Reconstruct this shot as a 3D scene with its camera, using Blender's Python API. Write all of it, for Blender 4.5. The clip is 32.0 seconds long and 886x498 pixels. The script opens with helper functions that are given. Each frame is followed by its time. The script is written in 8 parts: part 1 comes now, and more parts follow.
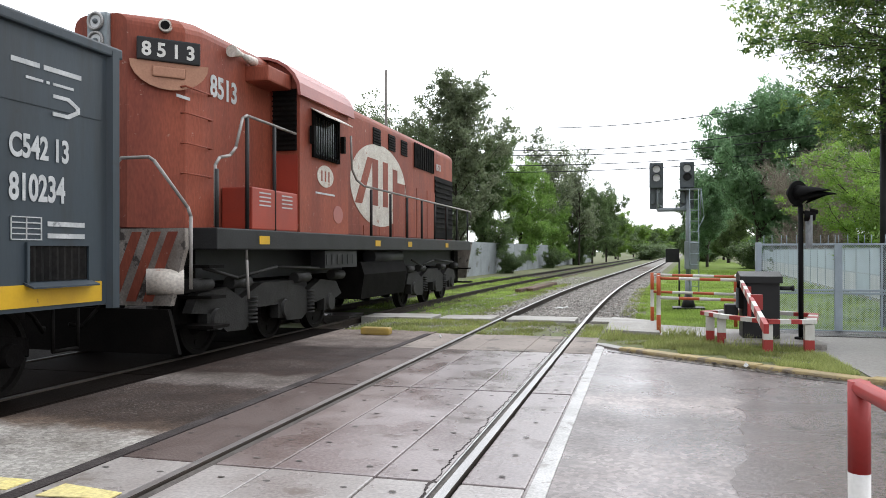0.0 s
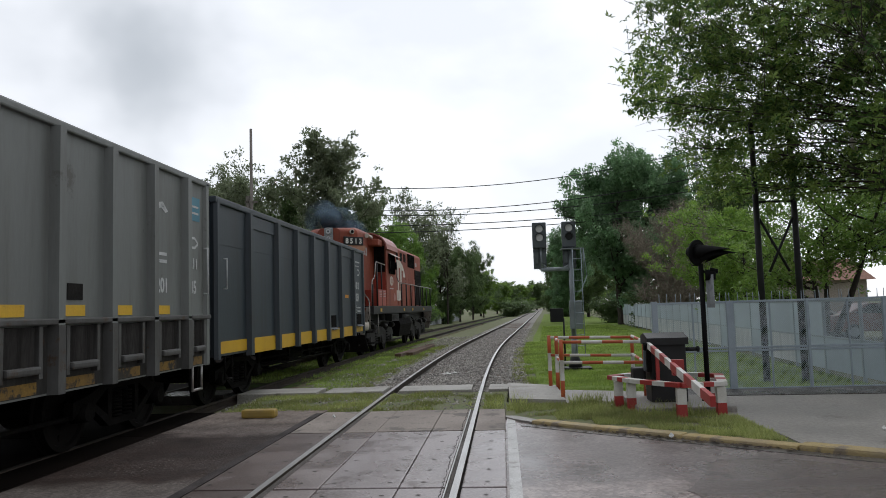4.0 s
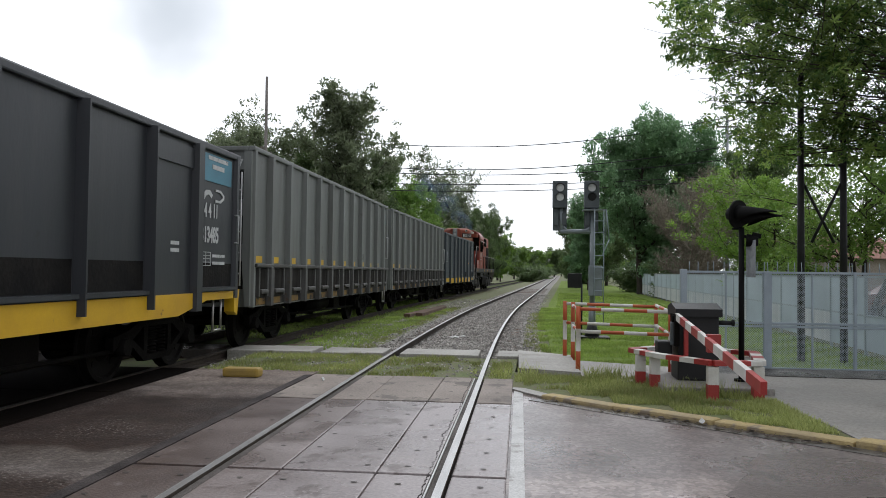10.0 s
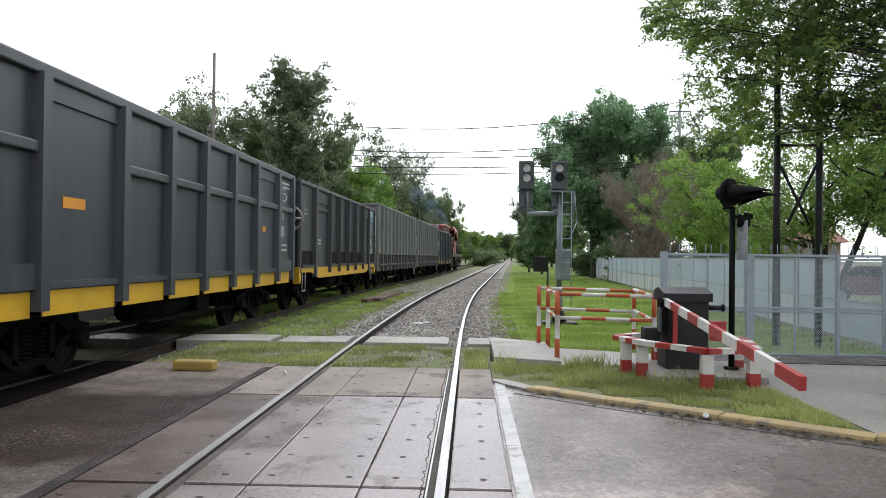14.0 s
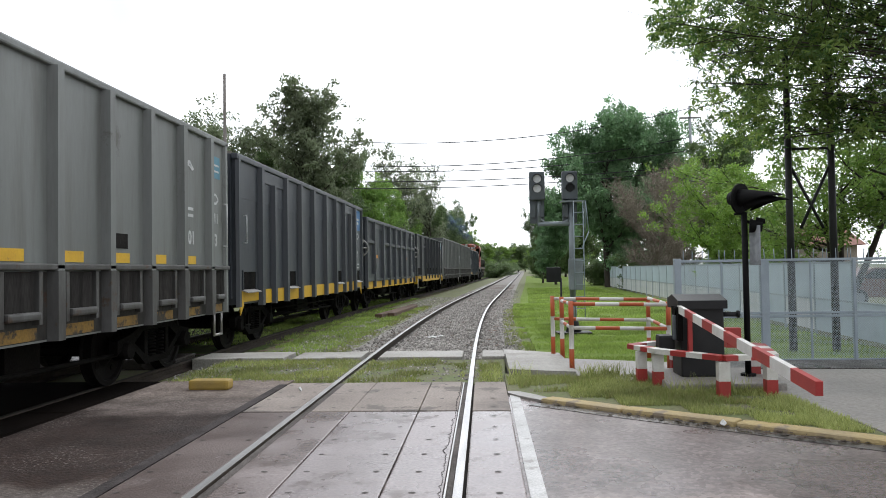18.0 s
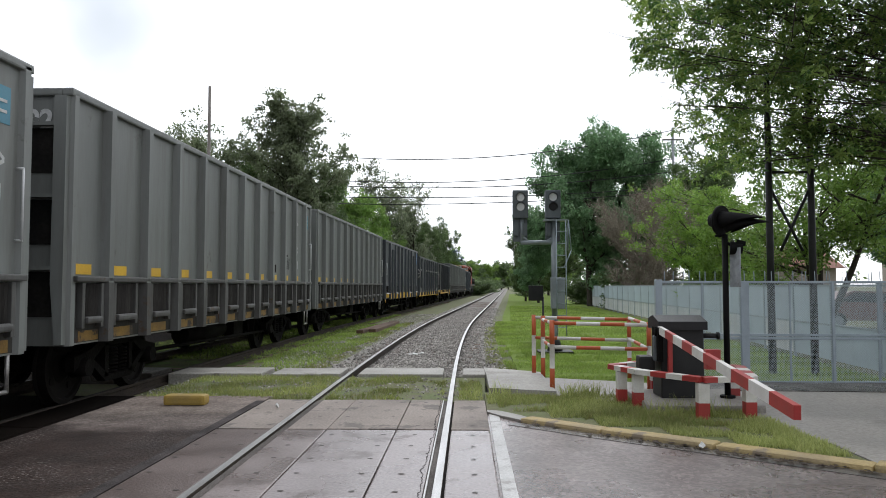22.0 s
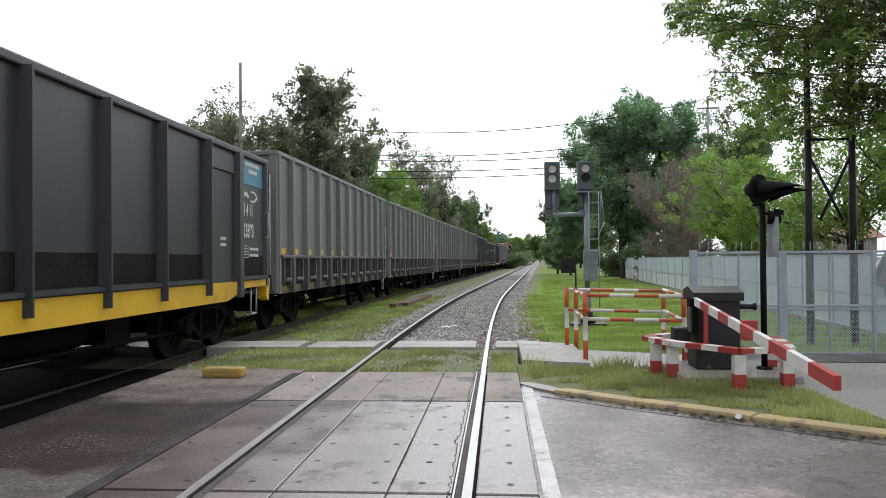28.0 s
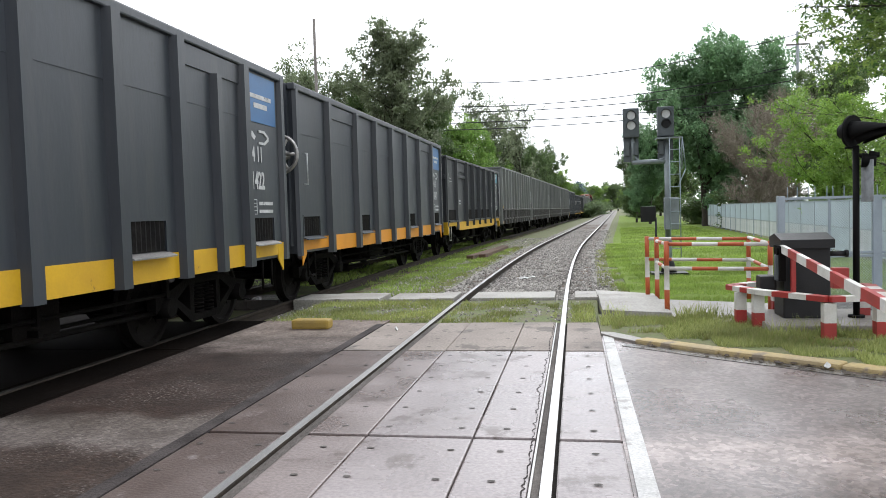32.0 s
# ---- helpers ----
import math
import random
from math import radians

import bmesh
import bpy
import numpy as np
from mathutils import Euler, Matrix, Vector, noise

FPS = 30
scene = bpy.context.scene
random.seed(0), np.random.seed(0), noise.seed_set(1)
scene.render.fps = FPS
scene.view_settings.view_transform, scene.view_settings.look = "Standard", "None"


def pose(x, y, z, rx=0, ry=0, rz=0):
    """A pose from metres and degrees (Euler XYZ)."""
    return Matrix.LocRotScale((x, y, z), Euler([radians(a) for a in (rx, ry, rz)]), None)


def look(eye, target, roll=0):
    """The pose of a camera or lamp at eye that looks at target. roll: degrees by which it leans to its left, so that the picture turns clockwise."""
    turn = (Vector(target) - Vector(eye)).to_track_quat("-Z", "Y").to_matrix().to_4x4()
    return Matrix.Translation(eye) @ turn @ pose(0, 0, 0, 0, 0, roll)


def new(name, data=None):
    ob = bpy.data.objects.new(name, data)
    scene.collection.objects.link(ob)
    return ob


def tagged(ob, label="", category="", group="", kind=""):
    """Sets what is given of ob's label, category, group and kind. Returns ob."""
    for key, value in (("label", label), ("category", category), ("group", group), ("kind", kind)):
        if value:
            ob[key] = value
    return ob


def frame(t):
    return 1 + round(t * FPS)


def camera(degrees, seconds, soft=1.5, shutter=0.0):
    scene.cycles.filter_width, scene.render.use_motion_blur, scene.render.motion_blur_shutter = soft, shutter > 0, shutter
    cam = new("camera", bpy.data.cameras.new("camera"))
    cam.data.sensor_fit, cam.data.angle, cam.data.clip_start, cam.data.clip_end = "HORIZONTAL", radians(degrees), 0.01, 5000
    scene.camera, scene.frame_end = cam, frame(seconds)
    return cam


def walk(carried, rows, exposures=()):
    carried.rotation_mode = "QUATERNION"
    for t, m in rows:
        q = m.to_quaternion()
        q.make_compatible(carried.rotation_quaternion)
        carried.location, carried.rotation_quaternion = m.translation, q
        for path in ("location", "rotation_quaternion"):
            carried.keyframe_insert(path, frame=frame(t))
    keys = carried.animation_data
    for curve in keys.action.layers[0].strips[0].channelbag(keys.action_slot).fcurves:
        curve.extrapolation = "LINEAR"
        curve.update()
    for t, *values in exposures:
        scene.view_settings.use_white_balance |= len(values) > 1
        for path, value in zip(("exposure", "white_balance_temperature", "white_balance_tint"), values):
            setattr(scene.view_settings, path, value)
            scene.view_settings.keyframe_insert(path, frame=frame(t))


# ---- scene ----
cam = camera(61.3, 32.0, 0.9)
PATH = [
    (0, (1.124, -2.122, 1.414), (0.609, -0.19, 1.42), -0.1),
    (0.5, (0.949, -1.916, 1.428), (0.627, 0.045, 1.65), -1.8),
    (1, (0.798, -1.775, 1.444), (0.404, 0.179, 1.611), -1.4),
    (1.5, (0.681, -1.581, 1.444), (0.394, 0.394, 1.576), -0.3),
    (2, (0.564, -1.419, 1.47), (0.33, 0.562, 1.614), -1.4),
    (2.5, (0.435, -1.282, 1.512), (0.297, 0.706, 1.685), -2.4),
    (4.5, (0.473, -1.32, 1.551), (0.318, 0.669, 1.693), -1.6),
    (5, (0.462, -1.307, 1.55), (0.362, 0.689, 1.617), -0.4),
    (5.5, (0.405, -1.272, 1.512), (0.277, 0.724, 1.48), -1.2),
    (6, (0.331, -1.234, 1.501), (0.207, 0.763, 1.494), -0.6),
    (6.5, (0.352, -1.216, 1.51), (0.209, 0.779, 1.531), 0.6),
    (7, (0.355, -1.095, 1.49), (0.26, 0.902, 1.45), 0.9),
    (7.5, (0.459, -0.974, 1.466), (0.315, 1.021, 1.455), 1.1),
    (8, (0.635, -0.826, 1.466), (0.449, 1.165, 1.504), 0.2),
    (8.5, (0.624, -0.585, 1.54), (0.575, 1.412, 1.632), -1.4),
    (9, (0.521, -0.489, 1.474), (0.428, 1.508, 1.527), -1.1),
    (9.5, (0.523, -0.328, 1.479), (0.326, 1.659, 1.59), -0.9),
    (10, (0.532, -0.115, 1.477), (0.326, 1.873, 1.537), 0.7),
    (10.5, (0.466, 0.087, 1.503), (0.501, 2.082, 1.644), -0.8),
    (11, (0.329, 0.242, 1.467), (0.311, 2.241, 1.538), 0.2),
    (11.5, (0.313, 0.386, 1.449), (0.169, 2.38, 1.501), 1.2),
    (12, (0.322, 0.537, 1.457), (0.286, 2.534, 1.559), -0.4),
    (12.5, (0.207, 0.606, 1.457), (0.199, 2.605, 1.499), 0.6),
    (13, (0.189, 0.622, 1.464), (0.203, 2.622, 1.496), -0.2),
    (13.5, (0.159, 0.626, 1.476), (0.101, 2.625, 1.463), 0.2),
    (14, (0.171, 0.631, 1.452), (0.098, 2.63, 1.472), 0.6),
    (14.5, (0.182, 0.608, 1.462), (0.087, 2.606, 1.488), 0.3),
    (16.5, (0.195, 0.719, 1.447), (0.098, 2.716, 1.5), -0.6),
    (17, (0.204, 0.634, 1.449), (0.087, 2.63, 1.502), -0.4),
    (17.5, (0.198, 0.632, 1.452), (0.099, 2.629, 1.501), -0.7),
    (18, (0.194, 0.619, 1.455), (0.086, 2.615, 1.51), -0.9),
    (18.5, (0.196, 0.632, 1.464), (0.087, 2.629, 1.516), -0.7),
    (19, (0.193, 0.615, 1.454), (0.092, 2.612, 1.515), -0.5),
    (19.5, (0.203, 0.62, 1.446), (0.089, 2.616, 1.494), -0.5),
    (20, (0.204, 0.624, 1.437), (0.099, 2.621, 1.476), -0.6),
    (20.5, (0.204, 0.614, 1.445), (0.097, 2.611, 1.482), -0.4),
    (21, (0.195, 0.608, 1.455), (0.073, 2.604, 1.495), -0.3),
    (21.5, (0.23, 0.661, 1.446), (0.145, 2.659, 1.502), 1.4),
    (22, (0.217, 0.66, 1.462), (0.153, 2.657, 1.561), -0.0),
    (22.5, (0.2, 0.65, 1.479), (0.094, 2.645, 1.562), -0.2),
    (23, (0.193, 0.563, 1.475), (0.076, 2.558, 1.565), 0.1),
    (23.5, (0.189, 0.57, 1.48), (0.069, 2.564, 1.566), -0.0),
    (24, (0.195, 0.562, 1.481), (0.062, 2.555, 1.585), -0.2),
    (24.5, (0.193, 0.569, 1.478), (0.06, 2.563, 1.566), -0.0),
    (25, (0.186, 0.563, 1.484), (0.063, 2.557, 1.578), 0.2),
    (25.5, (0.179, 0.558, 1.495), (0.053, 2.552, 1.582), 0.2),
    (27.5, (0.203, 0.608, 1.436), (0.091, 2.604, 1.454), -0.4),
    (28, (0.208, 0.667, 1.452), (0.06, 2.662, 1.481), -0.5),
    (28.5, (0.22, 0.654, 1.45), (0.065, 2.648, 1.493), -0.6),
    (29, (0.222, 0.668, 1.465), (0.092, 2.663, 1.495), -0.7),
    (29.5, (0.211, 0.653, 1.445), (0.062, 2.647, 1.47), -0.9),
    (30, (0.229, 0.647, 1.442), (0.008, 2.635, 1.448), -0.9),
    (30.5, (0.199, 0.608, 1.458), (-0.02, 2.596, 1.476), -1.4),
    (31, (0.155, 0.518, 1.474), (-0.136, 2.497, 1.48), -1.8),
    (31.5, (0.185, 0.533, 1.452), (-0.118, 2.51, 1.4), -2.7),
    (32, (0.181, 0.565, 1.468), (-0.169, 2.531, 1.371), -1.7),
]
EXPOSURES = [(0, 0.6, 6320, 10), (0.3, 0.5, 6320, 10), (0.6, -0.3, 6320, 10), (1.0, -0.55, 6320, 10), (2.5, -0.55, 6320, 10), (4.5, -0.5, 6320, 10), (5.0, -0.3, 6320, 10), (5.5, 0.35, 6320, 10), (8.0, 0.4, 6320, 10), (9.0, 0.0, 6320, 10), (11.0, -0.15, 6320, 10), (13.0, 0.2, 6320, 10), (14.0, 0.35, 6320, 10), (20.0, 0.3, 6320, 10), (23.0, 0.0, 6320, 10), (25.0, 0.0, 6320, 10), (28.0, 0.35, 6320, 10), (30.0, 0.4, 6320, 10), (31.0, 0.53, 6320, 10), (32.0, 0.66, 6320, 10)]
walk(cam, [(t, look(eye, target, roll)) for t, eye, target, roll in PATH], EXPOSURES)


# ---- world, sun and exposure ----
def make_world():
    w = bpy.data.worlds.new("overcast_sky")
    scene.world = w
    w.use_nodes = True
    nt = w.node_tree
    nt.nodes.clear()
    out = nt.nodes.new("ShaderNodeOutputWorld")
    bg = nt.nodes.new("ShaderNodeBackground")
    sky = nt.nodes.new("ShaderNodeTexSky")
    sky.sky_type = "NISHITA"
    sky.sun_disc = False
    sky.sun_elevation = radians(52)
    sky.sun_rotation = radians(18)
    dim = nt.nodes.new("ShaderNodeVectorMath")
    dim.operation = "SCALE"
    dim.inputs["Scale"].default_value = 0.11
    tc = nt.nodes.new("ShaderNodeTexCoord")
    mp = nt.nodes.new("ShaderNodeMapping")
    mp.inputs["Scale"].default_value = (1.6, 1.6, 3.4)
    mp.inputs["Location"].default_value = (0.35, 0.2, 0.1)
    no = nt.nodes.new("ShaderNodeTexNoise")
    no.inputs["Scale"].default_value = 1.7
    no.inputs["Detail"].default_value = 5
    no.inputs["Roughness"].default_value = 0.5
    ramp = nt.nodes.new("ShaderNodeValToRGB")
    ramp.color_ramp.elements[0].position = 0.36
    ramp.color_ramp.elements[0].color = (0.93, 0.95, 0.98, 1)
    ramp.color_ramp.elements[1].position = 0.58
    ramp.color_ramp.elements[1].color = (1.16, 1.17, 1.20, 1)
    mix = nt.nodes.new("ShaderNodeMix")
    mix.data_type = "RGBA"
    mix.inputs["Factor"].default_value = 0.92
    nt.links.new(sky.outputs[0], dim.inputs[0])
    nt.links.new(tc.outputs["Generated"], mp.inputs[0])
    nt.links.new(mp.outputs[0], no.inputs[0])
    nt.links.new(no.outputs[0], ramp.inputs[0])
    # the sun stands behind the clouds ahead of the road, so that half of the sky is brighter
    dot = nt.nodes.new("ShaderNodeVectorMath")
    dot.operation = "DOT_PRODUCT"
    dot.inputs[1].default_value = Vector((0.25, 0.78, 0.57)).normalized()
    nt.links.new(tc.outputs["Generated"], dot.inputs[0])
    glow = nt.nodes.new("ShaderNodeMapRange")
    glow.inputs["From Min"].default_value, glow.inputs["From Max"].default_value = -0.9, 0.9
    glow.inputs["To Min"].default_value, glow.inputs["To Max"].default_value = 0.42, 1.45
    nt.links.new(dot.outputs["Value"], glow.inputs["Value"])
    nt.links.new(glow.outputs[0], bg.inputs["Strength"])
    nt.links.new(dim.outputs[0], mix.inputs["A"])
    # one grey rain cloud over the trees ahead on the left
    cd = nt.nodes.new("ShaderNodeVectorMath")
    cd.operation = "DISTANCE"
    cd.inputs[1].default_value = (-0.425, 0.853, 0.315)
    wob = nt.nodes.new("ShaderNodeTexNoise")
    wob.inputs["Scale"].default_value, wob.inputs["Detail"].default_value = 7.0, 3
    nt.links.new(tc.outputs["Generated"], wob.inputs[0])
    nt.links.new(tc.outputs["Generated"], cd.inputs[0])
    ad = nt.nodes.new("ShaderNodeMath")
    ad.operation = "MULTIPLY_ADD"
    ad.inputs[1].default_value = 0.20
    nt.links.new(wob.outputs[0], ad.inputs[0])
    nt.links.new(cd.outputs["Value"], ad.inputs[2])
    edge = nt.nodes.new("ShaderNodeMapRange")
    edge.interpolation_type = "SMOOTHSTEP"
    edge.inputs["From Min"].default_value, edge.inputs["From Max"].default_value = 0.10, 0.27
    edge.inputs["To Min"].default_value, edge.inputs["To Max"].default_value = 1.0, 0.0
    nt.links.new(ad.outputs[0], edge.inputs["Value"])
    cloud = nt.nodes.new("ShaderNodeMix")
    cloud.data_type = "RGBA"
    cloud.inputs["B"].default_value = (0.60, 0.63, 0.66, 1)
    nt.links.new(edge.outputs[0], cloud.inputs["Factor"])
    nt.links.new(ramp.outputs[0], cloud.inputs["A"])
    nt.links.new(cloud.outputs["Result"], mix.inputs["B"])
    nt.links.new(mix.outputs["Result"], bg.inputs[0])
    nt.links.new(bg.outputs[0], out.inputs[0])


make_world()
sun = new("sun", bpy.data.lights.new("sun", "SUN"))
sun.data.energy, sun.data.angle, sun.data.color = 0.8, radians(30), (1.0, 1.0, 1.0)
sun.matrix_world = look((9, 28, 30), (0, 0, 0))


# ---- materials ----
def mat(name, a, b=None, rough=0.6, metal=0.0, big=1.2, fine=35.0, bump=0.15, stretch=(1, 1, 1), spots=None, spot_scale=3.0, spot_size=0.62, wet=0.0, vary=0.0, island=False, rough_b=None, coat=0.0, spec=0.5, grain=1.0, streak=None):
    m = bpy.data.materials.new(name)
    m.use_nodes = True
    nt = m.node_tree
    N, L = nt.nodes.new, nt.links.new
    p = nt.nodes["Principled BSDF"]
    b = b or tuple(c * 0.75 for c in a)
    tc, mp = N("ShaderNodeTexCoord"), N("ShaderNodeMapping")
    mp.inputs["Scale"].default_value = stretch
    L(tc.outputs["Object"], mp.inputs[0])
    n1 = N("ShaderNodeTexNoise")
    n1.inputs["Scale"].default_value, n1.inputs["Detail"].default_value = big, 5
    n2 = N("ShaderNodeTexNoise")
    n2.inputs["Scale"].default_value, n2.inputs["Detail"].default_value = fine, 4
    L(mp.outputs[0], n1.inputs[0])
    L(mp.outputs[0], n2.inputs[0])
    r1 = N("ShaderNodeValToRGB")
    r1.color_ramp.elements[0].position, r1.color_ramp.elements[1].position = 0.35, 0.65
    r1.color_ramp.elements[0].color, r1.color_ramp.elements[1].color = (*a, 1), (*b, 1)
    L(n1.outputs[0], r1.inputs[0])
    mul = N("ShaderNodeMix")
    mul.data_type, mul.blend_type = "RGBA", "MULTIPLY"
    mul.inputs["Factor"].default_value = 1.0
    r2 = N("ShaderNodeValToRGB")
    r2.color_ramp.elements[0].position, r2.color_ramp.elements[1].position = 0.3, 0.7
    r2.color_ramp.elements[0].color, r2.color_ramp.elements[1].color = (*[1 - 0.28 * grain] * 3, 1), (*[1 + 0.15 * grain] * 3, 1)
    L(n2.outputs[0], r2.inputs[0])
    L(r1.outputs[0], mul.inputs["A"])
    L(r2.outputs[0], mul.inputs["B"])
    col = mul.outputs["Result"]
    if spots:
        n3 = N("ShaderNodeTexNoise")
        n3.inputs["Scale"].default_value, n3.inputs["Detail"].default_value, n3.inputs["Roughness"].default_value = spot_scale, 8, 0.7
        L(tc.outputs["Object"], n3.inputs[0])
        r3 = N("ShaderNodeValToRGB")
        r3.color_ramp.elements[0].position, r3.color_ramp.elements[1].position = spot_size, spot_size + 0.06
        L(n3.outputs[0], r3.inputs[0])
        sp = N("ShaderNodeMix")
        sp.data_type = "RGBA"
        sp.inputs["B"].default_value = (*spots, 1)
        L(r3.outputs[0], sp.inputs["Factor"])
        L(col, sp.inputs["A"])
        col = sp.outputs["Result"]
    if streak:
        # grime washed down the sides in uneven runs
        sm, sn, sr, sx = N("ShaderNodeMapping"), N("ShaderNodeTexNoise"), N("ShaderNodeValToRGB"), N("ShaderNodeMix")
        sm.inputs["Scale"].default_value = (3.0, 3.0, 0.28)
        sn.inputs["Scale"].default_value, sn.inputs["Detail"].default_value, sn.inputs["Roughness"].default_value = 1.6, 6, 0.65
        sr.color_ramp.elements[0].position, sr.color_ramp.elements[1].position = 0.47, 0.72
        sr.color_ramp.elements[0].color, sr.color_ramp.elements[1].color = (0, 0, 0, 1), (*[streak[3]] * 3, 1)
        sx.data_type = "RGBA"
        sx.inputs["B"].default_value = (*streak[:3], 1)
        L(tc.outputs["Object"], sm.inputs[0])
        L(sm.outputs[0], sn.inputs[0])
        L(sn.outputs[0], sr.inputs[0])
        L(sr.outputs[0], sx.inputs["Factor"])
        L(col, sx.inputs["A"])
        col = sx.outputs["Result"]
    if vary:
        hs = N("ShaderNodeHueSaturation")
        mr = N("ShaderNodeMapRange")
        mr.inputs["To Min"].default_value, mr.inputs["To Max"].default_value = 1 - vary, 1 + vary
        src = N("ShaderNodeNewGeometry").outputs["Random Per Island"] if island else N("ShaderNodeObjectInfo").outputs["Random"]
        L(src, mr.inputs["Value"])
        L(mr.outputs[0], hs.inputs["Value"])
        L(col, hs.inputs["Color"])
        col = hs.outputs[0]
    L(col, p.inputs["Base Color"])
    p.inputs["Metallic"].default_value = metal
    mr2 = N("ShaderNodeMapRange")
    mr2.inputs["From Min"].default_value, mr2.inputs["From Max"].default_value = 0.35, 0.65
    mr2.inputs["To Min"].default_value, mr2.inputs["To Max"].default_value = rough, rough if rough_b is None else rough_b
    L(n1.outputs[0], mr2.inputs["Value"])
    L(mr2.outputs[0], p.inputs["Roughness"])
    p.inputs["Coat Weight"].default_value = coat
    p.inputs["Specular IOR Level"].default_value = spec
    p.inputs["Coat Roughness"].default_value = 0.25
    if bump:
        bp = N("ShaderNodeBump")
        bp.inputs["Strength"].default_value, bp.inputs["Distance"].default_value = bump, 0.02
        L(n2.outputs[0], bp.inputs["Height"])
        L(bp.outputs[0], p.inputs["Normal"])
    return m


def leaf_mat(name, a, b, vary=0.35):
    m = bpy.data.materials.new(name)
    m.use_nodes = True
    nt = m.node_tree
    N, L = nt.nodes.new, nt.links.new
    p, out = nt.nodes["Principled BSDF"], nt.nodes["Material Output"]
    geo, mr = N("ShaderNodeNewGeometry"), N("ShaderNodeMapRange")
    ramp = N("ShaderNodeValToRGB")
    ramp.color_ramp.elements[0].color, ramp.color_ramp.elements[1].color = (*a, 1), (*b, 1)
    L(geo.outputs["Random Per Island"], ramp.inputs[0])
    tc, no = N("ShaderNodeTexCoord"), N("ShaderNodeTexNoise")
    no.inputs["Scale"].default_value = 0.7
    L(tc.outputs["Object"], no.inputs[0])
    mr.inputs["From Min"].default_value, mr.inputs["From Max"].default_value = 0.3, 0.7
    mr.inputs["To Min"].default_value, mr.inputs["To Max"].default_value = 1 - vary, 1 + vary
    L(no.outputs[0], mr.inputs["Value"])
    hs = N("ShaderNodeHueSaturation")
    L(ramp.outputs[0], hs.inputs["Color"])
    L(mr.outputs[0], hs.inputs["Value"])
    L(hs.outputs[0], p.inputs["Base Color"])
    p.inputs["Roughness"].default_value = 0.4
    tr = N("ShaderNodeBsdfTranslucent")
    L(hs.outputs[0], tr.inputs[0])
    mx = N("ShaderNodeMixShader")
    mx.inputs[0].default_value = 0.45
    L(p.outputs[0], mx.inputs[1])
    L(tr.outputs[0], mx.inputs[2])
    L(mx.outputs[0], out.inputs[0])
    return m


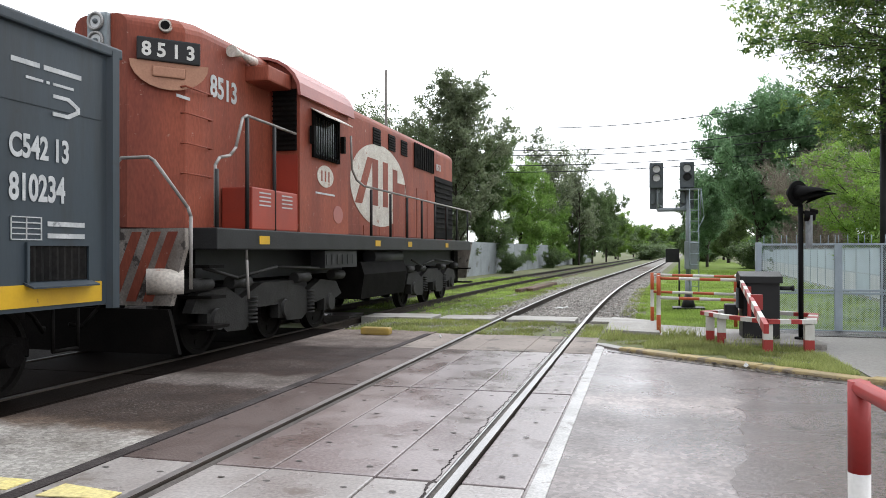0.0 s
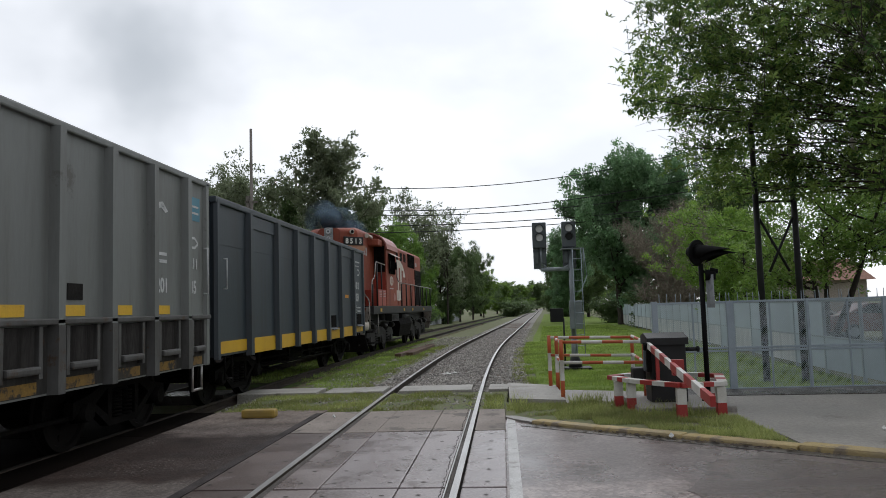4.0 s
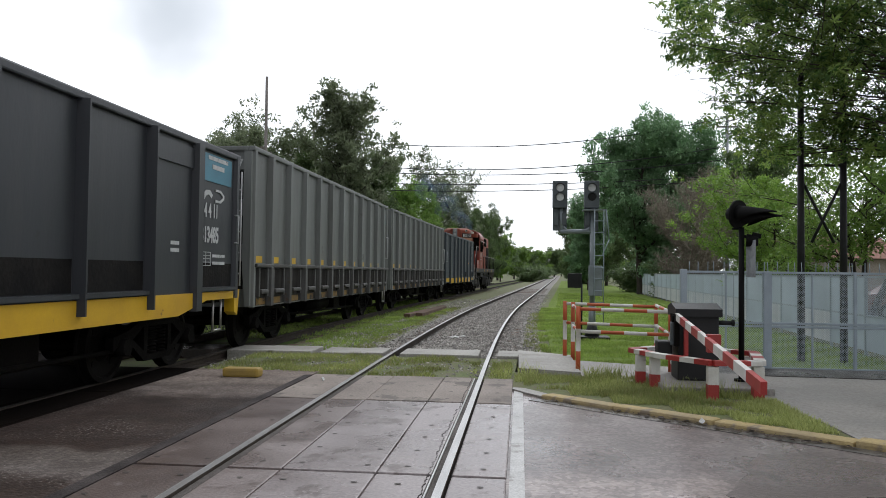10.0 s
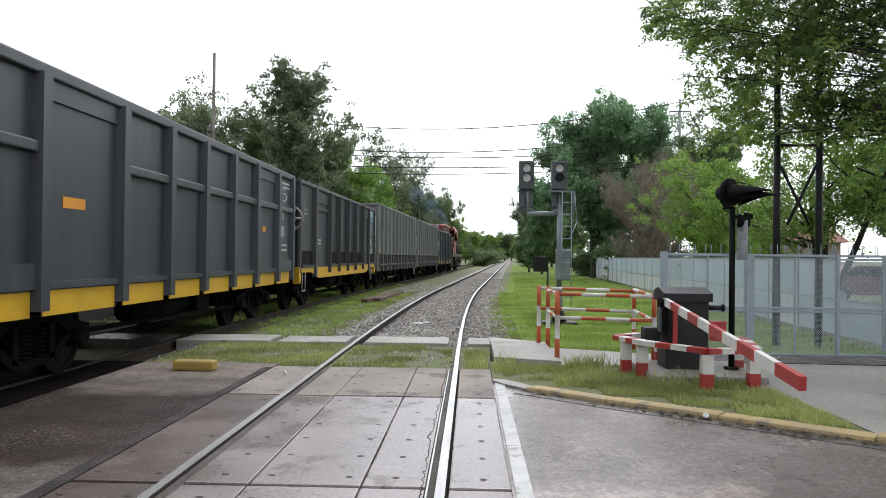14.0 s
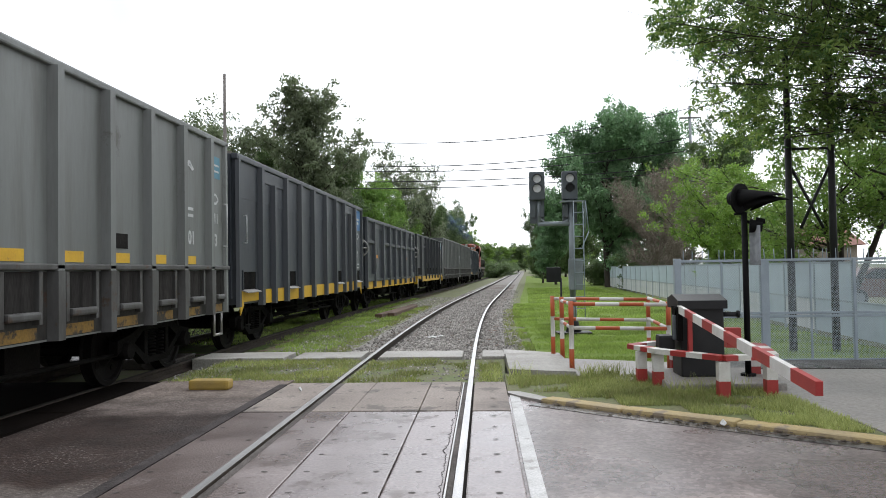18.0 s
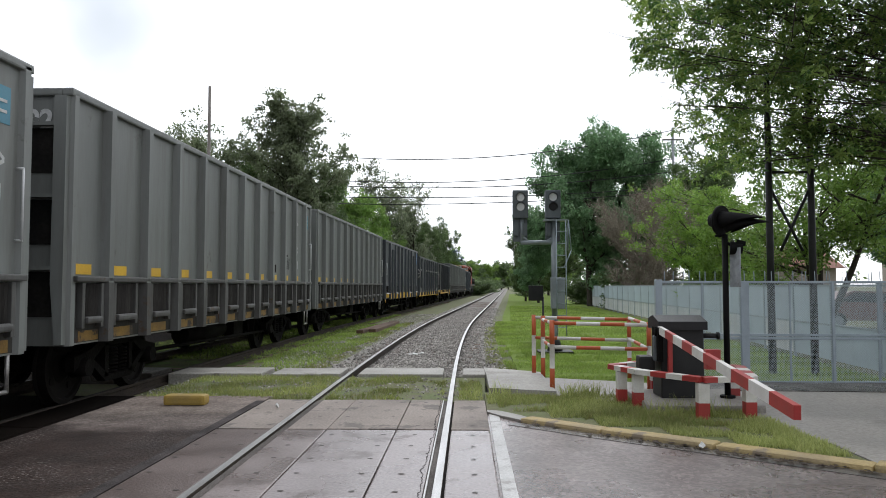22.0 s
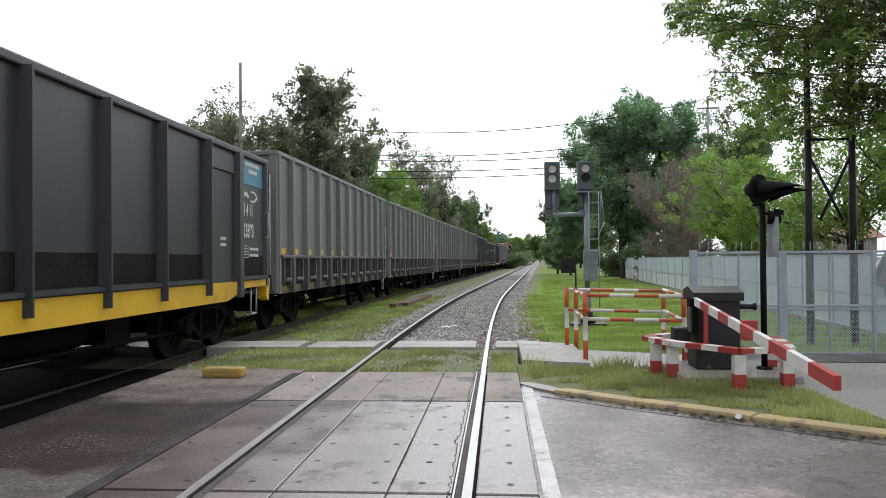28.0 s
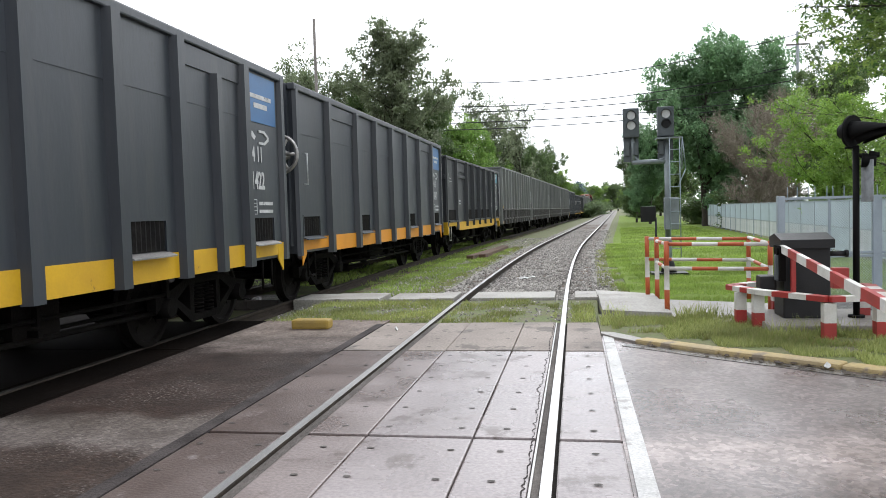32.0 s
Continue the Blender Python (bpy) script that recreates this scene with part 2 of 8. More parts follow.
def banded(name, stops, wobble=0.5, rough=(0.55, 0.25), bump=0.6, grit=(0.2, 0.18, 0.16), spec=0.3, stones=1.5):
    """Stains and other tones that lie in ragged bands across the road; stops: (y in metres, colour)."""
    m = mat(name, (0.5, 0.5, 0.5), (0.4, 0.4, 0.4), rough[0], rough_b=rough[1], big=0.9, fine=34, bump=bump, spec=spec)
    nt = m.node_tree
    N, L = nt.nodes.new, nt.links.new
    p = nt.nodes["Principled BSDF"]
    tc, sep, no, ad = N("ShaderNodeTexCoord"), N("ShaderNodeSeparateXYZ"), N("ShaderNodeTexNoise"), N("ShaderNodeMath")
    no.inputs["Scale"].default_value, no.inputs["Detail"].default_value, no.inputs["Roughness"].default_value = 0.9, 8, 0.65
    L(tc.outputs["Object"], sep.inputs[0])
    L(tc.outputs["Object"], no.inputs[0])
    mr = N("ShaderNodeMapRange")
    mr.inputs["From Min"].default_value, mr.inputs["From Max"].default_value = 0.3, 0.7
    mr.inputs["To Min"].default_value, mr.inputs["To Max"].default_value = -wobble, wobble
    L(no.outputs[0], mr.inputs["Value"])
    L(sep.outputs["Y"], ad.inputs[0])
    L(mr.outputs[0], ad.inputs[1])
    y0, y1 = stops[0][0], stops[-1][0]
    rg = N("ShaderNodeMapRange")
    rg.inputs["From Min"].default_value, rg.inputs["From Max"].default_value = y0, y1
    L(ad.outputs[0], rg.inputs["Value"])
    ramp = N("ShaderNodeValToRGB")
    els = ramp.color_ramp.elements
    els[0].position, els[0].color = 0.0, (*stops[0][1], 1)
    els[1].position, els[1].color = 1.0, (*stops[-1][1], 1)
    for y, c in stops[1:-1]:
        e = els.new((y - y0) / (y1 - y0))
        e.color = (*c, 1)
    L(rg.outputs[0], ramp.inputs[0])
    g = N("ShaderNodeTexNoise")
    g.inputs["Scale"].default_value, g.inputs["Detail"].default_value = 40, 6
    L(tc.outputs["Object"], g.inputs[0])
    gr = N("ShaderNodeValToRGB")
    gr.color_ramp.elements[0].position, gr.color_ramp.elements[1].position = 0.56, 0.66
    L(g.outputs[0], gr.inputs[0])
    mx = N("ShaderNodeMix")
    mx.data_type = "RGBA"
    mx.inputs["B"].default_value = (*grit, 1)
    pn, pr, pm = N("ShaderNodeTexNoise"), N("ShaderNodeMapRange"), N("ShaderNodeMath")
    pn.inputs["Scale"].default_value, pn.inputs["Detail"].default_value = 1.3, 4
    L(tc.outputs["Object"], pn.inputs[0])
    pr.inputs["From Min"].default_value, pr.inputs["From Max"].default_value = 0.40, 0.60
    L(pn.outputs[0], pr.inputs["Value"])
    pm.operation = "MULTIPLY"
    L(pr.outputs[0], pm.inputs[0])
    L(gr.outputs[0], pm.inputs[1])
    L(pm.outputs[0], mx.inputs["Factor"])
    L(ramp.outputs[0], mx.inputs["A"])
    mul = N("ShaderNodeMix")
    mul.data_type, mul.blend_type = "RGBA", "MULTIPLY"
    mul.inputs["Factor"].default_value = 0.8
    L(mx.outputs["Result"], mul.inputs["A"])
    ng = N("ShaderNodeValToRGB")
    ng.color_ramp.elements[0].position, ng.color_ramp.elements[1].position = 0.3, 0.7
    ng.color_ramp.elements[0].color, ng.color_ramp.elements[1].color = (0.5, 0.47, 0.44, 1), (1.2, 1.2, 1.2, 1)
    n4 = N("ShaderNodeTexNoise")
    n4.inputs["Scale"].default_value, n4.inputs["Detail"].default_value = 2.2, 7
    L(tc.outputs["Object"], n4.inputs[0])
    L(n4.outputs[0], ng.inputs[0])
    L(ng.outputs[0], mul.inputs["B"])
    # stones of the worn wearing course
    vo, vs, vm = N("ShaderNodeTexVoronoi"), N("ShaderNodeValToRGB"), N("ShaderNodeMix")
    vo.inputs["Scale"].default_value = 32
    L(tc.outputs["Object"], vo.inputs["Vector"])
    vs.color_ramp.elements[0].position, vs.color_ramp.elements[1].position = 0.25, 0.95
    vs.color_ramp.elements[0].color, vs.color_ramp.elements[1].color = (0.72, 0.71, 0.70, 1), (stones, stones, stones, 1)
    L(vo.outputs["Color"], vs.inputs[0])
    vm.data_type, vm.blend_type = "RGBA", "MULTIPLY"
    vm.inputs["Factor"].default_value = 1.0
    L(mul.outputs["Result"], vm.inputs["A"])
    L(vs.outputs[0], vm.inputs["B"])
    L(vm.outputs["Result"], p.inputs["Base Color"])
    return m


M = {
    "grass_ground": mat("grass_ground", (0.115, 0.145, 0.046), (0.135, 0.135, 0.060), 0.9, big=2.2, fine=30, bump=0.5, spots=(0.125, 0.115, 0.068), spot_scale=5.0, spot_size=0.53),
    "asphalt": mat("asphalt", (0.0942, 0.088, 0.0825), (0.153, 0.14, 0.126), 0.36, big=0.7, fine=60, bump=0.22, rough_b=0.16, stretch=(0.45, 1.0, 1), spots=(0.0676, 0.0632, 0.0593), spot_scale=0.9, spot_size=0.58),
    "patch": mat("soil_and_slab_shade", (0.0251, 0.0197, 0.0167), (0.044, 0.0343, 0.0276), 0.5, big=1.1, fine=45, bump=0.9, rough_b=0.25, spots=(0.0709, 0.0628, 0.0544), spot_scale=14, spot_size=0.62),
    "concrete": mat("concrete", (0.3050, 0.2843, 0.2580), (0.2257, 0.2081, 0.1884), 0.6, big=0.8, fine=30, bump=0.15, rough_b=0.4, spots=(0.1586, 0.1428, 0.1272), spot_scale=1.1, spot_size=0.58),
    "panel": mat("crossing_panel", (0.3154, 0.2753, 0.2720), (0.2032, 0.1683, 0.1608), 0.38, big=1.1, fine=38, bump=0.12, rough_b=0.18, vary=0.06, spots=(0.1283, 0.1008, 0.0914), spot_scale=1.7, spot_size=0.56),
    "panel_pale": mat("pale_crossing_panel", (0.40, 0.372, 0.355), (0.30, 0.272, 0.255), 0.42, big=1.3, fine=40, bump=0.12, rough_b=0.22, vary=0.06, spots=(0.20, 0.175, 0.155), spot_scale=1.9, spot_size=0.58),
    "line_yellow": mat("line_yellow", (0.74, 0.63, 0.24), (0.60, 0.52, 0.24), 0.6, big=3.0, fine=40, bump=0.2, spots=(0.42, 0.38, 0.25), spot_scale=9.0, spot_size=0.62),
    "panel_dry": mat("dry_crossing_panel", (0.3104, 0.2620, 0.2258), (0.2182, 0.1820, 0.1575), 0.75, big=0.9, fine=38, bump=0.15, vary=0.10, spots=(0.1358, 0.1150, 0.0998), spot_scale=1.6, spot_size=0.55),
    "hole": mat("panel_hole", (0.085, 0.075, 0.066), rough=0.8, bump=0.3),
    # near-black: dirt plus the train's shade, both put into the ground colour
    "train_shade": mat("train_shade_ground", (0.0042, 0.0031, 0.0026), (0.0076, 0.0055, 0.0044), 0.85, big=1.0, fine=40, bump=0.5, spots=(0.0143, 0.0109, 0.0089), spot_scale=12, spot_size=0.68, spec=0.02),
    # pale stops below 2.8 m hold the wet road's sky reflection; others are stains
    "left_road": banded("left_road", [(-6.0, (0.0732, 0.0636, 0.0571)), (0.4, (0.135, 0.125, 0.115)), (1.2, (0.37, 0.36, 0.338)), (2.75, (0.35, 0.334, 0.310)), (3.0, (0.110, 0.078, 0.058)), (3.3, (0.040, 0.027, 0.021)), (4.7, (0.0400, 0.0260, 0.0205)), (5.0, (0.1447, 0.1244, 0.1153)), (5.5, (0.1104, 0.0929, 0.0823)), (5.8, (0.0330, 0.0192, 0.0145)), (8.2, (0.0300, 0.0185, 0.0148)), (8.5, (0.1619, 0.1327, 0.1196)), (9.0, (0.1276, 0.1045, 0.0919)), (9.3, (0.2044, 0.1693, 0.1482)), (10.7, (0.2298, 0.1850, 0.1602))], 0.28, (0.8, 0.5), 0.6, (0.2125, 0.1950, 0.1820), 0.2, 1.3),
    "right_road": banded("right_road", [(-8.0, (0.1268, 0.1054, 0.1008)), (1.5, (0.1514, 0.1254, 0.1190)), (3.0, (0.2186, 0.1827, 0.1737)), (3.6, (0.1268, 0.1020, 0.0960)), (4.6, (0.1178, 0.0949, 0.0887)), (5.2, (0.3027, 0.2518, 0.2370)), (5.6, (0.1436, 0.1159, 0.1094)), (7.0, (0.1682, 0.1383, 0.1312)), (9.4, (0.2355, 0.1979, 0.1896))], 0.35, (0.40, 0.20), 0.14, (0.2200, 0.1827, 0.1727), 0.45),
    "lane": mat("dark_lane", (0.1099, 0.0855, 0.0790), (0.1682, 0.1346, 0.1264), 0.34, big=0.9, fine=70, bump=0.22, rough_b=0.18, stretch=(0.5, 1, 1), spots=(0.0776, 0.0609, 0.0571), spot_scale=1.1, spot_size=0.58, spec=0.45, grain=1.7),
    "lawn": mat("lawn", (0.1250, 0.1886, 0.0294), (0.1650, 0.2254, 0.0473), 0.9, big=0.8, fine=40, bump=0.6, spots=(0.1600, 0.1840, 0.0630), spot_scale=0.9, spot_size=0.60, spec=0.1),
    "slab": mat("pavement_slab", (0.4055, 0.3886, 0.3548), (0.2929, 0.2760, 0.2478), 0.7, big=1.3, fine=35, bump=0.15, vary=0.08, spots=(0.1690, 0.1521, 0.1295), spot_scale=1.5, spot_size=0.6),
    "dark_gap": mat("dark_gap", (0.045, 0.04, 0.036), rough=0.85, bump=0.4, spec=0.1),
    "white_paint": mat("white_paint", (0.52, 0.51, 0.495), (0.38, 0.37, 0.355), 0.45, big=2.5, fine=60, bump=0.1, spots=(0.25, 0.232, 0.215), spot_scale=5, spot_size=0.56),
    "kerb_yellow": mat("kerb_yellow", (0.43, 0.325, 0.14), (0.33, 0.262, 0.15), 0.75, big=2.0, fine=40, bump=0.5, spots=(0.21, 0.17, 0.12), spot_scale=4, spot_size=0.55, grain=0.5),
    "block_yellow": mat("block_yellow", (0.40, 0.27, 0.05), (0.30, 0.21, 0.06), 0.6, big=5, fine=60, bump=0.2, grain=0.5),
    "ballast": mat("ballast", (0.28, 0.262, 0.238), (0.19, 0.176, 0.158), 0.9, big=1.0, fine=28, bump=1.0),
    "dark_ballast": mat("weedy_ballast", (0.085, 0.095, 0.040), (0.060, 0.062, 0.034), 0.95, big=1.4, fine=28, bump=1.0, spots=(0.075, 0.12, 0.03), spot_scale=1.6, spot_size=0.52, spec=0.1),
    "flange_dirt": mat("flangeway_dirt", (0.13, 0.115, 0.105), (0.06, 0.052, 0.046), 0.8, big=3.0, fine=50, bump=0.6, stretch=(1, 0.4, 1), spec=0.2),
    "panel_mid": mat("stained_crossing_panel", (0.2407, 0.1995, 0.1894), (0.1519, 0.1184, 0.1078), 0.42, big=1.2, fine=42, bump=0.16, rough_b=0.2, vary=0.08, spots=(0.1017, 0.0758, 0.0660), spot_scale=1.8, spot_size=0.56),
    "joint": mat("joint_asphalt", (0.0310, 0.0255, 0.0244), (0.0659, 0.0555, 0.0538), 0.8, big=3.0, fine=50, bump=0.6, spec=0.2),
    # rail heads below the wagons, darkened in colour for the shade there
    "rail_shaded": mat("shaded_rail_head", (0.03, 0.027, 0.024), (0.02, 0.018, 0.016), 0.7, metal=0.2, big=3, fine=60, spec=0.15),
    "panel_brown": mat("brown_crossing_panel", (0.1424, 0.1084, 0.0971), (0.0889, 0.0642, 0.0562), 0.55, big=1.2, fine=50, bump=0.25, rough_b=0.3, vary=0.12, spots=(0.2164, 0.1867, 0.1788), spot_scale=3.0, spot_size=0.62, spec=0.35),
    "sill_dirty": mat("sill_dirty", (0.2520, 0.1452, 0.0180), (0.1540, 0.0858, 0.0180), 0.6, big=2.5, fine=40, bump=0.1, spots=(0.0245, 0.0185, 0.0132), spot_scale=3.2, spot_size=0.50),
    "stone": mat("ballast_stone", (0.41, 0.385, 0.352), (0.26, 0.242, 0.22), 0.85, big=3, fine=30, vary=0.45, island=True),
    "rail_top": mat("rail_head", (0.56, 0.55, 0.54), (0.44, 0.43, 0.42), 0.33, metal=0.85, big=2, fine=80, bump=0.03, stretch=(8, 0.6, 8)),
    "rail_rust": mat("rail_rust", (0.050, 0.038, 0.030), (0.032, 0.025, 0.021), 0.75, big=4, fine=60, bump=0.3, spec=0.2),
    "sleeper": mat("sleeper_wood", (0.14, 0.085, 0.055), (0.09, 0.055, 0.038), 0.9, big=3, fine=30, bump=0.6),
    "red": mat("red_paint", (0.39, 0.036, 0.032), (0.31, 0.038, 0.034), 0.5, big=4, fine=60, bump=0.05, spots=(0.22, 0.07, 0.05), spot_scale=6, spot_size=0.66, grain=0.25),
    "white": mat("white_enamel", (0.70, 0.69, 0.66), (0.58, 0.56, 0.52), 0.5, big=5, fine=60, bump=0.05, spots=(0.40, 0.35, 0.29), spot_scale=5, spot_size=0.66, grain=0.25),
    "orange": mat("orange_paint", (0.50, 0.10, 0.025), (0.42, 0.09, 0.03), 0.5, big=4, fine=60, bump=0.08, grain=0.25),
    "black": mat("black_paint", (0.014, 0.014, 0.015), (0.022, 0.022, 0.023), 0.5, big=3, fine=50, bump=0.1, spec=0.3, grain=0.25),
    "hood_black": mat("hood_black", (0.003, 0.003, 0.0035), (0.005, 0.005, 0.005), 0.7, big=6, fine=60, bump=0.1, spec=0.15, grain=0.25),
    "grey_metal": mat("galvanized", (0.36, 0.42, 0.47), (0.28, 0.33, 0.37), 0.5, metal=0.25, big=3, fine=50, bump=0.06, grain=0.25),
    "signal_grey": mat("signal_grey", (0.27, 0.304, 0.324), (0.203, 0.23, 0.243), 0.5, metal=0.2, big=3, fine=50, bump=0.06, grain=0.25),
    "lens": mat("lamp_lens", (0.72, 0.73, 0.73), (0.62, 0.63, 0.64), 0.15, bump=0.0, grain=0.25),
    "fence_blue": mat("fence_sheet", (0.48, 0.57, 0.64), (0.40, 0.475, 0.54), 0.6, big=0.8, fine=20, bump=0.05, vary=0.06, grain=0.25),
    "mesh_wire": mat("mesh_wire", (0.50, 0.57, 0.62), (0.42, 0.48, 0.53), 0.6, big=2, fine=40, bump=0, grain=0.2),
    "fence_white": mat("fence_board", (0.66, 0.68, 0.70), (0.5, 0.52, 0.54), 0.6, big=1.5, fine=20, bump=0.05, vary=0.12, grain=0.25),
    "wall_grey": mat("wall_grey", (0.36, 0.39, 0.41), (0.26, 0.28, 0.29), 0.85, big=0.6, fine=12, bump=0.3, spots=(0.15, 0.15, 0.14), spot_scale=0.8, spot_size=0.6),
    "bark": mat("bark", (0.06, 0.048, 0.038), (0.035, 0.028, 0.023), 0.9, big=4, fine=20, bump=0.8, stretch=(1, 1, 0.25)),
    "twig": mat("twig", (0.29, 0.25, 0.20), (0.21, 0.18, 0.14), 0.9, big=4, fine=30, bump=0.3),
    "pole_wood": mat("pole_wood", (0.21, 0.19, 0.175), (0.15, 0.135, 0.12), 0.85, big=4, fine=30, bump=0.3, stretch=(1, 1, 0.2)),
    "wire": mat("wire", (0.02, 0.02, 0.022), rough=0.5, bump=0),
    "leaf_dark": leaf_mat("leaf_dark", (0.085, 0.145, 0.052), (0.175, 0.24, 0.095)),
    "leaf_mid": leaf_mat("leaf_mid", (0.13, 0.24, 0.042), (0.25, 0.37, 0.08)),
    "leaf_cool": leaf_mat("leaf_cool", (0.1283, 0.2442, 0.1148), (0.2497, 0.3960, 0.2025)),
    "leaf_lime": leaf_mat("leaf_lime", (0.14, 0.27, 0.05), (0.28, 0.42, 0.10)),
    "leaf_silk": leaf_mat("leaf_silk", (0.0490, 0.1207, 0.0274), (0.2635, 0.3620, 0.0853), 0.5),
    "leaf_bright": leaf_mat("leaf_bright", (0.135, 0.255, 0.04), (0.27, 0.40, 0.075)),
    "leaf_grey": leaf_mat("leaf_grey", (0.15, 0.19, 0.105), (0.27, 0.31, 0.19)),
    "blade": leaf_mat("grass_blade", (0.20, 0.315, 0.045), (0.36, 0.45, 0.12)),
    "blade_verge": leaf_mat("verge_blade", (0.2478, 0.2950, 0.0862), (0.4720, 0.4956, 0.1955)),
    "blade_dry": leaf_mat("dry_blade", (0.3300, 0.3080, 0.1320), (0.2090, 0.2860, 0.0605)),
    "fluff": mat("pod_fluff", (0.62, 0.59, 0.50), (0.50, 0.46, 0.36), 0.95, big=9, fine=60, bump=0.8),
    # train
    "loco_red": mat("loco_red", (0.305, 0.078, 0.044), (0.215, 0.052, 0.032), 0.62, big=1.5, fine=40, bump=0.10, stretch=(1, 1, 0.3), spots=(0.40, 0.26, 0.20), spot_scale=9.0, spot_size=0.638, grain=0.7, spec=0.28, streak=(0.085, 0.030, 0.022, 0.4)),
    "loco_red_clean": mat("loco_red_clean", (0.34, 0.045, 0.024), (0.27, 0.04, 0.024), 0.45, big=1.5, fine=40, bump=0.05, grain=0.25),
    "loco_roof": mat("loco_roof", (0.38, 0.13, 0.11), (0.30, 0.10, 0.085), 0.45, big=1.5, fine=40, bump=0.05, grain=0.25),
    "logo_white": mat("logo_white", (0.62, 0.58, 0.52), (0.50, 0.44, 0.38), 0.6, big=3, fine=30, bump=0.05, spots=(0.32, 0.15, 0.10), spot_scale=5, spot_size=0.6),
    "pilot_white": mat("pilot_white", (0.30, 0.27, 0.24), (0.16, 0.13, 0.11), 0.6, big=3, fine=40, bump=0.08, spots=(0.05, 0.04, 0.035), spot_scale=4, spot_size=0.55),
    "deck_grey": mat("deck_grey", (0.022, 0.022, 0.023), (0.014, 0.014, 0.014), 0.55, big=2, fine=40, bump=0.1, spec=0.3),
    # underframe, bogie and wheel colours are darkened to hold the shade below the wagons
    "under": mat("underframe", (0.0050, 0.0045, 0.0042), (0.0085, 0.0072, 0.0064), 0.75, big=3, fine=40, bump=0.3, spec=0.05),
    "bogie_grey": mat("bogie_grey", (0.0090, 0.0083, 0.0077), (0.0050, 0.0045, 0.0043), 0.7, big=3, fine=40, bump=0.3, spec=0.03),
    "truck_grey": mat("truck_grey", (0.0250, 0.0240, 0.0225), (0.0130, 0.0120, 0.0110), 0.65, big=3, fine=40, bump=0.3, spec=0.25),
    "rail_pipe": mat("rail_pipe", (0.30, 0.28, 0.26), (0.20, 0.185, 0.17), 0.55, big=5, fine=50, bump=0.05, grain=0.3),
    "peach": mat("faded_peach", (0.46, 0.235, 0.145), (0.38, 0.185, 0.115), 0.6, big=3, fine=40, bump=0.06, grain=0.4),
    "signal_dark": mat("signal_dark", (0.115, 0.132, 0.142), (0.085, 0.098, 0.106), 0.55, metal=0.2, big=3, fine=50, bump=0.06, grain=0.3),
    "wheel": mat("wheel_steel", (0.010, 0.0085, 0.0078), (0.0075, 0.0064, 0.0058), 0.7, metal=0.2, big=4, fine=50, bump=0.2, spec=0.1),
    "steel_bright": mat("worn_steel", (0.42, 0.41, 0.40), (0.3, 0.29, 0.28), 0.4, metal=0.7, big=4, fine=50),
    "blue_grey": mat("wagon_blue_grey", (0.0306, 0.0433, 0.0553), (0.0238, 0.0340, 0.0433), 0.5, big=0.5, fine=25, bump=0.06, stretch=(1, 1, 0.3), spots=(0.0229, 0.0263, 0.0289), spot_scale=1.2, spot_size=0.62, grain=0.18, streak=(0.020, 0.022, 0.024, 0.8)),
    "dark_grey": mat("wagon_dark_grey", (0.0258, 0.0292, 0.0359), (0.0194, 0.0217, 0.0261), 0.45, big=0.5, fine=25, bump=0.06, stretch=(1, 1, 0.3), spots=(0.0150, 0.0149, 0.0155), spot_scale=1.4, spot_size=0.63, grain=0.18, streak=(0.0466, 0.0454, 0.0462, 0.35)),
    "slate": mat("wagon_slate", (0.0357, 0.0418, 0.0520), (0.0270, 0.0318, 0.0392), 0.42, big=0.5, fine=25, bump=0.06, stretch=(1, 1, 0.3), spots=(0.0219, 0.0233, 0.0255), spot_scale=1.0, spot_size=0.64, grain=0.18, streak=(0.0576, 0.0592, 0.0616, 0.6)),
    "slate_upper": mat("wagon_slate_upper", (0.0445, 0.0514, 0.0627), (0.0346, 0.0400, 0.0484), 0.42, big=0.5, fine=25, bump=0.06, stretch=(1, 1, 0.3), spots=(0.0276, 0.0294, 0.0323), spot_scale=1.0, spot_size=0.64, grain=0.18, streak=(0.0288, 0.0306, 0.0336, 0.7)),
    "light_grey": mat("wagon_light_grey", (0.1674, 0.1785, 0.1706), (0.1242, 0.1322, 0.1266), 0.5, big=0.5, fine=25, bump=0.06, stretch=(1, 1, 0.25), spots=(0.0756, 0.0723, 0.0633), spot_scale=1.1, spot_size=0.62, grain=0.18, streak=(0.0734, 0.0678, 0.0565, 0.5)),
    "frame_grey": mat("frame_grey", (0.075, 0.075, 0.072), (0.045, 0.043, 0.040), 0.6, big=3, fine=25, bump=0.1, stretch=(1, 1, 0.4), spots=(0.05, 0.03, 0.018), spot_scale=4, spot_size=0.58, grain=0.5),
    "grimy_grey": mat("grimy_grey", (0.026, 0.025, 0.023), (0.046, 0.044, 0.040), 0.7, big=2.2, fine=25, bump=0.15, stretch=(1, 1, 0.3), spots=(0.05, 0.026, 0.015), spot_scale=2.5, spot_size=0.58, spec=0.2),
    "amber_yellow": mat("reflector_yellow", (0.62, 0.38, 0.02), (0.52, 0.31, 0.02), 0.5, big=3, fine=40, bump=0.03, spots=(0.28, 0.17, 0.04), spot_scale=6, spot_size=0.62, grain=0.25),
    "yellow": mat("sill_yellow", (0.60, 0.36, 0.008), (0.48, 0.28, 0.012), 0.5, big=1.5, fine=40, bump=0.03, spots=(0.17, 0.095, 0.03), spot_scale=4, spot_size=0.64, grain=0.15),
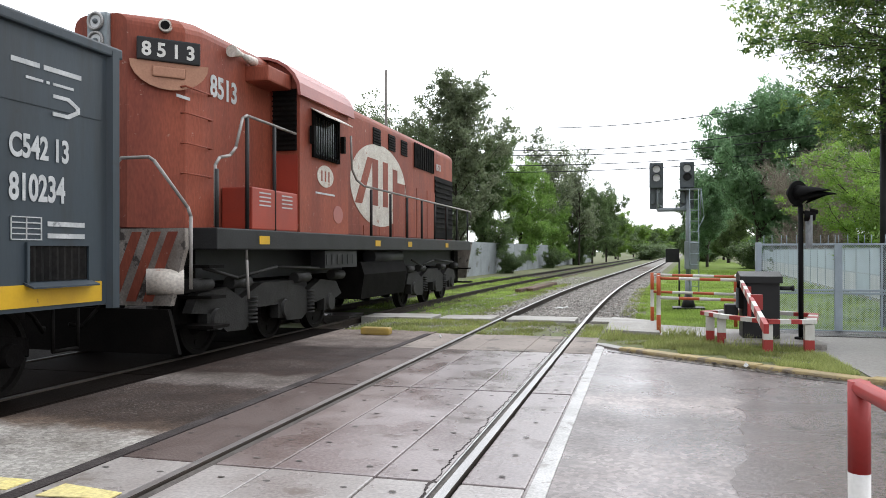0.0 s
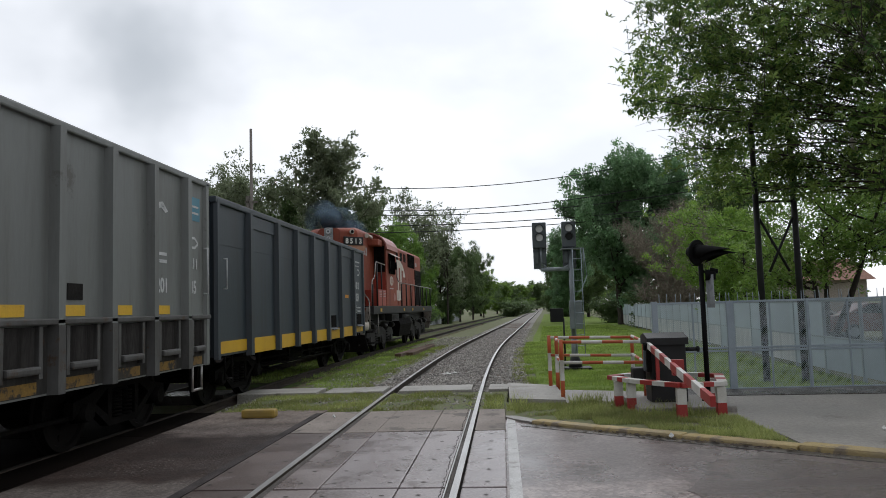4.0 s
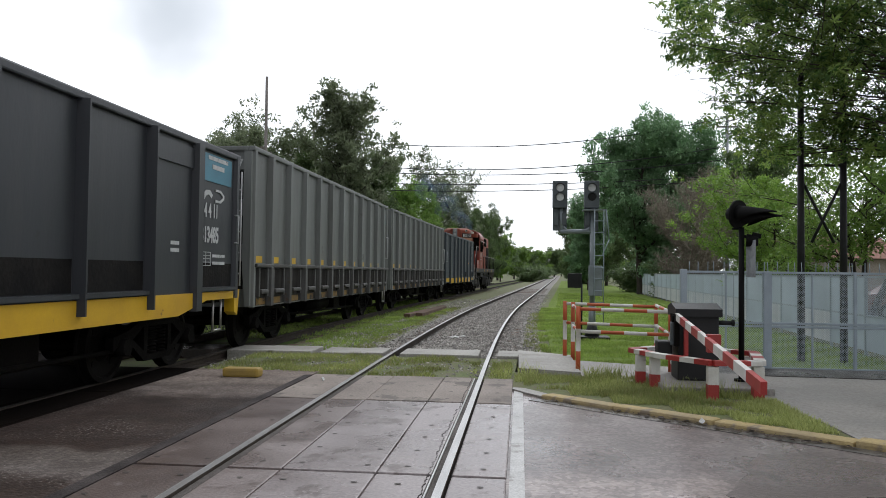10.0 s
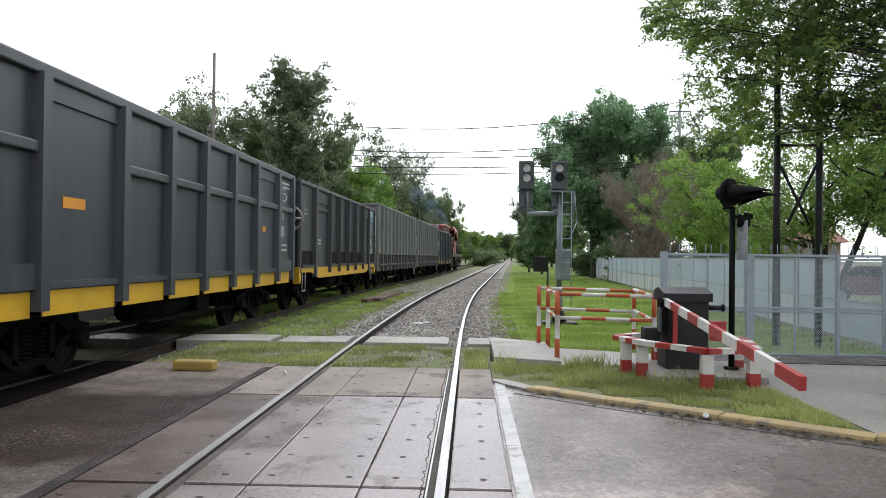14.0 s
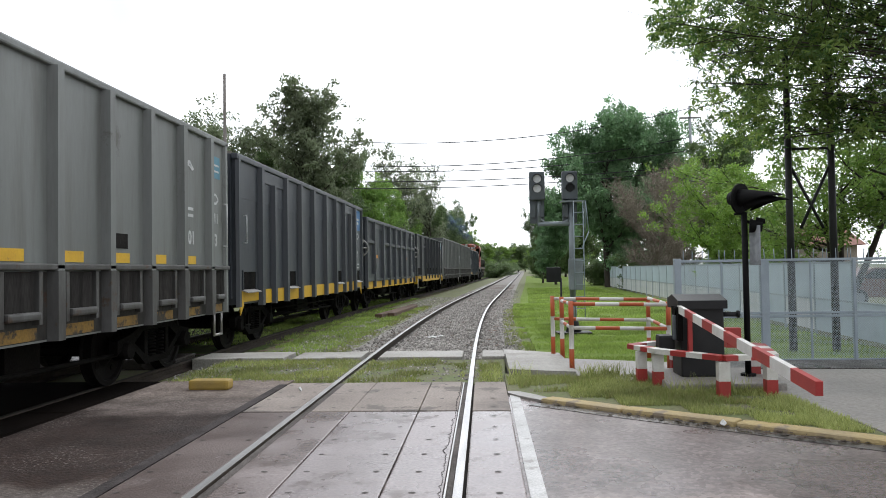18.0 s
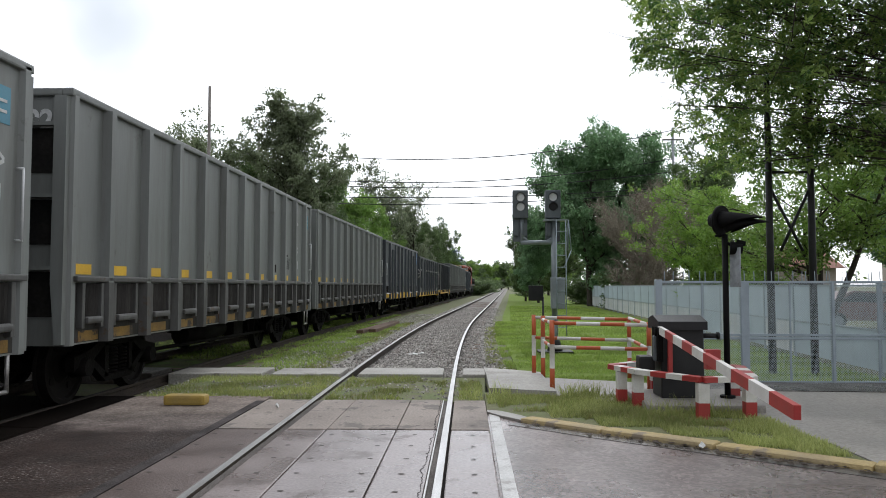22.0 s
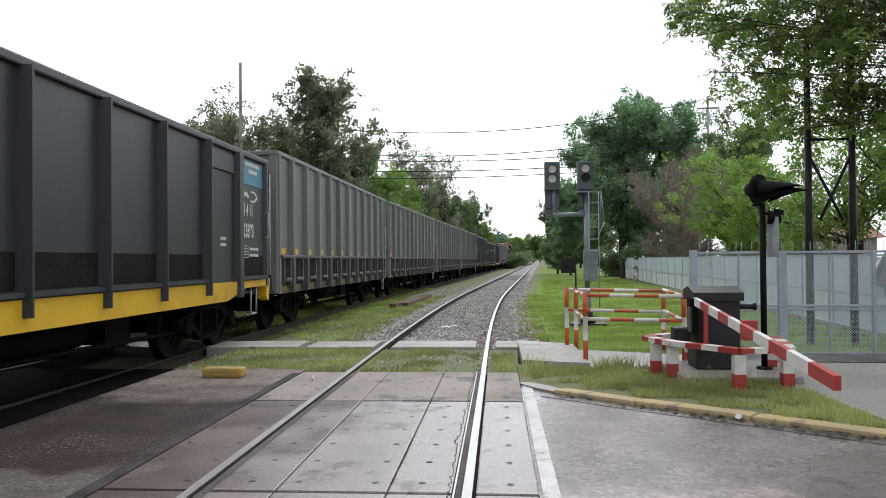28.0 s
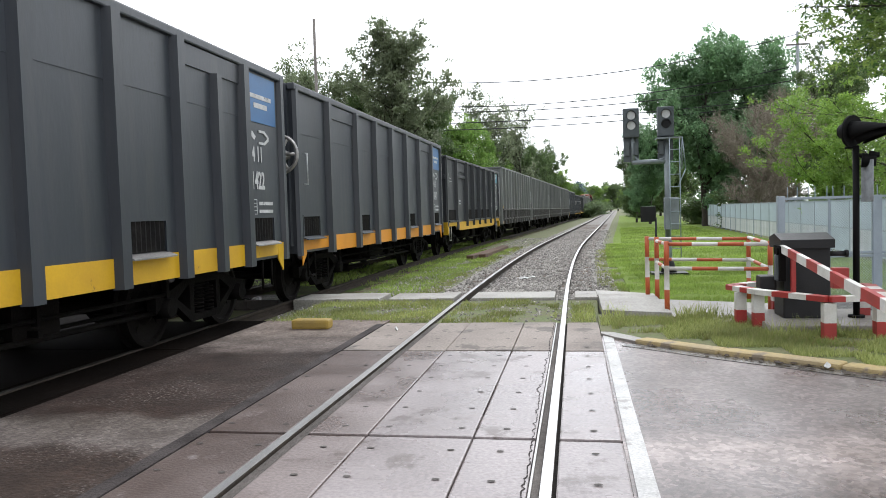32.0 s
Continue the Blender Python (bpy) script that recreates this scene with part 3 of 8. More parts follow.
    "amber": mat("sill_orange", (0.66, 0.27, 0.008), (0.54, 0.22, 0.012), 0.5, big=1.5, fine=40, bump=0.03, spots=(0.17, 0.085, 0.03), spot_scale=4, spot_size=0.66, grain=0.15),
    "sign_blue": mat("sign_blue", (0.020, 0.12, 0.30), (0.018, 0.10, 0.25), 0.4, big=2, fine=40, bump=0.02, grain=0.25),
    "sign_teal": mat("sign_teal", (0.035, 0.19, 0.27), (0.03, 0.15, 0.22), 0.4, big=2, fine=40, bump=0.02, grain=0.25),
    "letter": mat("stencil_white", (0.52, 0.53, 0.53), (0.38, 0.39, 0.39), 0.6, big=6, fine=40, bump=0.02, spots=(0.16, 0.165, 0.17), spot_scale=7, spot_size=0.60, grain=0.4),
    "coal": mat("black_panel", (0.0084, 0.0084, 0.0084), (0.0175, 0.0161, 0.0147), 0.8, big=3, fine=20, bump=0.4, spec=0.08),
    "door_grille": mat("door_grille", (0.050, 0.047, 0.043), (0.022, 0.020, 0.018), 0.65, big=2.0, fine=25, bump=0.2, stretch=(3, 3, 0.4), spec=0.2),
    "brick_wall": mat("house_brick", (0.30, 0.15, 0.095), (0.24, 0.12, 0.08), 0.85, big=1, fine=15),
    "plaster": mat("house_plaster", (0.46, 0.40, 0.35), (0.38, 0.33, 0.29), 0.85, big=0.6, fine=10),
    "roof_tile": mat("roof_tile", (0.26, 0.12, 0.08), (0.2, 0.09, 0.06), 0.8, big=2, fine=12, bump=0.5),
    "glass_dark": mat("dark_glass", (0.03, 0.035, 0.04), rough=0.1, bump=0),
    "car_red": mat("car_red", (0.26, 0.13, 0.115), (0.22, 0.11, 0.10), 0.35, big=2, fine=60, bump=0.0),
    "car_white": mat("car_white", (0.6, 0.6, 0.6), (0.55, 0.55, 0.56), 0.3, big=2, fine=60, bump=0.0),
    "car_grey": mat("car_grey", (0.20, 0.22, 0.24), (0.17, 0.19, 0.21), 0.3, big=2, fine=60, bump=0.0),
    "tyre": mat("tyre", (0.015, 0.015, 0.015), rough=0.8, big=6, fine=60, bump=0.2),
    "litter": mat("litter_paper", (0.7, 0.7, 0.68), (0.55, 0.55, 0.53), 0.8, big=12, fine=60, bump=0.3),
    "dead_leaf": mat("dead_leaf", (0.055, 0.035, 0.022), (0.03, 0.02, 0.014), 0.8, vary=0.4, island=True),
}


def smoke_mat():
    m = bpy.data.materials.new("exhaust_haze")
    m.use_nodes = True
    nt = m.node_tree
    N, L = nt.nodes.new, nt.links.new
    out = nt.nodes["Material Output"]
    nt.nodes.remove(nt.nodes["Principled BSDF"])
    tc, no, mr = N("ShaderNodeTexCoord"), N("ShaderNodeTexNoise"), N("ShaderNodeMapRange")
    no.inputs["Scale"].default_value, no.inputs["Detail"].default_value = 0.9, 4
    L(tc.outputs["Object"], no.inputs[0])
    mr.inputs["From Min"].default_value, mr.inputs["From Max"].default_value = 0.40, 0.75
    mr.inputs["To Min"].default_value, mr.inputs["To Max"].default_value = 0.0, 0.22
    L(no.outputs[0], mr.inputs["Value"])
    tr, df, mx = N("ShaderNodeBsdfTransparent"), N("ShaderNodeBsdfDiffuse"), N("ShaderNodeMixShader")
    df.inputs[0].default_value = (0.20, 0.28, 0.36, 1)
    L(mr.outputs[0], mx.inputs[0])
    L(tr.outputs[0], mx.inputs[1])
    L(df.outputs[0], mx.inputs[2])
    L(mx.outputs[0], out.inputs[0])
    return m


M["smoke"] = smoke_mat()


# ---- mesh helpers ----
def box(bm, x0, x1, y0, y1, z0, z1):
    vs = [bm.verts.new((x, y, z)) for z in (z0, z1) for x, y in ((x0, y0), (x1, y0), (x1, y1), (x0, y1))]
    for f in ((3, 2, 1, 0), (4, 5, 6, 7), (0, 1, 5, 4), (1, 2, 6, 5), (2, 3, 7, 6), (3, 0, 4, 7)):
        bm.faces.new([vs[i] for i in f])
    return vs


def bevelled(bm, *a, r=0.02):
    vs = box(bm, *a)
    es = {e for v in vs for e in v.link_edges}
    bmesh.ops.bevel(bm, geom=list(es), offset=r, segments=2, affect="EDGES", profile=0.6)


def tube(bm, p0, p1, r0, r1=None, seg=10, caps=True):
    p0, p1 = Vector(p0), Vector(p1)
    r1 = r0 if r1 is None else r1
    d = (p1 - p0).normalized()
    a = d.orthogonal().normalized()
    b = d.cross(a)
    rings = []
    for p, r in ((p0, r0), (p1, r1)):
        rings.append([bm.verts.new(p + r * (math.cos(2 * math.pi * k / seg) * a + math.sin(2 * math.pi * k / seg) * b)) for k in range(seg)])
    for k in range(seg):
        f = bm.faces.new((rings[0][k], rings[0][(k + 1) % seg], rings[1][(k + 1) % seg], rings[1][k]))
        f.smooth = True
    if caps:
        bm.faces.new(rings[0][::-1])
        bm.faces.new(rings[1])


def pipe(bm, pts, r, seg=8):
    for p, q in zip(pts, pts[1:]):
        tube(bm, p, q, r, seg=seg)
    for p in pts[1:-1]:
        ball(bm, p, r * 1.02, seg, 5)


def ball(bm, c, r, u=10, v=7, sz=1.0):
    bmesh.ops.create_uvsphere(bm, u_segments=u, v_segments=v, radius=r, matrix=Matrix.Translation(c) @ Matrix.Diagonal((1, 1, sz, 1)))


def extrude(bm, outline, axis, lo, hi):
    """A closed outline of (u, v) pushed along axis (0: x with (y, z), 1: y with (x, z), 2: z with (x, y))."""
    def at(u, v, w):
        return ((w, u, v), (u, w, v), (u, v, w))[axis]
    a = [bm.verts.new(at(u, v, lo)) for u, v in outline]
    b = [bm.verts.new(at(u, v, hi)) for u, v in outline]
    n = len(a)
    bm.faces.new(a[::-1])
    bm.faces.new(b)
    for k in range(n):
        bm.faces.new((a[k], a[(k + 1) % n], b[(k + 1) % n], b[k]))


def mesh_of(bm, name, material):
    bmesh.ops.recalc_face_normals(bm, faces=bm.faces)
    me = bpy.data.meshes.new(name)
    bm.to_mesh(me)
    bm.free()
    for m in material if isinstance(material, (list, tuple)) else [material]:
        me.materials.append(m)
    return me


def part(name, bm, material, parent=None, label=""):
    ob = new(name, mesh_of(bm, name, material))
    if parent is not None:
        ob.parent = parent
    if label:
        ob["label"] = label
    return ob


def made(name, material, parent, build, label=""):
    bm = bmesh.new()
    build(bm)
    return part(name, bm, material, parent, label)


def boxes(name, material, parent, *dims, label=""):
    bm = bmesh.new()
    for d in dims:
        box(bm, *d)
    return part(name, bm, material, parent, label)


def bbox(name, material, parent, *d, r=0.015, label=""):
    bm = bmesh.new()
    bevelled(bm, *d, r=r)
    return part(name, bm, material, parent, label)


def thing(name, label, category, group="", kind=""):
    ob = new(name)
    ob.empty_display_size = 0.1
    return tagged(ob, label, category, group, kind)


def lettering(name, text, size, material, parent, m, label="", stretch=1.0):
    cu = bpy.data.curves.new(name, "FONT")
    cu.body, cu.size, cu.extrude, cu.align_x = text, size, 0.002, "LEFT"
    cu.offset = 0.03 * size
    tmp = bpy.data.objects.new(name, cu)
    me = bpy.data.meshes.new_from_object(tmp)
    bpy.data.objects.remove(tmp)
    bpy.data.curves.remove(cu)
    me.materials.clear()
    me.materials.append(material)
    me.transform(Matrix.Diagonal((stretch, 1, 1, 1)))
    ob = new(name, me)
    ob.parent = parent
    ob.matrix_local = m
    if label:
        ob["label"] = label
    return ob


def raw_mesh(name, verts, faces, material):
    me = bpy.data.meshes.new(name)
    me.from_pydata(verts, [], faces)
    me.materials.append(material)
    me.update()
    return me


# the line of both tracks: straight over the crossing, then a slight bend to the right
def bend(y):
    u = min(max(y - 12.0, 0.0), 24.0)
    return 0.055 / 48 * u * u + 0.055 * max(0.0, y - 36.0)


def slope(y):
    return 0.055 * min(max((y - 12.0) / 24.0, 0.0), 1.0)


NEAR, TRAIN, GAUGE = -0.873, -5.66, 1.746  # middle of each track, rail head to rail head


# ---- ground, road and tracks ----
def sheet(name, outline, z, material, label, category, thick=0.25, kind="structure"):
    bm = bmesh.new()
    extrude(bm, outline, 2, z - thick, z)
    return tagged(part(name, bm, material), label, category, kind=kind)


def ground():
    bm = bmesh.new()
    xs = [-700, -200, -60, -30, -15, -8, -4, 0, 4, 8, 15, 30, 60, 200, 700]
    ys = [-300, -60, -20, 0, 8, 12, 16, 24, 36, 60, 100, 200, 400, 1200]
    vs = [[bm.verts.new((x, y, -0.16 if abs(x) < 40 and y < 200 else -0.2)) for x in xs] for y in ys]
    for a, b in zip(vs, vs[1:]):
        for k in range(len(xs) - 1):
            bm.faces.new((a[k], a[k + 1], b[k + 1], b[k]))
    tagged(part("ground", bm, M["grass_ground"]), "mown green grass with bare earth", "ground", kind="structure")


KERB = [(0.60, 9.12), (0.80, 8.86), (1.55, 8.22), (2.45, 7.55), (3.45, 6.78), (5.5, 5.2), (12.0, 0.3), (30.0, -13.0)]


def offset(line, d):
    out = []
    for k, (x, y) in enumerate(line):
        a, b = line[max(k - 1, 0)], line[min(k + 1, len(line) - 1)]
        t = Vector((b[0] - a[0], b[1] - a[1])).normalized()
        out.append((x - t.y * d, y + t.x * d))
    return out


def strip(name, line, width, z0, z1, material, label, category, kind="structure"):
    bm = bmesh.new()
    inner = offset(line, width)
    for a, b, c, d in zip(line, line[1:], inner[1:], inner):
        lo = [bm.verts.new((*p, z0)) for p in (a, b, c, d)]
        hi = [bm.verts.new((*p, z1)) for p in (a, b, c, d)]
        for f in ((lo[3], lo[2], lo[1], lo[0]), hi):
            bm.faces.new(f)
        for k in range(4):
            bm.faces.new((lo[k], lo[(k + 1) % 4], hi[(k + 1) % 4], hi[k]))
    bmesh.ops.remove_doubles(bm, verts=bm.verts, dist=0.001)
    return tagged(part(name, bm, material), label, category, kind=kind)


def roads():
    sheet("road", [(0.447, 9.36), *KERB, (30, -40), (0.447, -40)], -0.012, M["right_road"], "worn wet grey asphalt road over the crossing", "road")
    sheet("road", [(-60, -40), (-8.3, -40), (-8.3, 10.6), (-60, 10.65)], -0.012, M["asphalt"], "worn wet grey asphalt road beyond the train", "road")
    sheet("joint_strip", [(-2.50, -8), (-2.365, -8), (-2.365, 10.2), (-2.47, 10.2)], 0.004, M["joint"], "dark crumbled asphalt along the panel edge", "road surface", 0.05)
    sheet("road_strip", [(-4.17, -12.9), (-2.38, -12.9), (-2.38, 10.6), (-4.17, 10.6)], 0.0, M["left_road"], "wet stained asphalt and concrete between the tracks, sky sheen painted in", "road surface", 0.1)
    # this strip's colour carries the shade under the wagons
    sheet("oily_strip", [(-8.3, -14), (-4.16, -14), (-4.16, 10.6), (-8.3, 10.6)], -0.006, M["train_shade"], "dark dirty ground under the train with its shade painted in", "oily ground", 0.1)
    sheet("white_line", [(0.468, 9.36), (0.578, 9.30), (0.578, 6.44), (0.468, 6.44)], -0.004, M["white_paint"], "worn white edge line beside the rail", "road marking", 0.02)
    sheet("white_line", [(0.468, 6.43), (0.576, 6.43), (0.59, -8.0), (0.468, -8.0)], -0.004, M["white_paint"], "worn white edge line beside the rail", "road marking", 0.02)
    # wet darker asphalt; part of the tone is weaker sky reflection, painted in
    lane = [(1.5, -30), (1.55, 1.0), (1.75, 3.2), (2.0, 5.2), (2.5, 6.4), (3.3, 6.35), (5.2, 4.9), (11.6, 0.0), (29, -13.1), (29, -30)]
    edge = []
    for (xa, ya), (xb, yb) in zip(lane, lane[1:]):
        n = max(2, int(math.hypot(xb - xa, yb - ya) / 0.12)) if abs(ya) < 9 and abs(yb) < 9 else 1
        for q in range(n):
            x, y = xa + (xb - xa) * q / n, ya + (yb - ya) * q / n
            edge.append((x + 0.10 * noise.noise((x * 2, y * 2, 1.0)) + 0.04 * noise.noise((x * 9, y * 9, 2.0)), y + 0.10 * noise.noise((x * 2, y * 2, 5.0)) + 0.03 * noise.noise((x * 9, y * 9, 3.0))))
    sheet("resurfaced_lane", edge, -0.0085, M["lane"], "darker wet asphalt lane of the road", "road surface", 0.05)
    sheet("yellow_line", [(-3.3, 1.44), (-2.53, 1.50), (-2.53, 1.70), (-3.3, 1.66)], 0.006, M["line_yellow"], "faded yellow road marking", "road marking", 0.02)
    sheet("yellow_line", [(-2.26, 1.44), (-1.81, 1.50), (-1.81, 1.61), (-2.26, 1.67)], 0.012, M["line_yellow"], "faded yellow road marking", "road marking", 0.006)
    strip("gutter", offset(KERB, -0.22)[1:], 0.22, -0.05, -0.006, M["asphalt"], "worn grey gutter along the kerb", "gutter")
    kerb = thing("kerb", "faded yellow painted kerb with chipped edges", "kerb", kind="structure")
    pts = []
    for (x0, y0), (x1, y1) in zip(KERB[1:], KERB[2:-1]):
        n = max(1, round(math.hypot(x1 - x0, y1 - y0) / 0.9))
        pts += [(x0 + (x1 - x0) * k / n, y0 + (y1 - y0) * k / n) for k in range(n)]
    pts.append(KERB[-2])
    rnd = random.Random(4)
    for a, b in zip(pts, pts[1:]):
        d = Vector((b[0] - a[0], b[1] - a[1]))
        ln, ang = d.length, math.degrees(math.atan2(d.y, d.x))
        ob = bbox("kerb_stone", M["kerb_yellow"], kerb, 0.004, ln - 0.004, -0.03, 0.19, -0.15, 0.05 + rnd.uniform(-0.014, 0.008), r=0.03)
        ob.matrix_local = pose(a[0], a[1], 0, rnd.uniform(-1.2, 1.2), 0, ang)
    # pavement behind the kerb
    inner = offset(KERB, 0.155)
    sheet("verge", [inner[0], (0.449, 9.38), (0.449, 10.98), (1.4, 10.66), (2.3, 10.0), (3.4, 9.2), (3.55, 7.6), (3.55, inner[4][1] + 0.05), inner[3], inner[2], inner[1]], 0.012, M["grass_ground"], "grass verge behind the yellow kerb", "verge", 0.3)
    sheet("kerb_end", [(0.449, 9.375), (0.60, 9.125), (0.80, 8.865), (0.95, 8.93), (0.78, 9.22), (0.60, 9.46), (0.449, 9.50)], 0.014, M["concrete"], "broken concrete at the end of the kerb", "pavement", 0.2)
    sheet("pavement", [(3.56, inner[4][1] - 0.02), (3.56, 7.6), (3.41, 9.22), (2.31, 10.02), (1.41, 10.65), (1.41, 12.6), (2.9, 12.0), (3.4, 11.2), (9.0, 10.9), (30, 10.5), inner[7], inner[6], inner[5]], 0.02, M["concrete"], "grey worn concrete pavement beside the road", "pavement", 0.3)
    sheet("lawn", [(1.15, 13.9), (3.0, 12.75), (3.0, 12.1), (7.36, 12.1), (10.25, 64.0), (16.0, 150.0), (1.7 + bend(150), 150.0), (1.5 + bend(90), 90.0), (1.35 + bend(60), 60.0), (1.2 + bend(40), 40.0), (1.15 + bend(25), 25.0)], -0.13, M["lawn"], "bright mown lawn beside the track", "lawn", 0.1)
    sheet("grass_strip", [(-4.15, 10.62), (-2.4, 10.62), (-2.4, 10.36), (0.447, 10.36), (0.505, 12.93), (-4.15, 12.93)], -0.028, M["grass_ground"], "patchy grass and dirt between the crossing and the footway", "grass", 0.1)
    # dark sheet painted for the shade seen beneath the wagons
    sheet("dark_earth", [(-13, 10.68), (-7.2, 10.68), (-7.2 + bend(30), 30), (-13, 30)], -0.12, M["train_shade"], "bare earth beside the train, painted dark for shade", "earth", 0.1)
    sheet("soil_strip", [(3.0, 12.15), (3.42, 11.2), (9.0, 10.92), (30, 10.52), (30, 12.15)], 0.03, M["patch"], "dark bare soil along the foot of the fence", "soil", 0.2)


def rail_run(track_x, side, y0, y1, name, label, parent=None):
    """One rail along the bend: foot, web and a worn bright head."""
    xr = track_x + side * GAUGE / 2
    prof = [(-0.065, -0.16), (0.065, -0.16), (0.065, -0.145), (0.012, -0.12), (0.012, -0.045), (0.033, -0.03), (0.034, 0.004), (0.031, 0.0115), (-0.031, 0.0115), (-0.034, 0.004), (-0.033, -0.03), (-0.012, -0.045), (-0.012, -0.12), (-0.065, -0.145)]
    ys = [y0]
    while ys[-1] < y1:
        y = ys[-1]
        ys.append(min(y1, y + (3.0 if 11 < y < 38 else 12.0)))
    bm = bmesh.new()
    rings = [[bm.verts.new((xr + bend(y) + u, y, v)) for u, v in prof] for y in ys]
    n = len(prof)
    for a, b in zip(rings, rings[1:]):
        for k in range(n):
            f = bm.faces.new((a[k], a[(k + 1) % n], b[(k + 1) % n], b[k]))
            f.material_index = 1 if k == 7 else 0
    bm.faces.new(rings[0])
    bm.faces.new(rings[-1][::-1])
    ob = part(name, bm, [M["rail_rust"], M["rail_top"] if track_x == NEAR else M["rail_shaded"]], parent, label)
    return ob


def tracks():
    for x, nm in ((NEAR, "near"), (TRAIN, "train")):
        tr = thing("railway_track", "pair of steel rails with worn bright heads" if nm == "near" else "pair of steel rails under the passing train", "railway track", group="tracks", kind="structure")
        for s in (-1, 1):
            rail_run(x, s, -60, 420, "rail", "", tr)
        if nm == "near":
            # guard angle and flangeway beside the right-hand rail over the crossing
            made("flangeway", M["flange_dirt"], tr, lambda bm: box(bm, -0.125, -0.037, -20, 10.35, -0.12, -0.012))
            made("guard_edge", M["rail_top"], tr, lambda bm: bevelled(bm, -0.092, -0.078, -20, 10.3, -0.1, 0.003, r=0.003), "worn bright edge of the guard rail")
            made("flangeway", M["flange_dirt"], tr, lambda bm: box(bm, -1.709, -1.64, -20, 10.35, -0.12, -0.012))
            def ragged(bm):
                y, pts = -6.0, []
                rr = random.Random(12)
                while y < 10.3:
                    u = 0.02 + 0.05 * max(0, noise.noise((y * 1.1, 3.3, 0))) + 0.05 * max(0.0, noise.noise((y * 5, 0.7, 0))) + 0.03 * max(0, noise.noise((y * 19, 1.7, 0)))
                    pts.append((y, -0.098 - u * rr.uniform(0.5, 1.0)))
                    y += rr.uniform(0.012, 0.035)
                for (ya, xa), (yb, xb) in zip(pts, pts[1:]):
                    bm.faces.new([bm.verts.new(p) for p in ((-0.085, ya, -0.02), (-0.085, yb, -0.02), (xb, yb, 0.005), (xa, ya, 0.005))])
            made("broken_edge", M["joint"], tr, ragged, "crumbled dark edge of the flangeway")
        else:
            made("flangeway", M["dark_gap"], tr, lambda bm: [box(bm, TRAIN + s * GAUGE / 2 - 0.13 * (s > 0) + 0.037 * (s < 0), TRAIN + s * GAUGE / 2 + 0.13 * (s < 0) - 0.037 * (s > 0), -20, 10.6, -0.12, -0.05) for s in (-1, 1)])
        y = 14.6
        k = 0
        me = None
        while y < 75:
            if me is None:
                b = bmesh.new()
                bevelled(b, -1.35, 1.35, -0.12, 0.12, -0.27, -0.148, r=0.012)
                me = mesh_of(b, "sleeper", M["sleeper"])
            ob = new("sleeper", me)
            ob.parent = tr
            ob.matrix_local = pose(x + bend(y), y, random.uniform(-0.012, 0.004), 0, 0, -math.degrees(math.atan(slope(y))) + random.uniform(-1, 1))
            y += 0.62
    # ballast beds
    for x, half, nm, zz in ((NEAR, 1.95, "ballast_bed", -0.155), (TRAIN - 0.5, 2.0, "ballast_bed", -0.15)):
        bm = bmesh.new()
        ys = [14.0 + k * 3 for k in range(14)] + [60, 80, 110, 160, 260, 420]
        prof = [(-half, -0.05), (-half + 0.35, 0.0), (0, 0.0), (half - 0.35, 0.0), (half, -0.05)]
        rings = [[bm.verts.new((x + bend(y) + u, y, zz + v)) for u, v in prof] for y in ys]
        for a, b in zip(rings, rings[1:]):
            for k in range(len(prof) - 1):
                bm.faces.new((a[k], a[k + 1], b[k + 1], b[k]))
        tagged(part(nm, bm, M["ballast"] if x == NEAR else M["dark_ballast"]), "grey crushed stone ballast under the rails" if x == NEAR else "weedy ballast under the train", "ballast", kind="structure")


def scatter_stones():
    rnd = np.random.RandomState(3)
    verts, faces = [], []
    base = np.array([(1, 0, -0.3), (-0.5, 0.87, -0.3), (-0.5, -0.87, -0.3), (0.3, 0.2, 0.7), (-0.6, 0.1, 0.5), (0.3, -0.5, 0.6)])
    fs = [(0, 1, 3), (1, 4, 3), (1, 2, 4), (2, 5, 4), (2, 0, 5), (0, 3, 5), (3, 4, 5)]
    def put(x, y, z, s):
        k = len(verts)
        a = rnd.rand() * 6.28
        c, si = math.cos(a), math.sin(a)
        for p in base * (s * (0.7 + 0.6 * rnd.rand(6, 1))):
            verts.append((x + c * p[0] - si * p[1], y + si * p[0] + c * p[1], z + p[2] * 0.8))
        faces.extend([tuple(k + i for i in f) for f in fs])
    for _ in range(15000):
        y = 13.95 + 42 * rnd.rand() ** 1.9
        u = rnd.uniform(-1.0, 1.0) + rnd.uniform(-0.95, 0.95)
        put(NEAR + 0.1 + bend(y) + u, y, -0.14 - max(0, abs(u) - 1.6) * 0.12, 0.022 + 0.028 * rnd.rand())
    for _ in range(2500):
        y = 13.95 + 30 * rnd.rand() ** 1.7
        put(-3.2 + bend(y) + rnd.uniform(-0.8, 0.6), y, -0.15, 0.02 + 0.025 * rnd.rand())
    for _ in range(500):
        put(rnd.uniform(-4.3, 0.3), rnd.uniform(10.6, 12.8), -0.025, 0.012 + 0.025 * rnd.rand())
    ob = new("ballast_stones", raw_mesh("ballast_stones", verts, faces, M["stone"]))
    tagged(ob, "loose crushed ballast stones on the track bed", "gravel", kind="stuff")


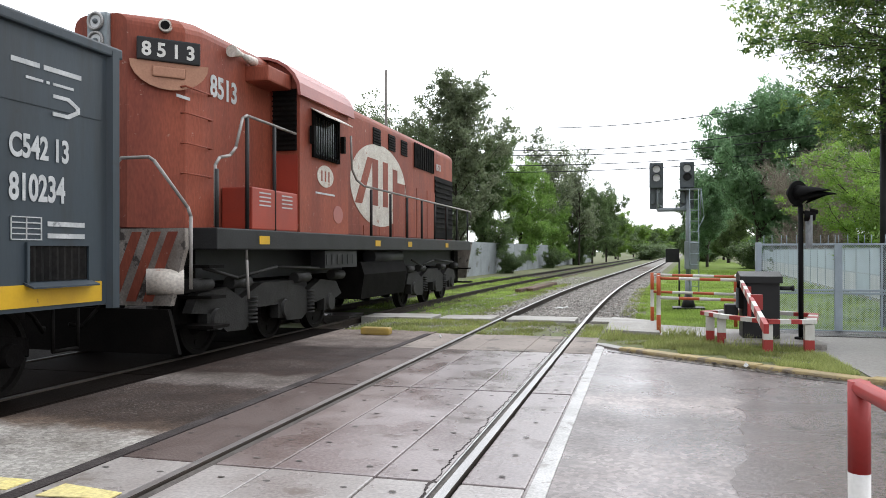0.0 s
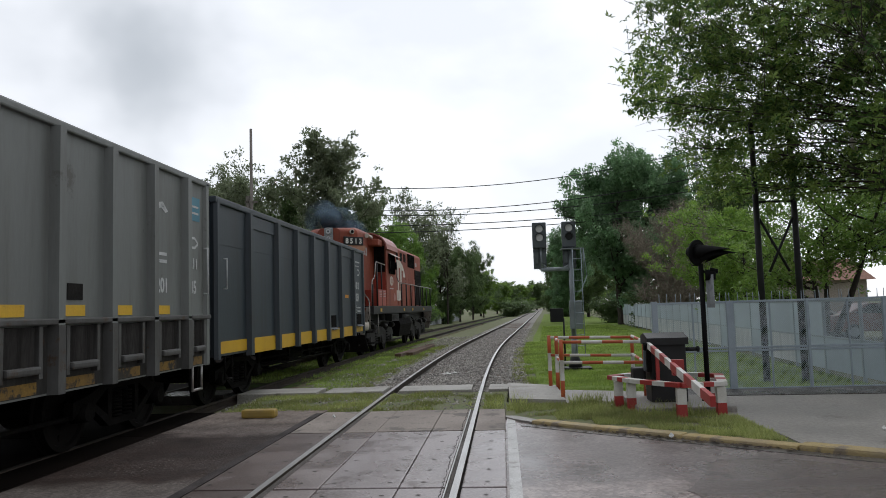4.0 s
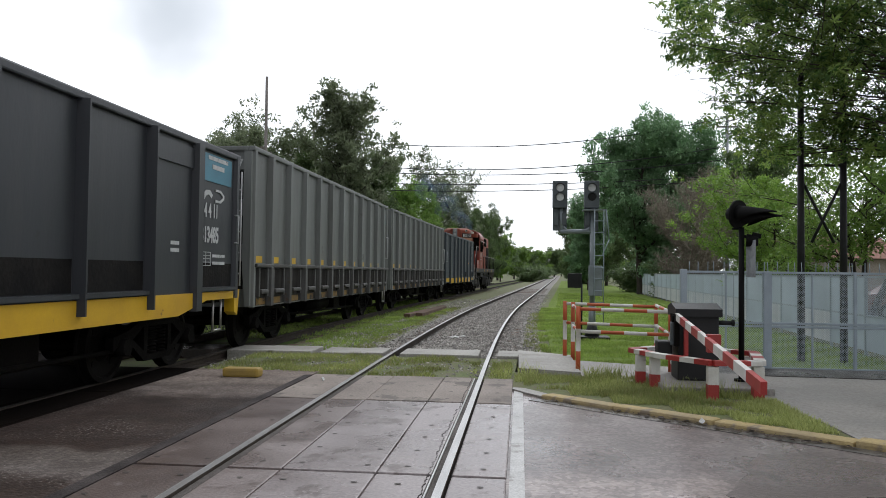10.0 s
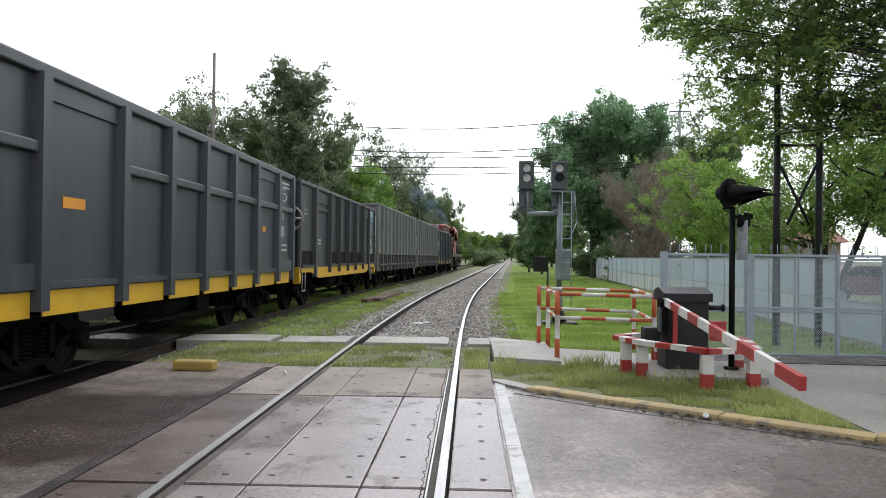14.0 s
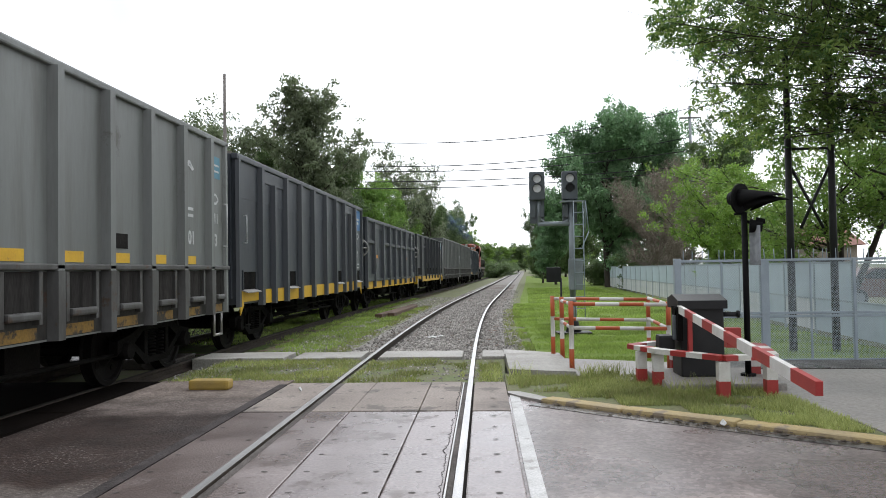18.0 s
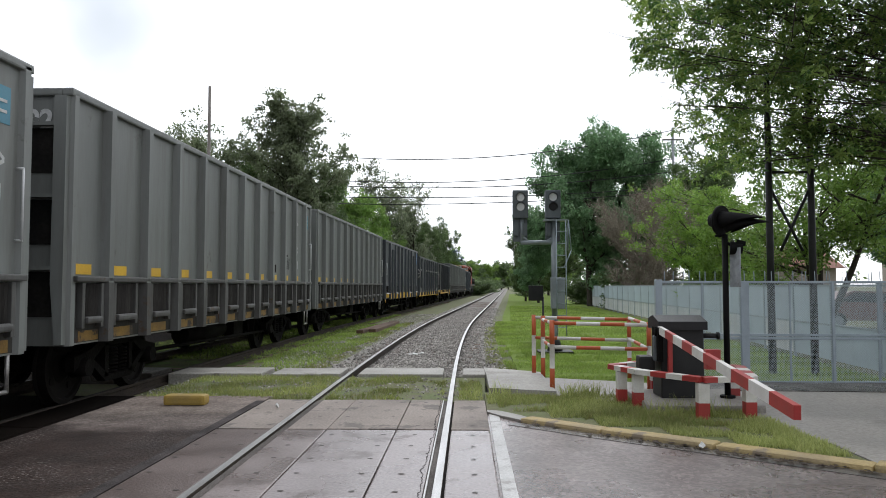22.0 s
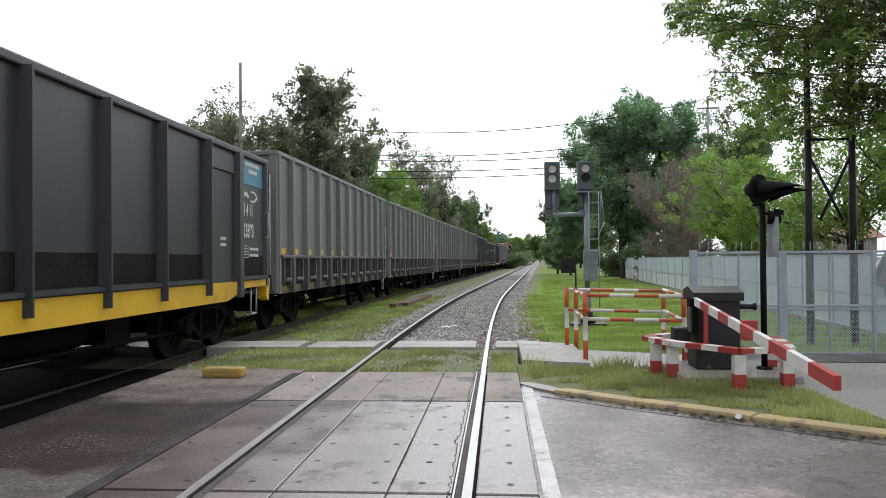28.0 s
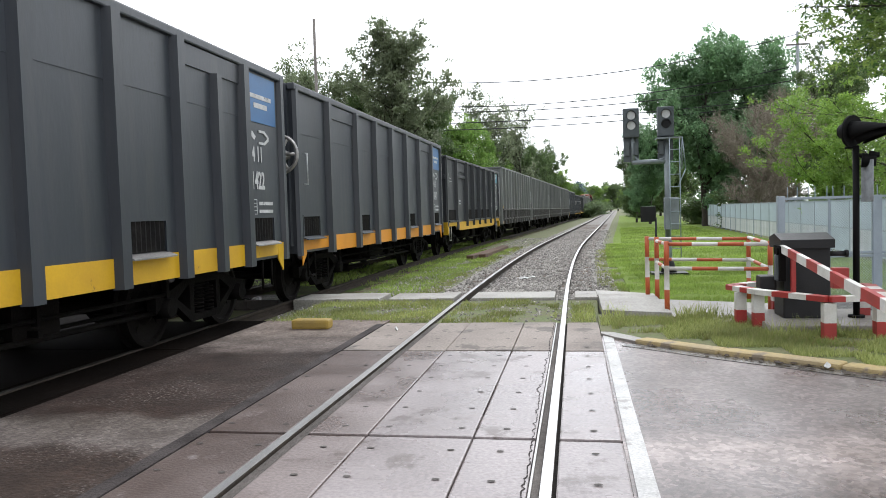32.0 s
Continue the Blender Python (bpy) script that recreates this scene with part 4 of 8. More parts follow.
def crossing_panels():
    deck = thing("crossing_deck", "worn grey crossing panels between and beside the rails", "crossing deck", kind="structure")
    cols = [(0.052, 0.446), (-0.50, -0.098), (-1.215, -0.508), (-1.635, -1.223), (-2.36, -1.79)]
    for x0, x1 in cols:
        for y0 in (-12.9, -9.85, -6.8, -3.75, -0.7, 2.3, 5.32, 8.36):
            y1 = min(y0 + 3.0, 10.34 if x0 < 0 else 10.32)
            bm = bmesh.new()
            bevelled(bm, x0, x1, y0 + 0.022, y1, -0.14, random.uniform(-0.003, 0.003), r=0.012)
            # lifting holes, drawn as flat dark discs for the shade inside
            w = x1 - x0
            hx = [x0 + w * 0.5] if w < 0.45 else [x0 + w * 0.14, x1 - w * 0.14]
            if x0 > 0:
                hx = [x0 + 0.22]
            y = y0 + 0.2
            while y < y1 - 0.1:
                for h in hx:
                    n0 = set(bm.faces)
                    bmesh.ops.create_circle(bm, cap_ends=True, segments=8, radius=0.02, matrix=Matrix.Translation((h, y, 0.0045)) @ Matrix.Diagonal((1.25, 0.8, 1, 1)))
                    for f in set(bm.faces) - n0:
                        f.material_index = 1
                y += 0.51
            part("crossing_panel", bm, [M["panel_dry"] if y0 > 8 else M["panel_pale"] if y0 < 2 else M["panel_brown"] if x0 < -2 else M["panel_mid"] if x0 < -1.5 else M["panel"], M["hole"]], deck)
    # strip between the panels and the flangeway broken asphalt edge
    sheet("panel_bed", [(-2.40, -13), (0.45, -13), (0.45, 10.36), (-2.40, 10.36)], -0.05, M["dark_gap"], "dark joint filler between crossing panels", "joint", 0.08)
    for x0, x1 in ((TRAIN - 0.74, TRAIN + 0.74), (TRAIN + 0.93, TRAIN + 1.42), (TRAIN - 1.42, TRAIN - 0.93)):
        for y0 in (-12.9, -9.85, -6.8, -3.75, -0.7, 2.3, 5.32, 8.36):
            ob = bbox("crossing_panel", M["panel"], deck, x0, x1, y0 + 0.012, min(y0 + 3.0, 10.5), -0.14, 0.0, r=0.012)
            # panels under the train get the colour with shade painted in
            ob.data.materials[0] = M["train_shade"]


def walkway():
    w = thing("pedestrian_crossing", "pale concrete slabs of the footway across the tracks", "footway", kind="structure")
    rnd = random.Random(2)
    spans = [(-4.05, -3.1), (-3.09, -2.24), (-2.16, -1.83), (-1.60, -0.9), (-0.89, -0.16), (0.09, 0.50)]
    for x0, x1 in spans:
        ob = bbox("slab", M["slab"], w, x0 + 0.006, x1 - 0.006, 12.95, 13.85, -0.2, 0.022 + rnd.uniform(-0.008, 0.008), r=0.015)
        ob.rotation_euler = (0, 0, radians(rnd.uniform(-0.3, 0.3)))
    for x0, x1 in ((-9.0, -7.4), (-7.39, -6.6), (-6.35, -5.0), (-4.72, -4.07)):
        # slabs under and past the train are painted dark for its shade
        bbox("slab", M["slab"] if x0 > -4.8 else M["patch"], w, x0, x1, 12.95, 13.85, -0.2, 0.02, r=0.015)
    # step block of the footway on the right
    bm = bmesh.new()
    extrude(bm, [(0.52, 10.98), (1.40, 10.68), (1.40, 12.75), (0.52, 13.0)], 2, -0.2, 0.072)
    part("slab", bm, M["slab"], w)
    bm = bmesh.new()
    extrude(bm, [(0.51, 13.02), (1.42, 12.78), (1.42, 13.15), (0.51, 13.8)], 2, -0.2, 0.045)
    part("slab", bm, M["slab"], w)
    b = thing("concrete_wheel_stop", "yellow painted concrete block on the apron", "kerb block")
    bbox("block", M["block_yellow"], b, -3.51, -2.995, 9.78, 9.98, 0.0, 0.125, r=0.035)
    d = thing("timber_pile", "old rusty sleepers lying in the grass between tracks", "timber")
    for k, (dx, dy, dr, ln) in enumerate(((0, 0, 0, 7.0), (0.35, 0.6, 2, 6.0))):
        ob = bbox("timber", M["sleeper"], d, -0.12, 0.12, 0, ln, 0, 0.16, r=0.02)
        ob.matrix_local = pose(-3.35 + dx, 25.5 + dy, -0.16, 0, 0, -4.5 + dr)


ground()
roads()
tracks()
walkway()


# ---- things beside the crossing ----
def striped(bm_by, p0, p1, first, n, r=None, size=None, up=(0, 0, 1), fr=None):
    """Lays n equal lengths from p0 to p1 into the two meshes of bm_by in turn."""
    p0, p1 = Vector(p0), Vector(p1)
    for k in range(n):
        a, b = p0.lerp(p1, k / n), p0.lerp(p1, (k + 1) / n)
        bm = bm_by[(k + first) % 2]
        if r:
            tube(bm, a, b, r, seg=10)
        else:
            d = (p1 - p0).normalized()
            s = d.cross(Vector(up)).normalized()
            u = s.cross(d)
            w, h = size
            vs = [bm.verts.new(q + s * i * w / 2 + u * j * h / 2) for q in (a, b) for i, j in ((-1, -1), (1, -1), (1, 1), (-1, 1))]
            for f in ((3, 2, 1, 0), (4, 5, 6, 7), (0, 1, 5, 4), (1, 2, 6, 5), (2, 3, 7, 6), (3, 0, 4, 7)):
                bm.faces.new([vs[i] for i in f])


def two_tone(name, parent, p0, p1, first, n, mats, **kw):
    """One bar whose red and white lengths are painted by turns."""
    bms = [bmesh.new(), bmesh.new()]
    striped(bms, p0, p1, first, n, **kw)
    me = bpy.data.meshes.new(name)
    bm = bmesh.new()
    for k, b in enumerate(bms):
        tmp = bpy.data.meshes.new("tmp")
        bmesh.ops.recalc_face_normals(b, faces=b.faces)
        b.to_mesh(tmp)
        b.free()
        before = set(bm.faces)
        bm.from_mesh(tmp)
        for f in set(bm.faces) - before:
            f.material_index = k
        bpy.data.meshes.remove(tmp)
    bmesh.ops.remove_doubles(bm, verts=bm.verts, dist=0.0005)
    bm.to_mesh(me)
    bm.free()
    for m in mats:
        me.materials.append(m)
    ob = new(name, me)
    ob.parent = parent
    return ob


def railing():
    rl = thing("pedestrian_railing", "orange-red and white banded tubular railing on the footway", "railing")
    OW = (M["orange"], M["white"])
    A, B, C, D, E_ = (1.39, 11.08), (1.42, 12.62), (1.31, 13.0), (2.80, 12.72), (2.70, 11.0)
    top, mid = 0.95, 0.62
    for p in (A, B, C):
        two_tone("post", rl, (*p, 0.0), (*p, 0.99), 0, 3, OW, r=0.036)
    for p in (D, E_):
        two_tone("post", rl, (*p, 0.0), (*p, 0.97), 0, 3, OW, r=0.034)
    for p, q, f in ((A, E_, 0), (C, D, 1)):
        for z, g in ((top, f), (mid, f + 1)):
            two_tone("rail", rl, (*p, z), (*q, z - 0.02), g, 4, OW, r=0.026)
    for p, q in ((A, B), (D, E_)):
        for z in (top, mid):
            two_tone("rail", rl, (*p, z), (*q, z - 0.02), 1, 3, OW, r=0.026)
    r2 = thing("pedestrian_railing", "red and white tubular railing beside the road", "railing")
    OW = (M["red"], M["white"])
    two_tone("post", r2, (1.835, 0.70, 0.0), (1.835, 0.70, 0.66), 1, 1, OW, r=0.036)
    two_tone("post", r2, (1.835, 0.70, 0.66), (1.835, 0.70, 0.97), 0, 1, OW, r=0.036)
    two_tone("rail", r2, (1.835, 0.70, 0.95), (1.95, -1.4, 0.95), 0, 3, OW, r=0.03)
    two_tone("rail", r2, (1.835, 0.70, 0.5), (1.95, -1.4, 0.5), 0, 3, OW, r=0.03)
    two_tone("post", r2, (1.95, -1.4, 0.0), (1.95, -1.4, 0.97), 0, 3, OW, r=0.036)


def barrier():
    base = thing("plinth", "low grey concrete plinth under the barrier machine", "plinth", kind="structure")
    bbox("block", M["concrete"], base, 2.3, 3.62, 9.35, 10.75, -0.1, 0.10, r=0.02)
    g = thing("guard_frame", "red and white banded steel guard frame round the barrier", "guard rail")
    RW = (M["red"], M["white"])
    P = [(2.06, 10.3), (2.27, 9.72), (2.79, 8.98), (3.36, 9.08), (3.62, 10.2), (2.75, 10.95)]
    z = 0.44
    for k, (p, q) in enumerate(zip(P, P[1:] + P[:1])):
        two_tone("guard_rail", g, (*p, z), (*q, z), k, 4, RW, size=(0.13, 0.058))
    for p, q in (((2.13, 10.07), 0), ((2.27, 9.80), 1), ((2.79, 8.99), 1), ((3.33, 9.08), 1), ((3.55, 10.2), 0), ((2.75, 10.9), 1)):
        two_tone("guard_post", g, (*p, -0.02), (*p, 0.40), 0, 2, RW, size=(0.12, 0.12), up=(0, 1, 0))
    c = thing("barrier_machine", "black steel level-crossing barrier machine cabinet", "barrier")
    bbox("cabinet", M["black"], c, 2.58, 3.10, 9.90, 10.34, 0.10, 0.95, r=0.02)
    made("lid", M["black"], c, lambda bm: extrude(bm, [(9.85, 0.93), (10.38, 0.93), (10.38, 1.05), (10.15, 1.10), (9.85, 1.03)], 0, 2.54, 3.13))
    made("shaft_end", M["black"], c, lambda bm: (tube(bm, (3.10, 9.95, 0.855), (3.27, 9.95, 0.855), 0.03), tube(bm, (3.27, 9.95, 0.855), (3.30, 9.95, 0.855), 0.045)))
    bbox("counterweight", M["black"], c, 2.34, 2.53, 9.98, 10.22, 0.42, 0.60, r=0.03)
    made("hinge_bracket", M["under"], c, lambda bm: (box(bm, 2.52, 2.58, 9.80, 10.1, 0.55, 0.96), tube(bm, (2.50, 9.9, 0.9), (2.64, 9.9, 0.9), 0.05)))
    made("side_box", M["signal_dark"], c, lambda bm: bevelled(bm, 2.49, 2.56, 9.88, 9.98, 0.55, 0.86, r=0.02))
    arm = two_tone("boom", c, (2.56, 9.88, 0.93), (2.23, 5.33, 0.69), 1, 10, RW, size=(0.045, 0.09))
    arm["label"] = "red and white banded barrier boom"
    two_tone("boom_stay", c, (2.66, 9.80, 0.42), (2.66, 9.80, 0.88), 0, 1, RW, size=(0.05, 0.05), up=(0, 1, 0))
    made("boom_clamp", M["red"], c, lambda bm: (box(bm, 2.40, 2.53, 7.6, 7.68, 0.70, 0.88),))


def crossing_light():
    s = thing("crossing_signal", "black pole with hooded crossing lamps and a grey crossbuck plate", "crossing signal")
    X, Y = 3.40, 9.98
    made("pole", M["hood_black"], s, lambda bm: (tube(bm, (X, Y, 0.08), (X, Y, 2.10), 0.036, seg=12), tube(bm, (X, Y, 0.09), (X, Y, 0.13), 0.09, seg=12)))
    def head(bm):
        # round backing shield, lamp body and long hood pointing to the road
        d = Vector((0.62, -0.78, -0.08)).normalized()
        c = Vector((X - 0.04, Y, 2.27))
        tube(bm, c - d * 0.02, c + d * 0.01, 0.185, seg=28)
        tube(bm, c - d * 0.14, c, 0.08, 0.11, seg=16)
    made("lamp_shield", M["hood_black"], s, head)
    def hood(bm):
        d = Vector((0.70, -0.71, -0.03)).normalized()
        a = Vector((0, 0, 1))
        b = d.cross(a).normalized()
        c = Vector((X - 0.04, Y, 2.27))
        rings = []
        for k in range(9):
            f = k / 8
            r = 0.115 * (1 - 0.6 * f)
            ring = []
            for j in range(13):
                ang = math.pi * (-0.35 + 0.62 * f + (1.7 - 1.24 * f) * j / 12)
                ring.append(bm.verts.new(c + d * (0.50 * f) + a * (0.015 * f - 0.03 * f * f) + b * (math.cos(ang) * r) + a * (math.sin(ang) * r)))
            rings.append(ring)
        for p, q in zip(rings, rings[1:]):
            for j in range(12):
                bm.faces.new((p[j], p[j + 1], q[j + 1], q[j])).smooth = True
    for dx, dz in ((0, 0), (0.075, -0.055)):
        h = made("hood", M["hood_black"], s, hood)
        h.matrix_local = pose(dx, -0.02, dz)
        so = h.modifiers.new("thick", "SOLIDIFY")
        so.thickness = 0.008
    made("small_lamp", M["hood_black"], s, lambda bm: (tube(bm, (X + 0.05, Y - 0.03, 1.93), (X + 0.19, Y - 0.07, 1.92), 0.085, 0.065, seg=14), tube(bm, (X + 0.12, Y - 0.05, 1.99), (X + 0.22, Y - 0.085, 1.98), 0.05, 0.03, seg=10)))
    made("bracket", M["hood_black"], s, lambda bm: (tube(bm, (X, Y, 2.0), (X + 0.1, Y - 0.04, 1.95), 0.02), tube(bm, (X - 0.12, Y, 2.08), (X + 0.02, Y, 2.08), 0.012)))
    b = made("crossbuck_plate", M["wall_grey"], s, lambda bm: bevelled(bm, -0.12, 0.12, -0.006, 0.006, -0.24, 0.24, r=0.004), "grey plate with a pale diagonal cross")
    b.matrix_local = pose(X + 0.10, Y - 0.06, 1.69, 0, 0, 100)
    for sg in (-1, 1):
        k = made("cross_bar", M["signal_grey"], b, lambda bm: bevelled(bm, -0.012, 0.012, -0.012, -0.007, -0.24, 0.24, r=0.001))
        k.matrix_local = pose(0, 0, 0, 0, sg * 21, 0)


def rail_signal():
    s = thing("railway_signal", "grey railway signal mast with two lamp heads and ladder", "railway signal")
    Y, X = 18.5, 2.29
    made("mast", M["signal_grey"], s, lambda bm: (tube(bm, (X, Y, 0.35), (X, Y, 3.15), 0.065, seg=14), tube(bm, (X, Y, -0.05), (X, Y, 0.75), 0.085, seg=14)))
    made("base", M["black"], s, lambda bm: (tube(bm, (X, Y, -0.12), (X, Y, 0.28), 0.2, 0.09, seg=14), tube(bm, (X, Y, 0.0), (X, Y, 0.62), 0.075, seg=12), box(bm, X - 0.4, X + 0.4, Y - 0.3, Y + 0.3, -0.2, -0.06)))
    made("arm", M["signal_grey"], s, lambda bm: (tube(bm, (X - 0.78, Y, 2.50), (X, Y, 2.50), 0.055, seg=12), tube(bm, (X - 0.76, Y, 2.48), (X - 0.76, Y, 3.12), 0.045, seg=12), tube(bm, (X - 0.62, Y, 2.52), (X - 0.76, Y, 2.66), 0.03), tube(bm, (X - 0.02, Y, 2.62), (X - 0.22, Y, 2.5), 0.03)))
    for cx in (X - 0.80, X - 0.03):
        h = made("signal_head", M["signal_dark"], s, lambda bm: (bevelled(bm, cx - 0.18, cx + 0.18, Y - 0.12, Y + 0.10, 3.07, 3.74, r=0.02), box(bm, cx - 0.17, cx + 0.17, Y + 0.02, Y + 0.08, 2.52, 3.07), box(bm, cx - 0.15, cx - 0.05, Y - 0.06, Y + 0.02, 2.66, 2.95), box(bm, cx + 0.05, cx + 0.15, Y - 0.06, Y + 0.02, 2.66, 2.95)))
        for z in (3.57, 3.34):
            made("lens", M["lens"] if (z > 3.45 or cx < X - 0.5) else M["black"], h, lambda bm: (tube(bm, (cx, Y - 0.135, z), (cx, Y - 0.115, z), 0.095, seg=20),), "pale round signal lens")
            def visor(bm):
                rows = [[bm.verts.new((cx + r * math.cos(a), y, z + r * math.sin(a))) for a in [math.pi * (q - 1) / 12 for q in range(15)]] for r, y in ((0.10, Y - 0.115), (0.10, Y - 0.19), (0.11, Y - 0.19), (0.11, Y - 0.115))]
                for p, q in zip(rows, rows[1:] + rows[:1]):
                    for k in range(14):
                        bm.faces.new((p[k], p[k + 1], q[k + 1], q[k]))
            made("lens_hood", M["black"], h, visor)
    made("platform", M["signal_grey"], s, lambda bm: (box(bm, X - 0.25, X + 0.32, Y - 0.25, Y + 0.15, 3.0, 3.03), [tube(bm, (X + 0.3, Y - 0.2, 3.0), (X + 0.3, Y - 0.2, 2.3), 0.012, seg=6)]))
    bbox("relay_box", M["signal_grey"], s, X - 0.10, X + 0.22, Y - 0.27, Y - 0.05, 0.93, 1.66, r=0.015)
    def ladder(bm):
        for dx in (0.02, 0.24):
            tube(bm, (X + dx, Y - 0.32, 0.3), (X + dx, Y - 0.30, 3.0), 0.012, seg=6)
        z = 0.5
        while z < 2.9:
            tube(bm, (X + 0.02, Y - 0.32, z), (X + 0.24, Y - 0.32, z), 0.010, seg=6)
            z += 0.28
        tube(bm, (X + 0.3, Y - 0.3, 3.0), (X + 0.38, Y - 0.2, 2.3), 0.012, seg=6)
        tube(bm, (X + 0.38, Y - 0.2, 2.3), (X + 0.2, Y - 0.3, 1.9), 0.012, seg=6)
    made("ladder", M["grey_metal"], s, ladder)
    k = thing("marker_board", "black rectangular marker board on a thin post", "sign board")
    made("post", M["black"], k, lambda bm: tube(bm, (2.10, 19.3, -0.15), (2.10, 19.3, 1.2), 0.025, seg=8))
    bbox("board", M["black"], k, 1.74, 2.10, 19.26, 19.29, 1.10, 1.47, r=0.01)


FENCE_END = 7.33


def mesh_fence():
    f = thing("mesh_fence", "galvanized wire-mesh fence with spiked top rail", "fence")
    x0, x1, Y = 3.10, FENCE_END, 12.05
    bbox("corner_post", M["grey_metal"], f, x0 - 0.05, x0 + 0.05, Y - 0.05, Y + 0.05, -0.2, 1.56, r=0.01)
    bbox("corner_post", M["grey_metal"], f, x1 - 0.045, x1 + 0.045, Y - 0.045, Y + 0.045, -0.2, 1.56, r=0.01)
    xs, x = [], x0 + 1.28
    while x < x1:
        xs.append(x)
        x += 1.30
    for k, x in enumerate(xs):
        w = 0.06 if k % 2 == 0 else 0.022
        bbox("fence_post", M["grey_metal"], f, x - w, x + w, Y - 0.03, Y + 0.03, -0.2, 1.54, r=0.006)
    for x in [x0 + 0.65 + 1.3 * k for k in range(5)]:
        bbox("fence_stile", M["grey_metal"], f, x - 0.014, x + 0.014, Y - 0.014, Y + 0.014, 0.0, 1.52, r=0.004)
    for z in (1.52, 0.73, 0.68, 0.03):
        bbox("fence_rail", M["grey_metal"], f, x0, x1, Y - 0.02, Y + 0.02, z - 0.018, z + 0.018, r=0.004)
    bm = bmesh.new()
    tube(bm, (0, 0, 1.53), (0, 0, 1.685), 0.009, 0.005, seg=5)
    spike = mesh_of(bm, "spike", M["grey_metal"])
    x = x0 + 0.09
    while x < x1:
        o = new("spike", spike)
        o.parent = f
        o.matrix_local = pose(x, Y, 0, 0, random.uniform(-2, 2), 0)
        x += 0.125
    # woven wire: two families of slanting wires
    verts, faces = [], []
    def wire(p, q, r=0.0025):
        k = len(verts)
        d = (q - p).normalized()
        s = Vector((d.z, 0, -d.x)) * r
        t = Vector((0, r, 0))
        for c in (p, q):
            verts.extend([tuple(c + s), tuple(c + t), tuple(c - s), tuple(c - t)])
        for j in range(4):
            faces.append((k + j, k + (j + 1) % 4, k + 4 + (j + 1) % 4, k + 4 + j))
    lo, hi, pitch = 0.03, 1.52, 0.036
    h = hi - lo
    u = x0 - h
    xe = x1
    while u < xe:
        for sg in (-1, 1):
            a, b = (u, u + h) if sg > 0 else (u + h, u)
            p, q = Vector((a, Y, lo)), Vector((b, Y, hi))
            # clip to the fence's ends
            for _ in range(2):
                if p.x < x0:
                    p = p.lerp(q, (x0 - p.x) / (q.x - p.x))
                if p.x > xe:
                    p = p.lerp(q, (p.x - xe) / (p.x - q.x))
                p, q = q, p
            if (q - p).length > 0.05 and min(p.x, q.x) >= x0 - 0.01:
                wire(p, q)
        u += pitch
    ob = new("wire_mesh", raw_mesh("wire_mesh", verts, faces, M["mesh_wire"]))
    ob.parent = f
    ob["label"], ob["kind"] = "fine galvanized woven wire", "stuff"


